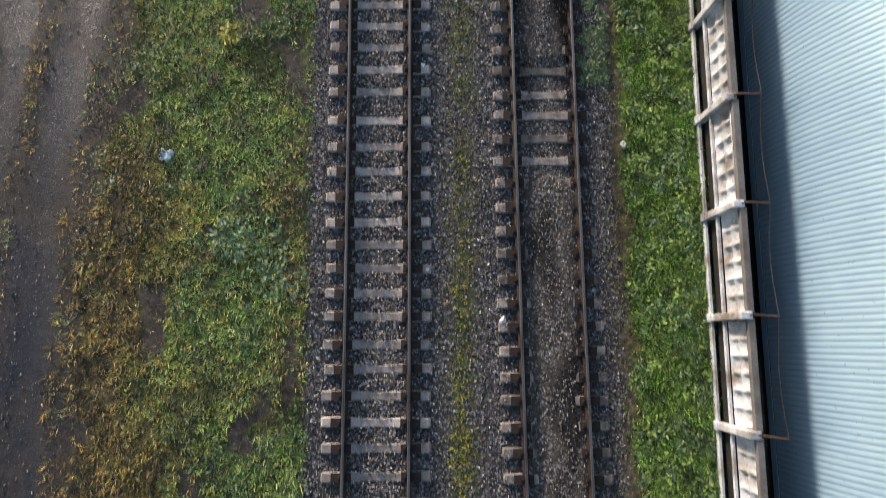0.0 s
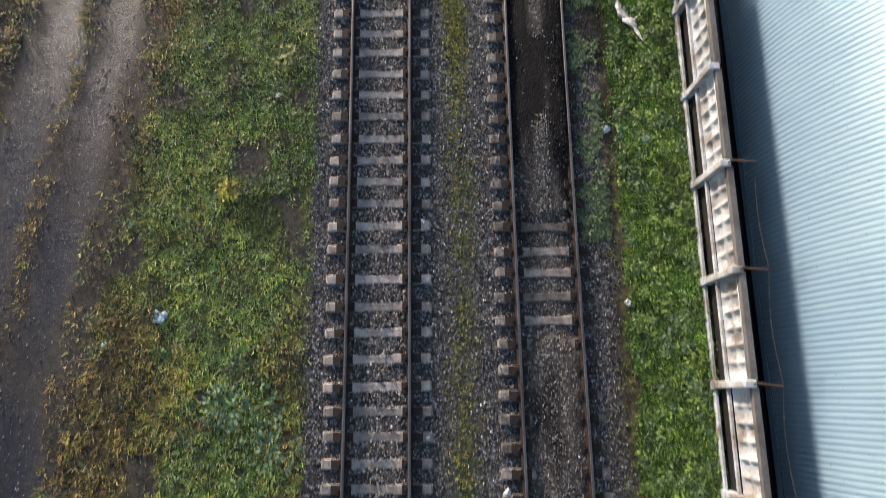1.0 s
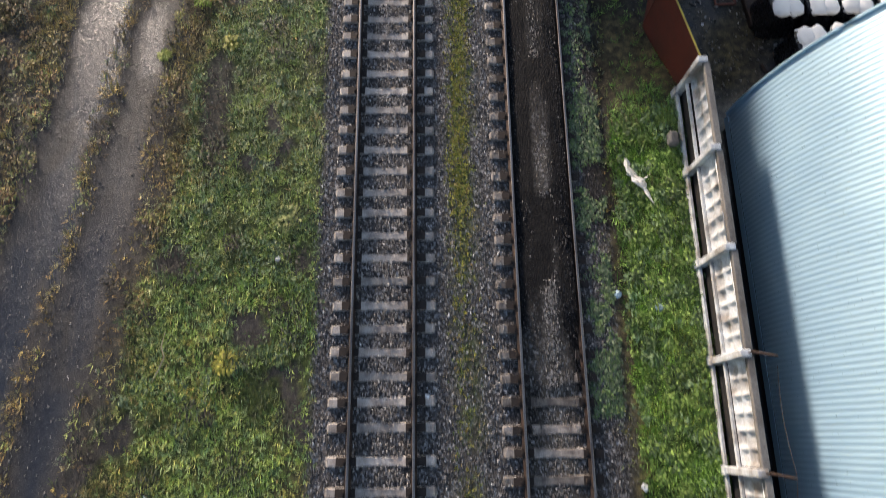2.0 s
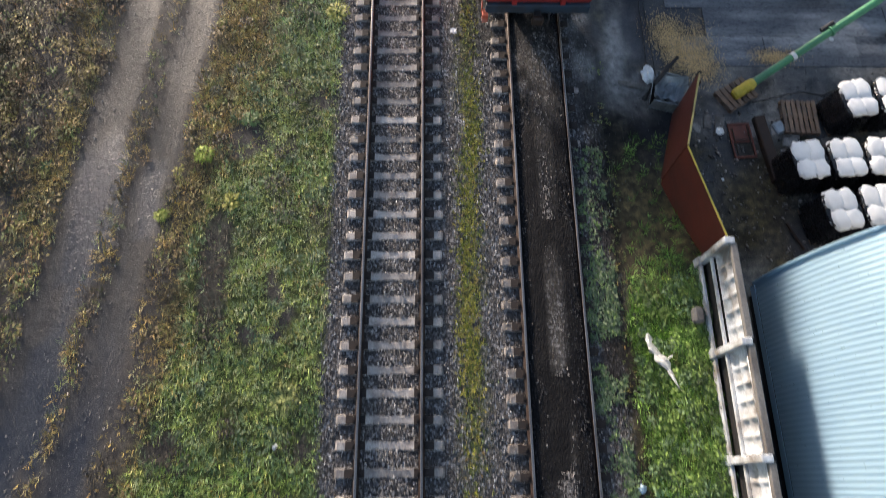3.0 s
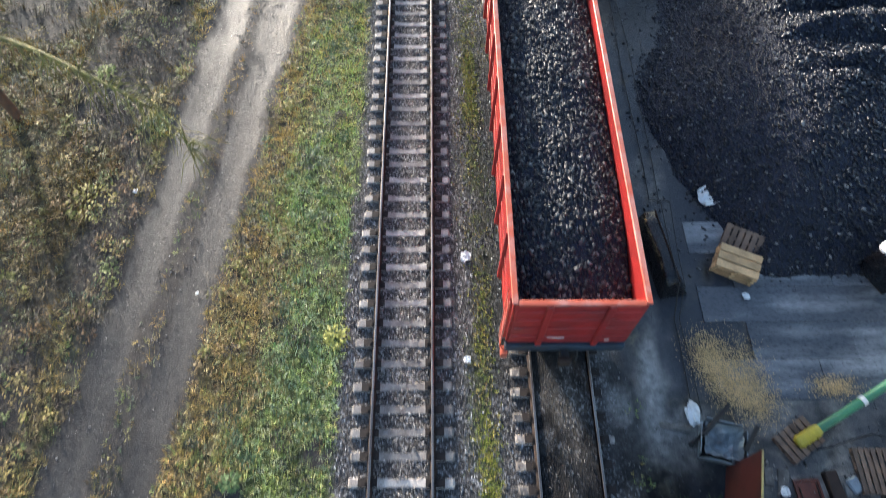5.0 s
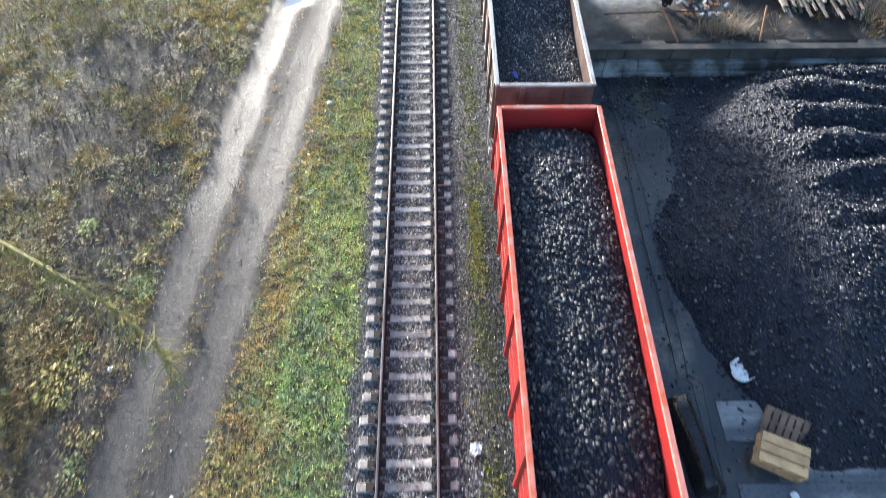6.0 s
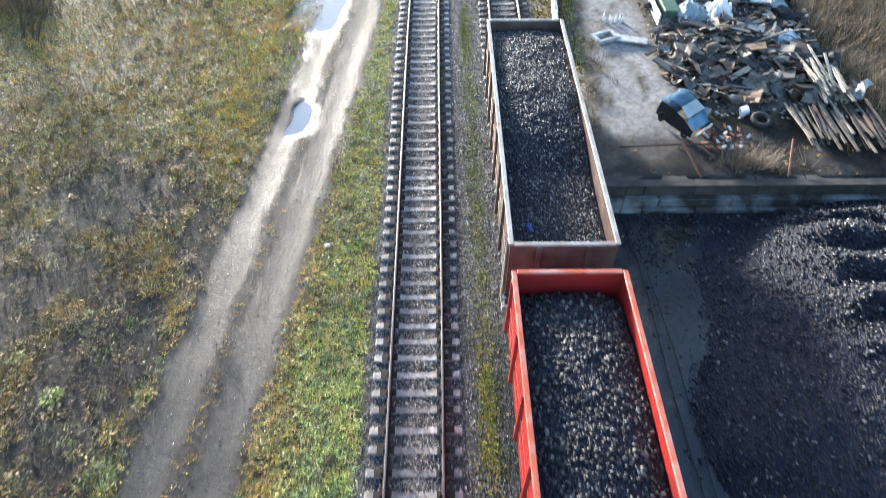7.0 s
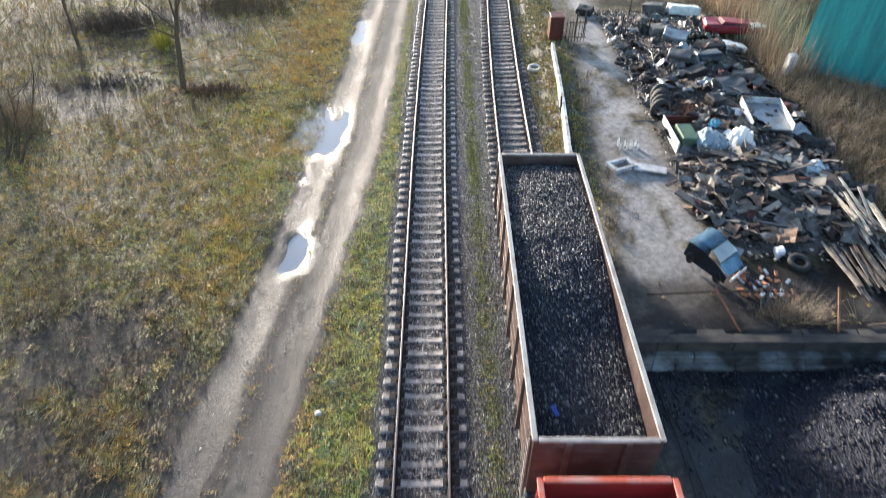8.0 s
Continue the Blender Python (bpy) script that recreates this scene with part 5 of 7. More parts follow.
# ---- arched hangar ----
def build_hangar():
    cx, cz, rad, y0, y1 = 18.75, 0.55, 9.1, -16.0, 12.75
    hangar = thing("arched_hangar", "long arched hangar clad in pale blue corrugated sheet", "hangar")
    a = np.linspace(math.radians(-1.4), math.radians(181.4), 60)
    y = (np.arange(y0, y1, 0.135)[:, None] + np.array([[0.0, 0.102, 0.114, 0.126]])).ravel()
    r = rad + np.tile([0.0, 0.0, -0.013, 0.0], len(y) // 4)
    v = np.stack([cx - r[:, None] * np.cos(a)[None], np.repeat(y[:, None], len(a), 1), cz + r[:, None] * np.sin(a)[None]], -1).reshape(-1, 3)
    k = len(a)
    i = (np.arange(len(y) - 1)[:, None] * k + np.arange(k - 1)[None]).ravel()
    part("roof_sheet", fast_mesh("roof_sheet", v, np.stack([i, i + 1, i + k + 1, i + k], 1)), ROOF, hangar)
    for s in (-1, 1):
        # Footing is black so that the space behind the fence reads as shade.
        part("footing", box(cx + s * (rad - 0.25) - 0.12, cx + s * (rad - 0.25) + 0.12, y0 + 0.2, y1 - 0.2, -0.6, cz - 0.1), BLACK, hangar, "footing coloured black for the shaded gap under the sheet")
    for s in (-1, 1):
        part("skirt_sheet", box(cx + s * rad - 0.008, cx + s * rad + 0.008, y0, y1 - 0.05, 0.06, cz - 0.25), ROOF, hangar)
    for yy, t in ((y0 + 0.3, 1), (y1 - 0.35, -1)):
        bm = bmesh.new()
        loop = [bm.verts.new((cx - (rad - 0.06) * math.cos(b), yy, cz + (rad - 0.06) * math.sin(b))) for b in a] + [bm.verts.new((cx + rad - 0.4, yy, -0.5)), bm.verts.new((cx - rad + 0.4, yy, -0.5))]
        bm.faces.new(loop)
        made = bmesh.ops.extrude_face_region(bm, geom=bm.faces[:])
        bmesh.ops.translate(bm, verts=[q for q in made["geom"] if isinstance(q, bmesh.types.BMVert)], vec=(0, 0.12, 0))
        part("end_wall", bm, GALV, hangar)
    bm = bmesh.new()
    pts = [(cx - (rad + 0.03) * math.cos(b), y1 - 0.02, cz + (rad + 0.03) * math.sin(b)) for b in a]
    part("edge_trim", tube(pts, 0.05, 6), ROOF, hangar)


build_hangar()


# ---- rust-red plates that close the fence ----
def build_plates():
    for (xa, ya), (xb, yb), ta, tb, name in [((8.32, 13.36), (7.70, 15.93), 1.98, 1.97, ""), ((7.72, 15.99), (8.42, 18.30), 1.95, 1.78, "")]:
        screen = thing("steel_screen", "rust-red steel plate screen with a yellow top edge", "screen", "steel screens at the yard entrance")
        bm = bmesh.new()
        d = Vector((yb - ya, xa - xb, 0)).normalized() * 0.03
        low = -0.15
        quad = [(xa, ya, low), (xb, yb, low - 0.15), (xb, yb, tb), (xa, ya, ta)]
        f = [bm.verts.new(Vector(p) - d) for p in quad]
        g = [bm.verts.new(Vector(p) + d) for p in quad]
        bm.faces.new(f), bm.faces.new(g[::-1])
        for i in range(4):
            bm.faces.new((f[(i + 1) % 4], f[i], g[i], g[(i + 1) % 4]))
        bmesh.ops.recalc_face_normals(bm, faces=bm.faces)
        part("plate", bm, RUST_PLATE, screen)
        part("top_edge", tube([(xa, ya, ta + 0.015), (xb, yb, tb + 0.015)], 0.028, 6), surface("dull_yellow_edge", (0.44, 0.33, 0.05), (0.30, 0.22, 0.05), 3, 30, 0.6) if ya < 15 else surface("faded_yellow_edge", (0.42, 0.33, 0.12), (0.25, 0.18, 0.08), 3, 30, 0.7), screen, "yellow painted top edge")
        for u in (0.08, 0.5, 0.92):
            x, y = xa + (xb - xa) * u, ya + (yb - ya) * u
            part("stay", box(x + 0.04, x + 0.12, y - 0.04, y + 0.04, -0.4, 1.7, 0.01), RUST, screen)


build_plates()

# ---- coal heap ----
HEAP_LEFT = [(23.6, 10.9), (24.2, 10.4), (26, 9.5), (27.4, 8.9), (29, 8.35), (31, 7.95), (33.6, 8.3), (37, 9.1), (38.6, 9.7), (39.6, 11.0), (40.4, 13.2), (41.6, 15.4)]


def heap_level(x, y):
    wob = 0.5 * (fbm(x * 0.7, y * 0.7, 101) - 0.5)
    d = np.minimum((x - along(y, HEAP_LEFT) + wob) * 0.92, (y - 23.7 + wob) * 0.9)
    d = np.minimum(d, (41.9 - y + 0.25 * np.clip(x - 14, 0, 3)) * 1.1)
    z = 2.15 * (1 - np.exp(-np.clip(d, -0.4, 30) * 0.26)) * np.where(d > 0, 1, 0.8)
    late = smooth(y, 29.5, 34)
    z = z * (1 - late * (1 - smooth(d, -0.2, 5.0)))
    far = smooth(x, 12.4, 14.8) * smooth(y, 29.5, 32) * (1 - smooth(y, 38.8, 40.5))
    yy = y + 0.10 * (x - 14) - 1.3 * (fbm(x * 0.6, y * 0.6, 103) - 0.5) + 0.03 * (x - 15) ** 2
    ph = (yy - 31.0) / 1.52
    saw = (ph - np.floor(ph))
    wave = np.where(saw < 0.42, saw / 0.42, (1 - saw) / 0.58)
    z = z + 0.58 * far * (wave - 0.3) * smooth(vnoise(x * 0.5, y * 0.5, 104), 0.0, 0.35)
    return YARD_Z - 0.06 - 0.25 * smooth(y, 34, 40) + z + 0.10 * (fbm(x * 1.6, y * 1.6, 105) - 0.5) * smooth(d, -0.1, 0.5)


def build_heap():
    xs, ys = np.arange(7.2, 27, 0.16), np.arange(23.0, 42.2, 0.16)
    gx, gy = np.meshgrid(xs, ys)
    x, y = gx.ravel(), gy.ravel()
    nx = len(xs)
    i = (np.arange(len(ys) - 1)[:, None] * nx + np.arange(nx - 1)[None]).ravel()
    z = heap_level(x, y)
    f = np.stack([i, i + 1, i + nx + 1, i + nx], 1)
    low = z < ground_z(x, y) - 0.05
    f = f[~low[f].all(1)]
    heap = part("coal_heap", fast_mesh("coal_heap", np.stack([x, y, z], 1), f), COAL, smooth_faces=True)
    tagged(heap, "large heap of black lump coal in the yard", "coal heap", kind="stuff")
    r = np.random.default_rng(41)
    n = 24000
    x, y = r.uniform(7.6, 21, n), r.uniform(23.3, 42, n)
    z, g = heap_level(x, y), ground_z(x, y)
    keep = (z > g - 0.02) | ((z > g - 0.35) & (r.random(n) < 0.10))
    x, y, z = x[keep], y[keep], np.maximum(z, g)[keep]
    size = 0.04 + 0.09 * r.random(len(x)) ** 2.2 + 0.035 * smooth(x, 12.0, 14.5)
    v, f = chunks(np.stack([x, y, z + size * 0.15], 1), size, 42)
    part("lumps", fast_mesh("lumps", v, f), COAL_LUMP, heap)
    # stray lumps on the yard and siding
    n = 5000
    x, y = r.uniform(5.6, 16, n), r.uniform(14.5, 40, n)
    keep = (fbm(x * 0.9, y * 0.9, 106) > 0.5) & ((y < 20) | (r.random(n) < 0.3) | (x > 10))
    x, y = x[keep], y[keep]
    size = r.uniform(0.02, 0.07, len(x))
    v, f = stones(np.stack([x, y, ground_z(x, y) + size * 0.2], 1), size, 43)
    tagged(part("coal_crumbs", fast_mesh("coal_crumbs", v, f), COAL_LUMP), "scattered coal crumbs on the yard", "coal", kind="stuff")


build_heap()

# ---- yard: slabs, pallets, sacks, auger ----
def build_slabs():
    """Big worn concrete slabs of the yard, just proud of the dirt."""
    mat = surface("wet_dark_slab", (0.075, 0.078, 0.088), (0.25, 0.25, 0.255), 1.1, 26, 0.33, amount=0.57, speck=0.55, vary=0.3, bump=0.15, stretch=(0.35, 1.7, 1))
    paving = thing("pavement", "dark wet concrete slabs with coal dust in the joints", "pavement", kind="structure")
    r = random.Random(5)
    for i, x in enumerate(np.arange(8.7, 17.5, 3.0)):
        for j, y in enumerate(np.arange(20.1, 25.8, 1.15)):
            x0, y0 = x + (j % 2) * 1.2 + r.uniform(-0.03, 0.03), y
            part("slab", box(x0 + 0.004, x0 + 2.996, y0 + 0.003, y0 + 1.147, YARD_Z - 0.12, YARD_Z + 0.022 + r.uniform(-0.004, 0.005), 0.004), mat, paving, m=pose(0, 0, 0))


build_slabs()


def build_yard_strip():
    """Broken old concrete pieces at the yard's entrance."""
    strip = thing("old_paving", "broken pale concrete strip half sunk in the yard dirt", "paving", kind="structure")
    mat = surface("broken_pale_concrete", (0.21, 0.195, 0.18), (0.07, 0.062, 0.056), 2.2, 24, 0.75, amount=0.5, speck=0.6, vary=0.5)
    r = random.Random(31)
    for k in range(11):
        x, y = 9.15 + 0.33 * k + r.uniform(-0.05, 0.05), 18.05 - 0.03 * k + r.uniform(-0.12, 0.12)
        w, d = r.uniform(0.12, 0.17), r.uniform(0.12, 0.3)
        bm = box(-w, w, -d, d, -0.1, 0.0, 0.015)
        for v in bm.verts:
            v.co += Vector((0.06, 0.06, 0.0)) * noise.noise(v.co * 4 + Vector((k * 3.1, 0, 0)))
        part("piece", bm, mat, strip, m=pose(x, y, YARD_Z + 0.03 + 0.01 * r.random(), 0, 0, r.uniform(-15, 15)))
    for k in range(9):
        x, y = 11.7 + 0.3 * (k % 5) + r.uniform(-0.1, 0.1), 17.35 - 0.35 * (k // 5) + r.uniform(-0.1, 0.1)
        part("piece", box(-0.14, 0.14, -0.16, 0.16, -0.1, 0.0, 0.02), mat, strip, m=pose(x, y, YARD_Z + 0.03 + 0.01 * r.random(), 0, 0, r.uniform(-25, 25)))


build_yard_strip()


def pallet(name, label, x, y, z, turn, mat, ln=1.2, wd=1.0, boards=7, tilt=0.0):
    """A pallet: deck boards, stringers and bottom boards."""
    p = thing(name, label, "pallet", "pallets in the yard", m=pose(x, y, z, tilt, 0, turn))
    step = ln / boards
    for k in range(boards):
        a = -ln / 2 + k * step + 0.018
        part("deck_board", box(a, a + step - 0.045, -wd / 2, wd / 2, 0.122, 0.144, 0.004), mat, p)
    for k in (-1, 0, 1):
        part("stringer", box(-ln / 2 + 0.01, ln / 2 - 0.01, k * (wd / 2 - 0.06) - 0.045, k * (wd / 2 - 0.06) + 0.045, 0.024, 0.12, 0.004), mat, p)
        part("bottom_board", box(k * (ln / 2 - 0.06) - 0.05, k * (ln / 2 - 0.06) + 0.05, -wd / 2, wd / 2, 0.0, 0.022, 0.004), mat, p)
    return p


pallet("pallet", "brown wooden pallet under the auger's yellow end", 10.46, 19.0, YARD_Z + 0.02, 32, OLD_WOOD, 1.15, 0.8, 6)
pallet("pallet", "brown wooden pallet lying on the wet yard", 12.27, 18.18, YARD_Z + 0.02, -2, OLD_WOOD, 1.1, 1.15, 7)
for k in range(3):
    pallet("pallet", "pale new wooden pallet in a low stack", 9.97 + 0.02 * k, 24.22 - 0.01 * k, YARD_Z + 0.02 + 0.145 * k, -27 + 90 + k, WOOD, 0.9, 1.25, 3)
pallet("pallet", "dark weathered pallet leaning on the stack", 10.40, 25.05, YARD_Z + 0.1, -27, OLD_WOOD, 1.2, 0.8, 6, 25)


def sack_stack(x, y, turn, seed):
    """White sacks on a pallet under black wrap, open at the top."""
    r = random.Random(seed)
    st = thing("sack_stack", "black-wrapped pallet of bulging white sacks", "sack stack", "wrapped sack stacks in the yard", m=pose(x, y, YARD_Z, 0, 0, turn))
    # wrap: a pleated tube that narrows to the top
    n, rows = 48, 9
    v = []
    for j in range(rows):
        u = j / (rows - 1)
        for i in range(n):
            a = i / n * math.tau
            c, s = math.cos(a), math.sin(a)
            q = 1 / max(abs(c), abs(s)) ** 0.75
            rad = (0.52 - 0.05 * u) * q + 0.03 * math.sin(i * 2.6 + seed + 1.2 * u) + 0.012 * r.uniform(-1, 1) + 0.05 * (1 - u) ** 2
            v.append((rad * c, rad * s * 1.08, 0.10 + u * 1.06 + 0.02 * r.uniform(-1, 1)))
    f = [(j * n + i, j * n + (i + 1) % n, (j + 1) * n + (i + 1) % n, (j + 1) * n + i) for j in range(rows - 1) for i in range(n)]
    v.append((0, 0, 1.06))
    f3 = [((rows - 1) * n + i, (rows - 1) * n + (i + 1) % n, len(v) - 1) for i in range(n)]
    part("black_wrap", fast_mesh("black_wrap", np.array(v), [np.array(f), np.array(f3)]), WRAP, st, "shiny black plastic wrap")
    base = part("base", box(-0.5, 0.5, -0.55, 0.55, 0.0, 0.11, 0.02), OLD_WOOD, st)
    for sx, sy, sw, sl in ((-0.19, 0.27, 0.26, 0.33), (0.20, 0.24, 0.25, 0.36), (-0.18, -0.28, 0.26, 0.30), (0.19, -0.30, 0.26, 0.28)):
        bm = bmesh.new()
        bmesh.ops.create_icosphere(bm, subdivisions=3, radius=1.0)
        for q in bm.verts:
            c = q.co
            k = 1 + 0.2 * noise.noise(Vector((c.x * 2 + seed, c.y * 2 + sx * 9, c.z * 2))) + 0.13 * noise.noise(Vector((c.x * 6 + seed, c.y * 6 + sy * 9, c.z * 6)))
            c.x, c.y, c.z = sx + math.copysign(abs(c.x) ** 0.75, c.x) * sw * k, sy + math.copysign(abs(c.y) ** 0.75, c.y) * sl * k, 1.11 + math.copysign(abs(c.z) ** 0.8, c.z) * 0.12 * k
        part("sack", bm, SACK, st, "bulging white sack", smooth_faces=True)


for k, (x, y, t) in enumerate([(11.62, 16.2, 6), (12.68, 16.26, 4), (13.72, 16.3, -3), (14.8, 16.35, 2), (12.2, 14.68, 8), (13.25, 14.8, 3), (14.3, 14.85, 0), (13.45, 18.2, 10), (14.5, 18.3, 4), (15.55, 18.4, 2), (14.45, 23.95, 24), (15.6, 24.7, 12)]):
    sack_stack(x, y, t, k + 1)


def build_auger():
    """A green grain auger lying on a slant, its yellow inlet on a pallet."""
    a, d = Vector((10.42, 18.93, -0.05)), Vector((1.53, 0.86, 0.62)).normalized()
    auger = thing("screw_auger", "long green tubular auger with yellow inlet head", "auger")
    at = lambda s: a + d * s
    part("tube", tube([at(0.5), at(8.0)], 0.115, 16), GREEN, auger)
    head = part("inlet_head", tube([at(-0.15), at(-0.1), at(0.45), at(0.55)], [0.13, 0.17, 0.17, 0.13], 12), YELLOW, auger, "yellow inlet head")
    for k in range(4):
        s = -0.05 + 0.13 * k
        part("cage_ring", tube([at(s), at(s + 0.035)], 0.185, 12), YELLOW, head)
    part("collar", tube([at(1.82), at(1.93)], 0.135, 14), WHITE, auger, "white band")
    for s in (3.1, 5.2):
        part("flange", tube([at(s), at(s + 0.06)], 0.155, 14), GREEN, auger)
    motor = part("motor", tube([at(2.9) + Vector((-0.08, 0.16, 0.05)), at(3.3) + Vector((-0.08, 0.16, 0.05))], 0.07, 10), BLACK, auger)
    for s in (-0.5, 0.5):
        foot = at(6.3)
        part("leg", tube([foot, (foot.x + s * 0.5, foot.y - s * 0.9, YARD_Z)], 0.035, 8), GREEN, auger)
    part("wheel", ring(0.2, 0.06, 0.06, pose(at(6.3).x + 0.25, at(6.3).y - 0.45, YARD_Z + 0.26, 90, 0, 60)), RUBBER, auger)
    # power lead over the slabs
    pts = [(10.9, 18.75), (11.4, 18.85), (11.9, 19.0), (12.5, 19.15), (13.2, 19.0), (13.9, 19.4)]
    tagged(part("power_cable", tube([(x, y, YARD_Z + 0.05) for x, y in pts], 0.02, 6), BLACK), "black rubber power cable lying on the yard", "cable")


build_auger()


def build_bin():
    """An open sheet-metal crate with a dark frame and a white torn bag."""
    crate = thing("metal_crate", "open galvanised sheet crate with a dark charred frame", "crate", m=pose(8.25, 18.85, YARD_Z, 0, 0, -14))
    for name, x, y, wide, turn in (("side_sheet", 0, -0.38, 0.46, 0), ("side_sheet", 0, 0.38, 0.46, 180), ("side_sheet", -0.44, 0, 0.40, -90), ("side_sheet", 0.44, 0, 0.40, 90)):
        part(name, box(-wide, wide, -0.012, 0.012, 0.02, 0.66, 0.004), GALV, crate, m=pose(x, y, 0, 12, 0, turn))
    for k in range(9):
        part("rib", box(-0.012, 0.012, -0.012, 0.012, 0.03, 0.64, 0.003), GALV, crate, m=pose(-0.4 + 0.1 * k, -0.405, 0, 12, 0, 0))
    part("floor_sheet", box(-0.42, 0.42, -0.36, 0.36, 0.0, 0.03), BLACK, crate)
    bm = bmesh.new()
    bmesh.ops.create_grid(bm, x_segments=12, y_segments=10, size=0.5)
    for v in bm.verts:
        d = max(abs(v.co.x), abs(v.co.y)) * 2
        v.co = Vector((v.co.x * 0.95, v.co.y * 0.85, 0.22 + 0.42 * d * d + 0.16 * noise.noise(v.co * 5)))
    part("lining", bm, GALV, crate, "crumpled grey plastic lining", smooth_faces=False)
    part("bar", tube([(-0.62, -0.1, 0.0), (-0.5, 0.1, 0.6), (-0.05, 0.85, 1.05)], [0.09, 0.08, 0.06], 7), BLACK, crate, "charred dark bar")
    part("bar", tube([(0.5, -0.35, 0.0), (0.52, -0.1, 0.7), (0.62, 0.42, 1.15)], [0.07, 0.07, 0.06], 7), BLACK, crate, "charred dark bar")
    bm = bmesh.new()
    bmesh.ops.create_icosphere(bm, subdivisions=3, radius=0.27)
    for v in bm.verts:
        v.co = Vector((v.co.x * 0.7, v.co.y * 1.1, v.co.z * 0.35)) * (1 + 0.6 * noise.noise(v.co * 6.5))
    tagged(part("torn_bag", bm, WHITE, m=pose(7.8, 19.7, YARD_Z + 0.15)), "torn white plastic bag beside the crate", "bag")
    kerb = part("kerb_beam", box(-0.95, 0.95, -0.09, 0.09, -0.09, 0.03, 0.02), surface("dirty_kerb", (0.24, 0.22, 0.20), (0.09, 0.08, 0.07), 2.5, 25, 0.9, speck=0.6), m=pose(6.75, 19.42, -0.22, 0, 4, -6))
    tagged(kerb, "broken pale concrete kerb beam half buried in dirt", "kerb")


build_bin()


def build_black_box():
    """A tall dark wrapped crate beside the wagon."""
    b = thing("dark_crate", "black tarpaulin-covered crate standing beside the red wagon", "crate", m=pose(7.78, 24.55, YARD_Z, 0, 0, 8))
    bm = bmesh.new()
    v = [bm.verts.new(p) for p in [(-0.42, -1.35, 0), (0.42, -1.35, 0), (0.45, 1.35, 0), (-0.42, 1.35, 0), (-0.36, -1.25, 0.75), (-0.02, -1.2, 0.85), (0.02, 1.2, 0.85), (-0.34, 1.25, 0.72)]]
    for q in ((0, 1, 5, 4), (1, 2, 6, 5), (2, 3, 7, 6), (3, 0, 4, 7), (4, 5, 6, 7)):
        bm.faces.new([v[i] for i in q])
    bmesh.ops.subdivide_edges(bm, edges=bm.edges[:], cuts=5, use_grid_fill=True)
    for q in bm.verts:
        q.co += Vector((0.05, 0.05, 0.05)) * noise.noise(q.co * 3.1)
    part("tarpaulin", bm, WRAP, b, smooth_faces=True)
    part("ridge_bar", tube([(-0.04, -1.25, 0.87), (0.0, 1.22, 0.87)], 0.025, 6), RUST, b)
    part("strap", box(-0.45, 0.4, -0.03, 0.03, 0.0, 0.03, turn=pose(0, -0.5, 0.02)), BLACK, b)


build_black_box()


def build_cables():
    """Slack ropes and cables on the ground along the wagons."""
    for k, (off, w, seed) in enumerate([(0.0, 0.018, 1), (0.26, 0.014, 2)]):
        r = random.Random(seed)
        pts = []
        for y in np.arange(19.7, 40.4, 0.7):
            x = 7.82 + off * (1.1 - 0.4 * math.sin(y * 0.35)) + 0.03 * math.sin(y * 0.9 + seed) + 0.14 * max(0, 1 - abs(y - 37.8) / 3.0)
            pts.append((x, y, float(ground_z(x, y)) + 0.05 + (1.0 if 23.0 < y < 26.1 else 0) * (0.9 if abs(x - 7.8) < 0.7 else 0)))
        tagged(part("slack_cable", tube(pts, w, 5), BLACK), "thin dark cable lying slack along the wagons", "cable", "cables along the wagons")


build_cables()


def build_yard_clutter():
    r = random.Random(8)
    # sawdust spill
    n = 12000
    g = np.random.default_rng(9)
    way = g.random(n)
    x = np.interp(way, [0, 0.4, 0.8, 1], [8.55, 8.8, 9.75, 9.5]) + g.normal(0, 0.3, n)
    y = np.interp(way, [0, 0.4, 0.8, 1], [21.7, 20.7, 19.9, 21.6]) + g.normal(0, 0.32, n)
    x[: n // 8], y[: n // 8] = g.normal(11.9, 0.35, n // 8), g.normal(20.45, 0.16, n // 8)
    size = g.uniform(0.016, 0.042, n)
    v, f = stones(np.stack([x, y, np.full(n, YARD_Z + 0.042) + 0.01 * g.random(n)], 1), size, 3, 0.4)
    tagged(part("sawdust", fast_mesh("sawdust", v, f), SAWDUST), "tan sawdust and straw spilt on the wet slabs", "sawdust", kind="stuff")
    # white lump of plastic and small litter
    for x, y, s, lab in [(9.68, 26.72, 0.40, "crumpled white plastic sheet lying on the yard"), (10.1, 23.2, 0.14, "small white plastic scrap by the pallets"), (13.9, 21.1, 0.09, "grey plastic bottle on the yard"),
                         (9.75, 17.7, 0.15, "white crumpled cup heap on dirt"), (9.6, 16.1, 0.06, "white litter on dirt")]:
        bm = bmesh.new()
        bmesh.ops.create_grid(bm, x_segments=14, y_segments=12, size=s * 0.8)
        for v in bm.verts:
            far, reach = max(abs(v.co.x), abs(v.co.y)), v.co.length
            v.co *= (0.35 + 0.65 * far / reach) if reach > 0 else 1.0
            p = v.co * (1.1 / s) + Vector((x, y, 0))
            v.co += s * Vector((0.25 * noise.noise(p), 0.25 * noise.noise(p + Vector((5, 0, 0))), 0.3 + 0.5 * abs(noise.noise(p * 1.7)) + 0.2 * noise.noise(p * 4)))
        bmesh.ops.solidify(bm, geom=bm.faces[:], thickness=0.006)
        tagged(part("litter", bm, SACK, m=pose(x, y, YARD_Z + 0.05)), lab, "litter", "litter in the yard")
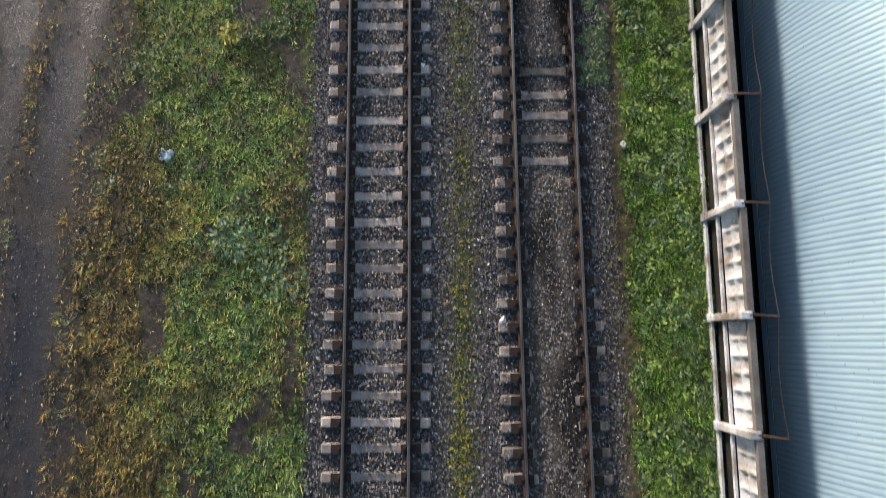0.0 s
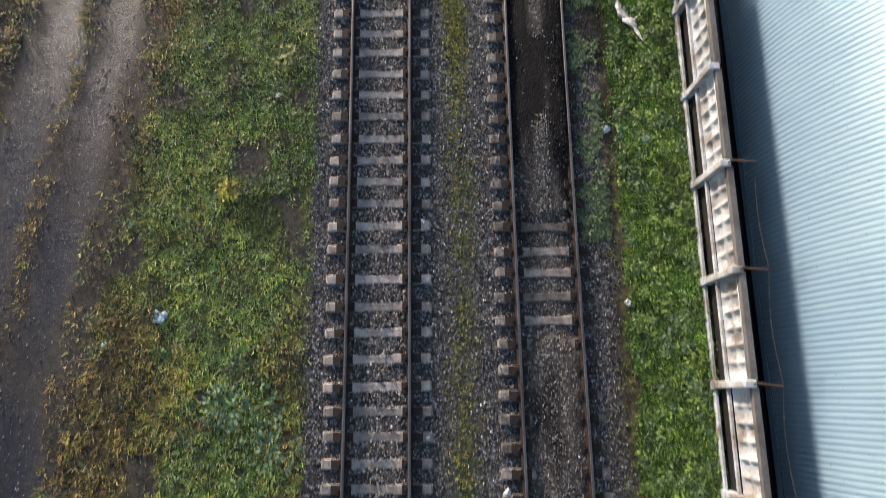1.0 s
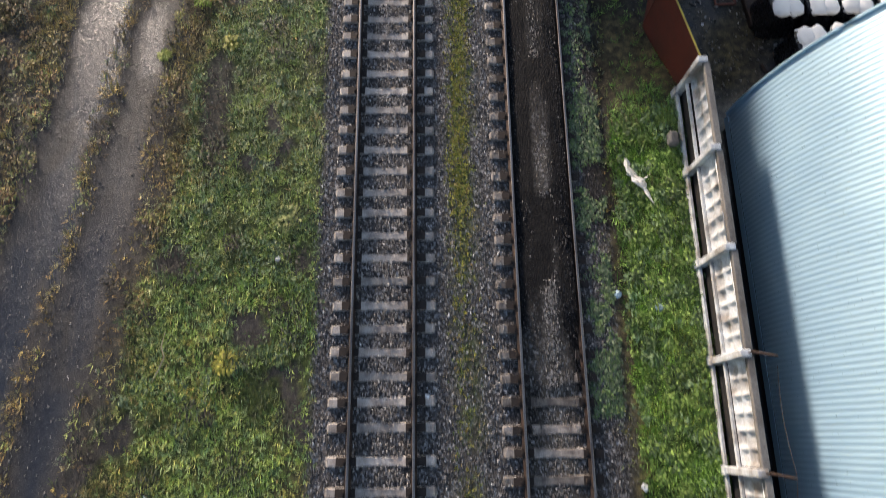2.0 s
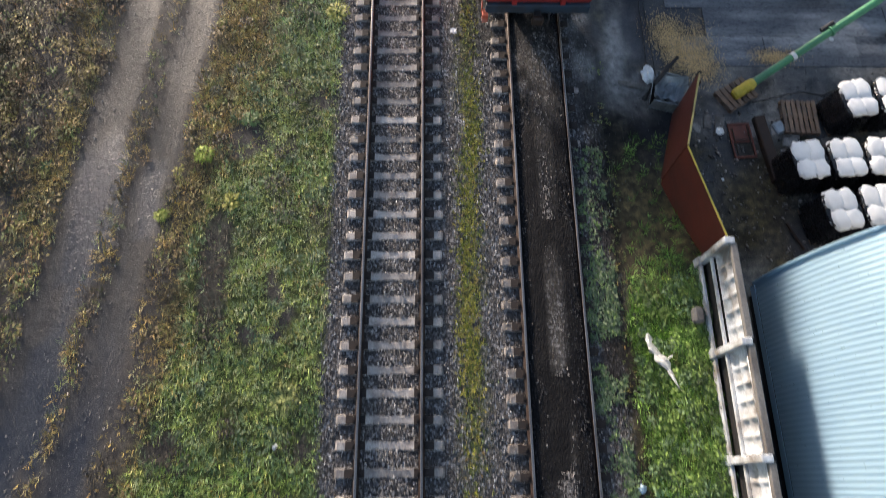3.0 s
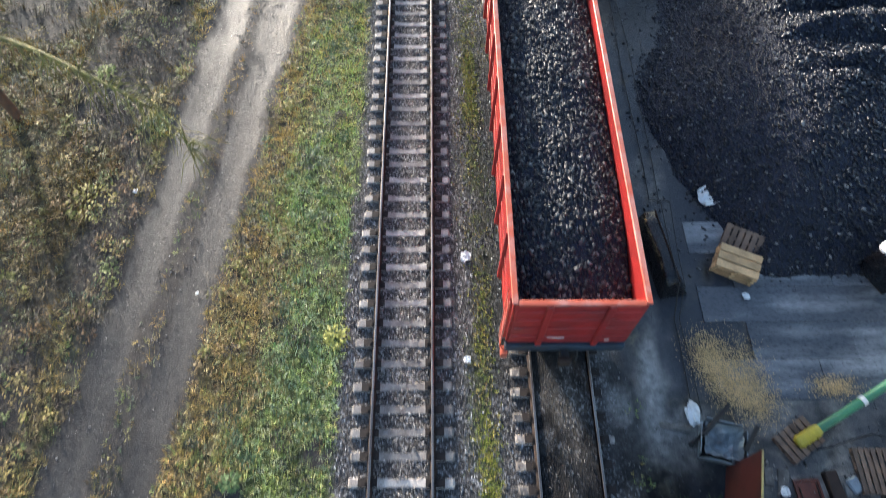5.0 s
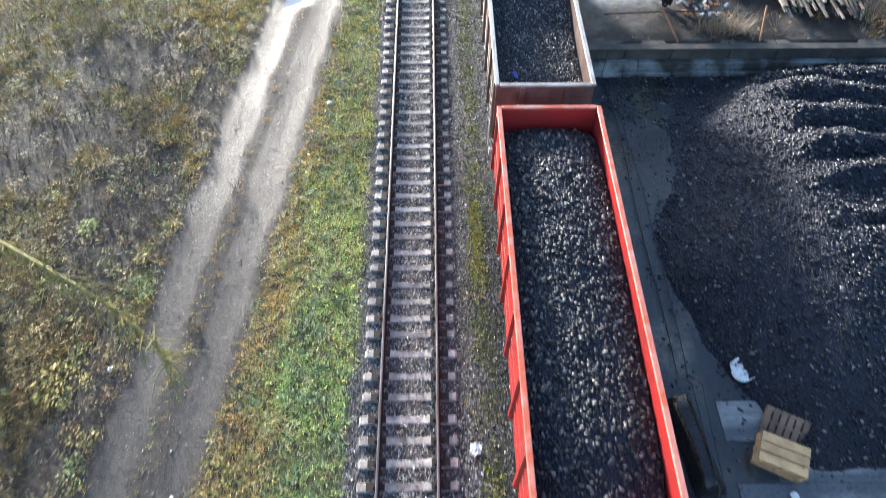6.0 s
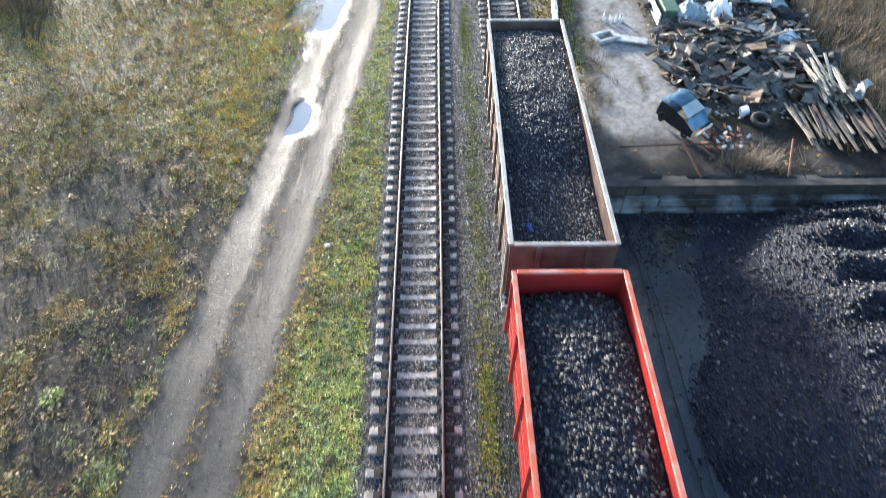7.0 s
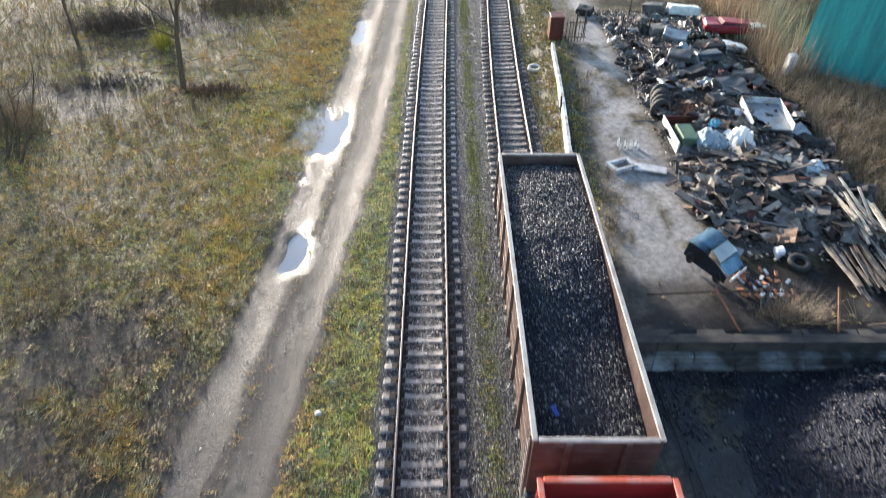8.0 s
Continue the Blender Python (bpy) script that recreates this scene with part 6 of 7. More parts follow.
    # scrap steel by the entrance
    for pts, w in [([(10.15, 17.8), (10.2, 16.9)], 0.02), ([(10.6, 17.9), (10.65, 17.2)], 0.02), ([(10.15, 17.4), (10.65, 17.45)], 0.02), ([(11.1, 18.2), (11.3, 16.2)], 0.03), ([(11.55, 13.9), (11.2, 14.7)], 0.04)]:
        tagged(part("scrap_bar", tube([(x, y, YARD_Z + 0.08) for x, y in pts], w, 6), RUST), "rusty steel bar lying in the yard dirt", "steel bar", "scrap bars")
    tagged(part("scrap_beam", box(-0.17, 0.17, -1.1, 1.1, 0, 0.22, 0.03), RUST, m=pose(11.1, 17.1, YARD_Z, 0, 0, 6)), "dark rusty steel beam lying in the yard", "beam")
    rusty = thing("rusty_frame", "rust-red steel frame with thin bars on the dirt", "steel frame", m=pose(10.4, 17.45, YARD_Z + 0.02, 0, 0, 3))
    frame_rust = surface("brick_red_rust", (0.15, 0.045, 0.03), (0.08, 0.03, 0.022), 3, 35, 0.8)
    for a in ((-0.34, 0.34, -0.62, -0.56), (-0.34, 0.34, -0.1, -0.04), (-0.34, 0.34, 0.5, 0.56), (-0.34, -0.28, -0.555, 0.495), (0.28, 0.34, -0.555, 0.495)):
        part("bar", box(*a, 0, 0.05, 0.008), frame_rust, rusty)
    part("plate", box(-0.27, 0.27, -0.03, 0.49, 0.012, 0.03), frame_rust, rusty)
    tagged(part("cement_clod", box(-0.16, 0.18, -0.2, 0.2, 0, 0.12, 0.04), GALV, m=pose(11.6, 17.85, YARD_Z, 0, 0, 25)), "grey lump of hardened cement beside the pallet", "lump")
    n = 420
    x, y = g.uniform(8.9, 12.2, n), g.uniform(13.6, 18.6, n)
    size = 0.04 + 0.12 * g.random(n) ** 3
    v, f = stones(np.stack([x, y, ground_z(x, y) + 0.02], 1), size, 6)
    tagged(part("rubble", fast_mesh("rubble", v, f), STONE_BROWN), "broken grey-brown rubble on the yard dirt", "rubble", kind="stuff")


build_yard_clutter()


# ---- litter along the tracks ----
def build_litter():
    r = random.Random(3)
    # torn white cloth strip on the grass bank
    bm = bmesh.new()

    def strip(pts):
        rows = []
        for x, y, w in pts:
            z = float(ground_z(x, y)) + 0.17 + r.uniform(-0.03, 0.04)
            rows.append([bm.verts.new((x - w * r.uniform(0.6, 1.2), y + r.uniform(-0.05, 0.05), z - 0.02)), bm.verts.new((x + r.uniform(-0.3, 0.3) * w, y, z + 0.03)), bm.verts.new((x + w * r.uniform(0.6, 1.2), y + r.uniform(-0.05, 0.05), z - 0.01))])
        for a, b in zip(rows, rows[1:]):
            for k in range(2):
                bm.faces.new((a[k], a[k + 1], b[k + 1], b[k]))

    strip([(6.66, 11.42, 0.04), (6.68, 11.28, 0.09), (6.66, 11.12, 0.06), (6.74, 10.98, 0.12), (6.80, 10.84, 0.10), (6.90, 10.70, 0.17), (6.95, 10.58, 0.13), (7.02, 10.44, 0.06), (7.07, 10.28, 0.05), (7.12, 10.1, 0.04), (7.2, 9.92, 0.02)])
    strip([(6.62, 10.96, 0.02), (6.68, 10.92, 0.04), (6.76, 10.86, 0.05)])
    strip([(6.98, 10.68, 0.06), (7.06, 10.74, 0.04), (7.14, 10.78, 0.02)])
    bmesh.ops.solidify(bm, geom=bm.faces[:], thickness=0.012)
    tagged(part("torn_cloth", bm, SACK), "torn white plastic strip lying in the grass", "litter")
    for x, y, s, mat, lab in [(6.38, 2.86, 0.085, WHITE, "white stone beside the siding ballast"), (-6.83, 1.92, 0.06, WHITE, "small white stone in the grass"), (3.15, -1.69, 0.09, WHITE, "white stone between the tracks"),
                              (7.1, 7.2, 0.10, PALE_BLUE, "crumpled pale blue plastic in the grass"), (6.17, 7.63, 0.09, PALE_BLUE, "small pale blue plastic scrap on ballast"), (1.80, 24.46, 0.11, SACK, "crumpled white paper beside the main track"),
                              (1.755, 21.2, 0.07, SACK, "white paper scrap beside the main track"), (-8.7, 26.9, 0.08, WHITE, "white scrap in the dry grass"), (-6.1, 23.3, 0.045, WHITE, "white pebble on the dirt road"), (-3.39, 38.2, 0.1, WHITE, "white scrap in the roadside grass"),
                              (-2.82, 8.67, 0.06, WHITE, "white pebble in the grass"), (1.135, 5.06, 0.06, WHITE, "white stone chip on the sleeper"), (-5.5, 2.6, 0.16, PALE_BLUE, "grey-blue plastic scrap in the grass"), (1.25, -0.4, 0.05, WHITE, "white stone chip in the ballast")]:
        bm = bmesh.new()
        if mat is SACK:
            bmesh.ops.create_grid(bm, x_segments=7, y_segments=6, size=s * 1.3)
            for v in bm.verts:
                p = v.co * (1.6 / s) + Vector((x, y, 0))
                v.co += s * Vector((0.7 * noise.noise(p), 0.7 * noise.noise(p + Vector((5, 0, 0))), 0.5 * noise.noise(p + Vector((0, 7, 0)))))
            bmesh.ops.solidify(bm, geom=bm.faces[:], thickness=0.004)
        else:
            bmesh.ops.create_icosphere(bm, subdivisions=2, radius=s)
        for v in bm.verts if mat is not SACK else ():
            v.co *= 1 + 0.95 * noise.noise(v.co * (1.9 / s) + Vector((x, y, 1)))
            v.co.z *= 0.4
        tagged(part("litter", bm, mat, m=pose(x, y, float(ground_z(x, y)) + 0.06)), lab, "litter", "litter along the tracks")
    tagged(part("dry_stick", tube([(-5.55, 6.75, 0.02), (-5.6, 6.35, 0.05), (-5.5, 6.1, 0.04), (-5.62, 5.75, 0.03), (-5.75, 5.5, 0.0)], [0.008, 0.016, 0.018, 0.016, 0.01], 5), surface("bleached_stick", (0.40, 0.32, 0.2), (0.3, 0.24, 0.15), 4, 40, 0.9)), "bleached crooked stick in the grass", "stick")


build_litter()

# ---- retaining wall of the scrap yard ----
def build_wall():
    wall = thing("retaining_wall", "stained concrete block retaining wall with pale courses", "wall", kind="structure")
    pale = surface("pale_limed_concrete", (0.30, 0.325, 0.33), (0.06, 0.055, 0.05), 0.9, 20, 0.85, amount=0.5, speck=0.5, vary=0.4)
    r = random.Random(2)
    for z0, z1, front, mat, ln in ((-0.85, -0.47, 40.36, pale, 2.4), (-0.45, -0.06, 40.52, pale, 3.0), (-0.04, 0.5, 40.72, surface("sooty_block", (0.055, 0.05, 0.045), (0.11, 0.095, 0.08), 1.3, 22, 0.9, speck=0.5), 2.2)):
        x = 7.0 - r.uniform(0, 1)
        while x < 21:
            w = ln * r.uniform(0.85, 1.1)
            part("block", box(x + 0.01, x + w - 0.01, front + r.uniform(-0.012, 0.012), 41.3, z0, z1, 0.025), mat, wall)
            x += w
    part("coping", box(6.9, 20.9, 40.62, 40.95, 0.505, 0.56, 0.02), surface("sooty_coping", (0.045, 0.04, 0.036), (0.09, 0.075, 0.06), 1.5, 25, 0.9, speck=0.5), wall)
    rail = thing("pipe_rail", "rusty pipe rail leaning along the wall", "rail")
    part("bar", tube([(8.0, 42.75, 0.75), (10.4, 42.85, 0.8), (14.2, 42.8, 0.85)], 0.035, 6), RUST, rail)
    for x, lean in ((10.9, -0.5), (14.3, 0.55)):
        part("stay", tube([(x, 41.15, 0.5), (x + lean, 42.75, 1.1)], 0.045, 6), surface("orange_rust", (0.19, 0.085, 0.045), (0.12, 0.05, 0.03), 3, 30, 0.85), rail)
    cable = [(7.75, 40.2, -0.5), (7.9, 40.6, 0.5), (8.3, 40.9, 0.62)]
    tagged(part("hanging_wire", tube(cable, 0.02, 5), BLACK), "dark wire hanging over the wall", "wire")


build_wall()


# ---- scrap yard ----
def at_scrap(x, y):
    return float(ground_z(x, y))


def build_car():
    """A wrecked blue car front lying on its sill: bonnet, screen, wing, bumper."""
    car = thing("car_wreck", "wrecked blue car shell with a pale windscreen", "car wreck", m=pose(10.95, 44.55, SCRAP_Z + 0.02, 7, 0, 38) @ Matrix.Diagonal((0.78, 0.56, 0.9, 1)))
    def shell(rows, name, mat, lab=""):
        v, f = [], []
        m = len(rows[0])
        for row in rows:
            v += row
        for i in range(len(rows) - 1):
            for k in range(m - 1):
                a = i * m + k
                f.append((a, a + 1, a + m + 1, a + m))
        bm = bmesh.new()
        vs = [bm.verts.new(p) for p in v]
        for q in f:
            bm.faces.new([vs[i] for i in q])
        bmesh.ops.solidify(bm, geom=bm.faces[:], thickness=0.02)
        return part(name, bm, mat, car, lab, smooth_faces=name in ("roof", "bonnet"))
    def arch(y, half, top, side):
        return [(-half, y, side), (-half * 0.97, y, (side + top) * 0.6), (-half * 0.8, y, top * 0.98), (-half * 0.3, y, top), (half * 0.3, y, top), (half * 0.8, y, top * 0.98), (half * 0.97, y, (side + top) * 0.6), (half, y, side)]
    shell([arch(0.15, 0.72, 1.28, 0.8), arch(0.8, 0.74, 1.34, 0.85), arch(1.4, 0.72, 1.28, 0.85), arch(1.75, 0.66, 1.05, 0.8)], "roof", CAR_BLUE)
    # The glass gets a whitish base in place of the sky it mirrors.
    shell([[(-0.62, 0.12, 1.24), (0.0, 0.10, 1.27), (0.62, 0.12, 1.24)], [(-0.72, -0.75, 1.02), (0.0, -0.8, 1.06), (0.72, -0.75, 1.02)]], "windscreen", surface("sky_pale_windscreen", (0.62, 0.70, 0.74), (0.5, 0.6, 0.66), 3, 40, 0.12), "windscreen with the sky's reflection in its pale colour")
    shell([[(-0.75, -0.78, 0.96), (0.0, -0.82, 1.0), (0.75, -0.78, 0.96)], [(-0.74, -1.1, 0.78), (0, -1.12, 0.84), (0.74, -1.1, 0.78)], [(-0.66, -1.6, 0.62), (0, -1.65, 0.68), (0.66, -1.6, 0.62)]], "bonnet", CAR_BLUE)
    for s in (-1, 1):
        # Sides take a darker blue than the roof: their shade is in the colour.
        shell([[(s * 0.76, -1.6, 0.25), (s * 0.78, -0.6, 0.2), (s * 0.8, 0.6, 0.2), (s * 0.78, 1.7, 0.25)], [(s * 0.76, -1.6, 0.6), (s * 0.79, -0.6, 0.9), (s * 0.78, 0.6, 1.04), (s * 0.72, 1.7, 0.96)]], "side_panel", BLUE_STEEL)
        part("wheel", ring(0.24, 0.07, 0.09, pose(s * 0.72, -1.05, 0.3, 0, 90, 0)), RUBBER, car)
        part("wheel", ring(0.24, 0.07, 0.09, pose(s * 0.72, 1.15, 0.3, 0, 90, 0)), RUBBER, car)
    part("bumper", box(-0.85, 0.75, -1.85, -1.72, 0.35, 0.5, 0.04, turn=pose(0, 0, 0, 0, 4, 6)), WHITE, car, "pale bent bumper")
    part("bent_door", box(-0.03, 0.03, -0.55, 0.55, 0, 0.6, 0.02, turn=pose(1.25, -0.3, 0.12, 0, 62, 20)), GALV, car)


build_car()


def tyre(x, y, z, tilt=0, turn=0, size=0.3, mat=None):
    tagged(part("tyre", ring(size, size * 0.32, size * 0.34, n=24), mat or RUBBER, m=pose(x, y, z, tilt, 0, turn), smooth_faces=True), "worn black car tyre in the scrap", "tyre", "tyres in the scrap yard")


# a row of upright lorry tyres, low piles of car tyres beside it
for k in range(5):
    tyre(12.0 + 0.09 * k + 0.03 * (k % 2), 56.3 + 0.42 * k, SCRAP_Z + 0.52 + 0.04 * (k % 3), 84 - 3 * (k % 3), 10 + 4 * k, 0.44)
for x, y, z, tl, tn in [(12.35, 60.2, 0.62, 6, 0), (12.3, 60.3, 0.84, 9, 40), (12.4, 60.15, 1.06, 10, 80), (12.62, 61.7, 0.62, 5, 0), (12.66, 61.6, 0.84, 12, 0), (11.95, 60.9, 0.62, 4, 0), (11.5, 63.2, 0.62, 5, 0), (14.35, 44.6, 0.66, 10, 0),
                        (16.0, 57.9, 0.9, 40, 30), (13.9, 59.8, 0.9, 20, 80), (14.2, 60.9, 1.1, 25, 50), (15.4, 61.2, 1.1, 60, 70), (15.0, 59.0, 1.15, 15, 0), (13.6, 62.6, 0.95, 70, 30), (15.9, 63.4, 1.1, 35, 10), (13.3, 57.6, 0.9, 30, 10)]:
    tyre(x, y, z, tl, tn, 0.33)
tyre(6.28, 63.4, 0.06, 6, 0, 0.33, surface("bleached_tyre", (0.5, 0.5, 0.48), (0.35, 0.35, 0.34), 3, 30, 0.8))


def scrap_height(x, y):
    """The scrap lies heaped: a low ridge through the middle of the yard."""
    a = np.exp(-(((x - 15.2) / 2.7) ** 2)) * smooth(y, 46, 49) * (1 - smooth(y, 66, 72))
    return SCRAP_Z + 0.55 * a * (0.5 + fbm(x * 0.7, y * 0.7, 121)) + 0.05


def build_scrap_mound():
    xs, ys = np.arange(11.2, 19.6, 0.25), np.arange(44.6, 73, 0.25)
    gx, gy = np.meshgrid(xs, ys)
    x, y = gx.ravel(), gy.ravel()
    edge = np.minimum(np.minimum(x - 11.2, 19.4 - x) / 1.4, np.minimum(y - 44.6, 72.5 - y) / 1.5)
    z = scrap_height(x, y) - 0.25 * smooth(edge, 0.6, 0.0) + 0.16 * (fbm(x * 1.9, y * 1.9, 122) - 0.5)
    nx = len(xs)
    i = (np.arange(len(ys) - 1)[:, None] * nx + np.arange(nx - 1)[None]).ravel()
    mound = part("scrap_mound", fast_mesh("scrap_mound", np.stack([x, y, z], 1), np.stack([i, i + 1, i + nx + 1, i + nx], 1)), surface("oily_scrap_dirt", (0.03, 0.027, 0.025), (0.10, 0.085, 0.07), 1.6, 25, 0.8, speck=0.6))
    tagged(mound, "dark oily mound of dirt and crushed scrap", "scrap mound", kind="stuff")
    g = np.random.default_rng(123)
    n = 10000
    x, y = g.uniform(11.3, 19.3, n), g.uniform(44.8, 72, n)
    size = 0.05 + 0.25 * g.random(n) ** 3
    mat = lumps("scrap_bits", (0.015, 0.014, 0.014), (0.45, 0.40, 0.36), 0.6, 0.0, 0.82, 0.22)
    v, f = stones(np.stack([x, y, scrap_height(x, y) + 0.04], 1), size, 124, 0.5)
    part("scrap_bits", fast_mesh("scrap_bits", v, f), mat, mound)


build_scrap_mound()


def build_boards():
    r = random.Random(77)
    mats = [GREY_WOOD, surface("charred_board", (0.05, 0.043, 0.038), (0.10, 0.085, 0.07), 3, 40, 0.85, vary=0.6), OLD_WOOD, DARK_PRECAST, BLACK, surface("bleached_board", (0.42, 0.37, 0.30), (0.28, 0.24, 0.19), 3, 40, 0.85, vary=0.5)]
    # loose boards and sheets over the near part of the scrap
    for k in range(190):
        x, y = r.uniform(11.3, 18.4), 46.6 + 5.2 * r.random() ** 0.7
        ln, wd, th = r.uniform(0.4, 2.3), r.choice([r.uniform(0.06, 0.2), r.uniform(0.08, 0.25), r.uniform(0.25, 0.6)]), r.uniform(0.02, 0.07)
        z = float(scrap_height(x, y)) + r.uniform(0.02, 0.22)
        m = r.choice(mats)
        tagged(part("board", box(-ln / 2, ln / 2, -wd / 2, wd / 2, -th / 2, th / 2, 0.006), m, m=pose(x, y, z, r.uniform(-24, 24), r.uniform(-20, 20), r.choice([r.uniform(-35, 35), r.uniform(0, 180)]))),
               "weathered scrap board thrown on the pile", "board", "scrap boards")
    # long planks stacked beside the wall
    for k in range(38):
        x, y = 15.7 + 0.1 * k + r.uniform(-0.15, 0.15), 44.1 + r.uniform(-0.7, 0.7)
        tagged(part("plank", box(-0.055, 0.055, -r.uniform(0.8, 1.5), r.uniform(0.8, 1.5), -0.03, 0.03, 0.006), r.choice([GREY_WOOD, GREY_WOOD, mats[1], OLD_WOOD]), m=pose(x, y, SCRAP_Z + 0.16 + 0.22 * r.random(), r.uniform(-6, 4), r.uniform(-12, 12), -4 + r.uniform(-5, 5))),
               "long weathered plank in a loose stack", "plank", "planks by the wall")
    for k in range(16):
        x, y = 17.9 + r.uniform(-0.6, 0.6), 47.3 + r.uniform(-1.1, 1.1)
        tagged(part("plank", box(-0.06, 0.06, -1.3, 1.3, -0.025, 0.025, 0.006), mats[5], m=pose(x, y, SCRAP_Z + 0.3 + 0.03 * k, r.uniform(-7, 7), r.uniform(-6, 6), -3 + r.uniform(-11, 11))), "pale split plank on the scrap", "plank", "planks by the wall")
    # crumpled sheets and torn panels over the whole pile
    tones = [BLACK, GREY_STEEL, GREY_STEEL, GALV, DARK_PRECAST, RUST_PLATE, DARK_PRECAST, GREY_WOOD, GREY_WOOD, OLD_WOOD, RUST, mats[5], mats[1]]
    shapes = []
    for k in range(9):
        bm = bmesh.new()
        bmesh.ops.create_grid(bm, x_segments=5, y_segments=4, size=0.5)
        for v in bm.verts:
            v.co.y *= 0.45 + 0.06 * k
            v.co += Vector((0.10, 0.10, 0.28)) * noise.noise(v.co * 2.6 + Vector((k * 7.3, 0, 0)))
        bmesh.ops.solidify(bm, geom=bm.faces[:], thickness=0.02)
        me = bpy.data.meshes.new("scrap_sheet")
        bm.to_mesh(me)
        bm.free()
        shapes.append(me)
    for k in range(300):
        x, y = r.uniform(11.4, 19.2), 46.0 + 24 * r.random() ** 1.3
        sheet = shapes[k % 9].copy()
        tone = tones[k * 7 % len(tones)] if r.random() < 0.55 else r.choice([BLACK, GREY_STEEL, DARK_PRECAST, GREY_WOOD, OLD_WOOD])
        if y > 54.5 and r.random() < 0.85:
            tone = r.choice([BLACK, GREY_STEEL, GREY_STEEL, RUST, DARK_PRECAST, BLACK, GALV])
        sheet.materials.append(tone)
        size = r.uniform(0.4, 1.3)
        tagged(part("scrap_sheet", sheet, None, m=pose(x, y, float(scrap_height(x, y)) + r.uniform(0.03, 0.3), r.uniform(-35, 35), r.uniform(-30, 30), r.uniform(0, 360)) @ Matrix.Diagonal((size, size, size, 1))),
               "crumpled dark sheet-metal scrap on the pile", "scrap sheet", "scrap sheets")
    # crates, sheets, frames further back
    goods = [(16.3, 58.6, 1.9, 1.5, 0.3, GREY_STEEL, "dull grey car bonnet on the scrap"), (13.4, 59.3, 1.5, 1.2, 0.2, GALV, "flat grey sheet among the tyres"), (14.8, 56.6, 0.8, 0.8, 0.7, BLACK, "black steel drum block in the scrap"),
             (15.0, 60.4, 1.2, 0.9, 0.5, BLACK, "black engine block in scrap"), (14.5, 62.0, 1.3, 0.9, 0.6, GREY_STEEL, "dark machine casing in scrap"), (16.4, 62.6, 1.5, 1.0, 0.5, BLUE_STEEL, "dark steel tank in scrap"), (18.0, 60.8, 1.2, 1.0, 0.4, DARK_PRECAST, "grey appliance shell in scrap"),
             (17.4, 64.6, 1.4, 1.0, 0.5, BLACK, "dark car panel stack in scrap"), (15.2, 65.4, 1.5, 1.0, 0.5, GALV, "grey sheet metal crate in scrap"), (18.9, 65.2, 1.7, 0.9, 0.35, WHITE, "white dented car panel in scrap"), (14.6, 67.0, 1.3, 1.0, 0.5, DARK_PRECAST, "dark sheet stack in scrap"),
             (20.9, 61.6, 0.5, 0.5, 1.3, PRECAST, "pale broken concrete post"), (13.9, 45.3, 0.35, 0.35, 0.3, WHITE, "white canister on the scrap"), (10.7, 71.5, 1.1, 1.0, 0.5, BLACK, "dark bundle behind the fence"), (17.6, 71.4, 2.2, 0.9, 0.6, WHITE, "white sack heap in the scrap"), (15.6, 71.8, 1.4, 1.0, 0.6, GREY_STEEL, "grey steel casing in the scrap"),
             (18.8, 57.0, 0.7, 0.5, 0.4, RUST_PLATE, "rusty box in the scrap"), (18.4, 53.6, 0.8, 0.7, 0.4, BLACK, "black burnt crate in the scrap"), (17.9, 49.9, 1.0, 0.7, 0.3, OLD_WOOD, "brown rotten board heap on scrap"), (12.5, 50.2, 0.9, 0.6, 0.12, PRECAST, "pale board piece on the path's edge"), (13.6, 50.4, 1.3, 0.9, 0.2, GREY_STEEL, "blue-grey bent sheet on the scrap")]
    for x, y, a, b, h, m, lab in goods:
        bm = box(-a / 2, a / 2, -b / 2, b / 2, 0, h, 0.05)
        bmesh.ops.subdivide_edges(bm, edges=bm.edges[:], cuts=2, use_grid_fill=True)
        for v in bm.verts:
            v.co += Vector((1, 1, 0.7)) * (0.12 * noise.noise(v.co * 2.2 + Vector((x, y, 0))))
        tagged(part("scrap_piece", bm, m, m=pose(x, y, float(scrap_height(x, y)) - 0.05, r.uniform(-10, 10), r.uniform(-10, 10), r.uniform(-30, 30))), lab, "scrap piece", "large scrap pieces")
    # small angular parts: pipes and bars
    for k in range(70):
        x, y = r.uniform(11.6, 19), r.uniform(53, 70)
        ln = r.uniform(0.4, 1.5)
        a, t = r.uniform(0, math.tau), r.uniform(-0.4, 0.7)
        p = Vector((x, y, float(scrap_height(x, y)) + 0.12))
        q = p + ln * Vector((math.cos(a), math.sin(a), 0.35 * t))
        tagged(part("scrap_pipe", tube([p, (p + q) / 2 + Vector((0.05, 0.03, 0.05)), q], r.uniform(0.02, 0.06), 6), r.choice([RUST, BLACK, GALV, BLUE_STEEL])), "bent scrap pipe in the pile", "pipe", "scrap pipes")
    for k in range(40):
        x, y = r.uniform(11.5, 13.6), r.uniform(42.7, 44.4)
        tagged(part("brick", box(-0.125, 0.125, -0.06, 0.06, 0, 0.065, 0.01), r.choice([BRICK, BRICK, PRECAST]), m=pose(x, y, SCRAP_Z + 0.03 + r.uniform(0, 0.1), r.uniform(-20, 20), r.uniform(-20, 20), r.uniform(0, 180))), "broken brick in a rubble heap", "brick", "bricks in the rubble")
    # concrete sink and bench on the path
    sink = thing("concrete_ring", "pale concrete washer frame lying on the path", "concrete frame", m=pose(9.0, 51.6, SCRAP_Z, 0, 0, 24))
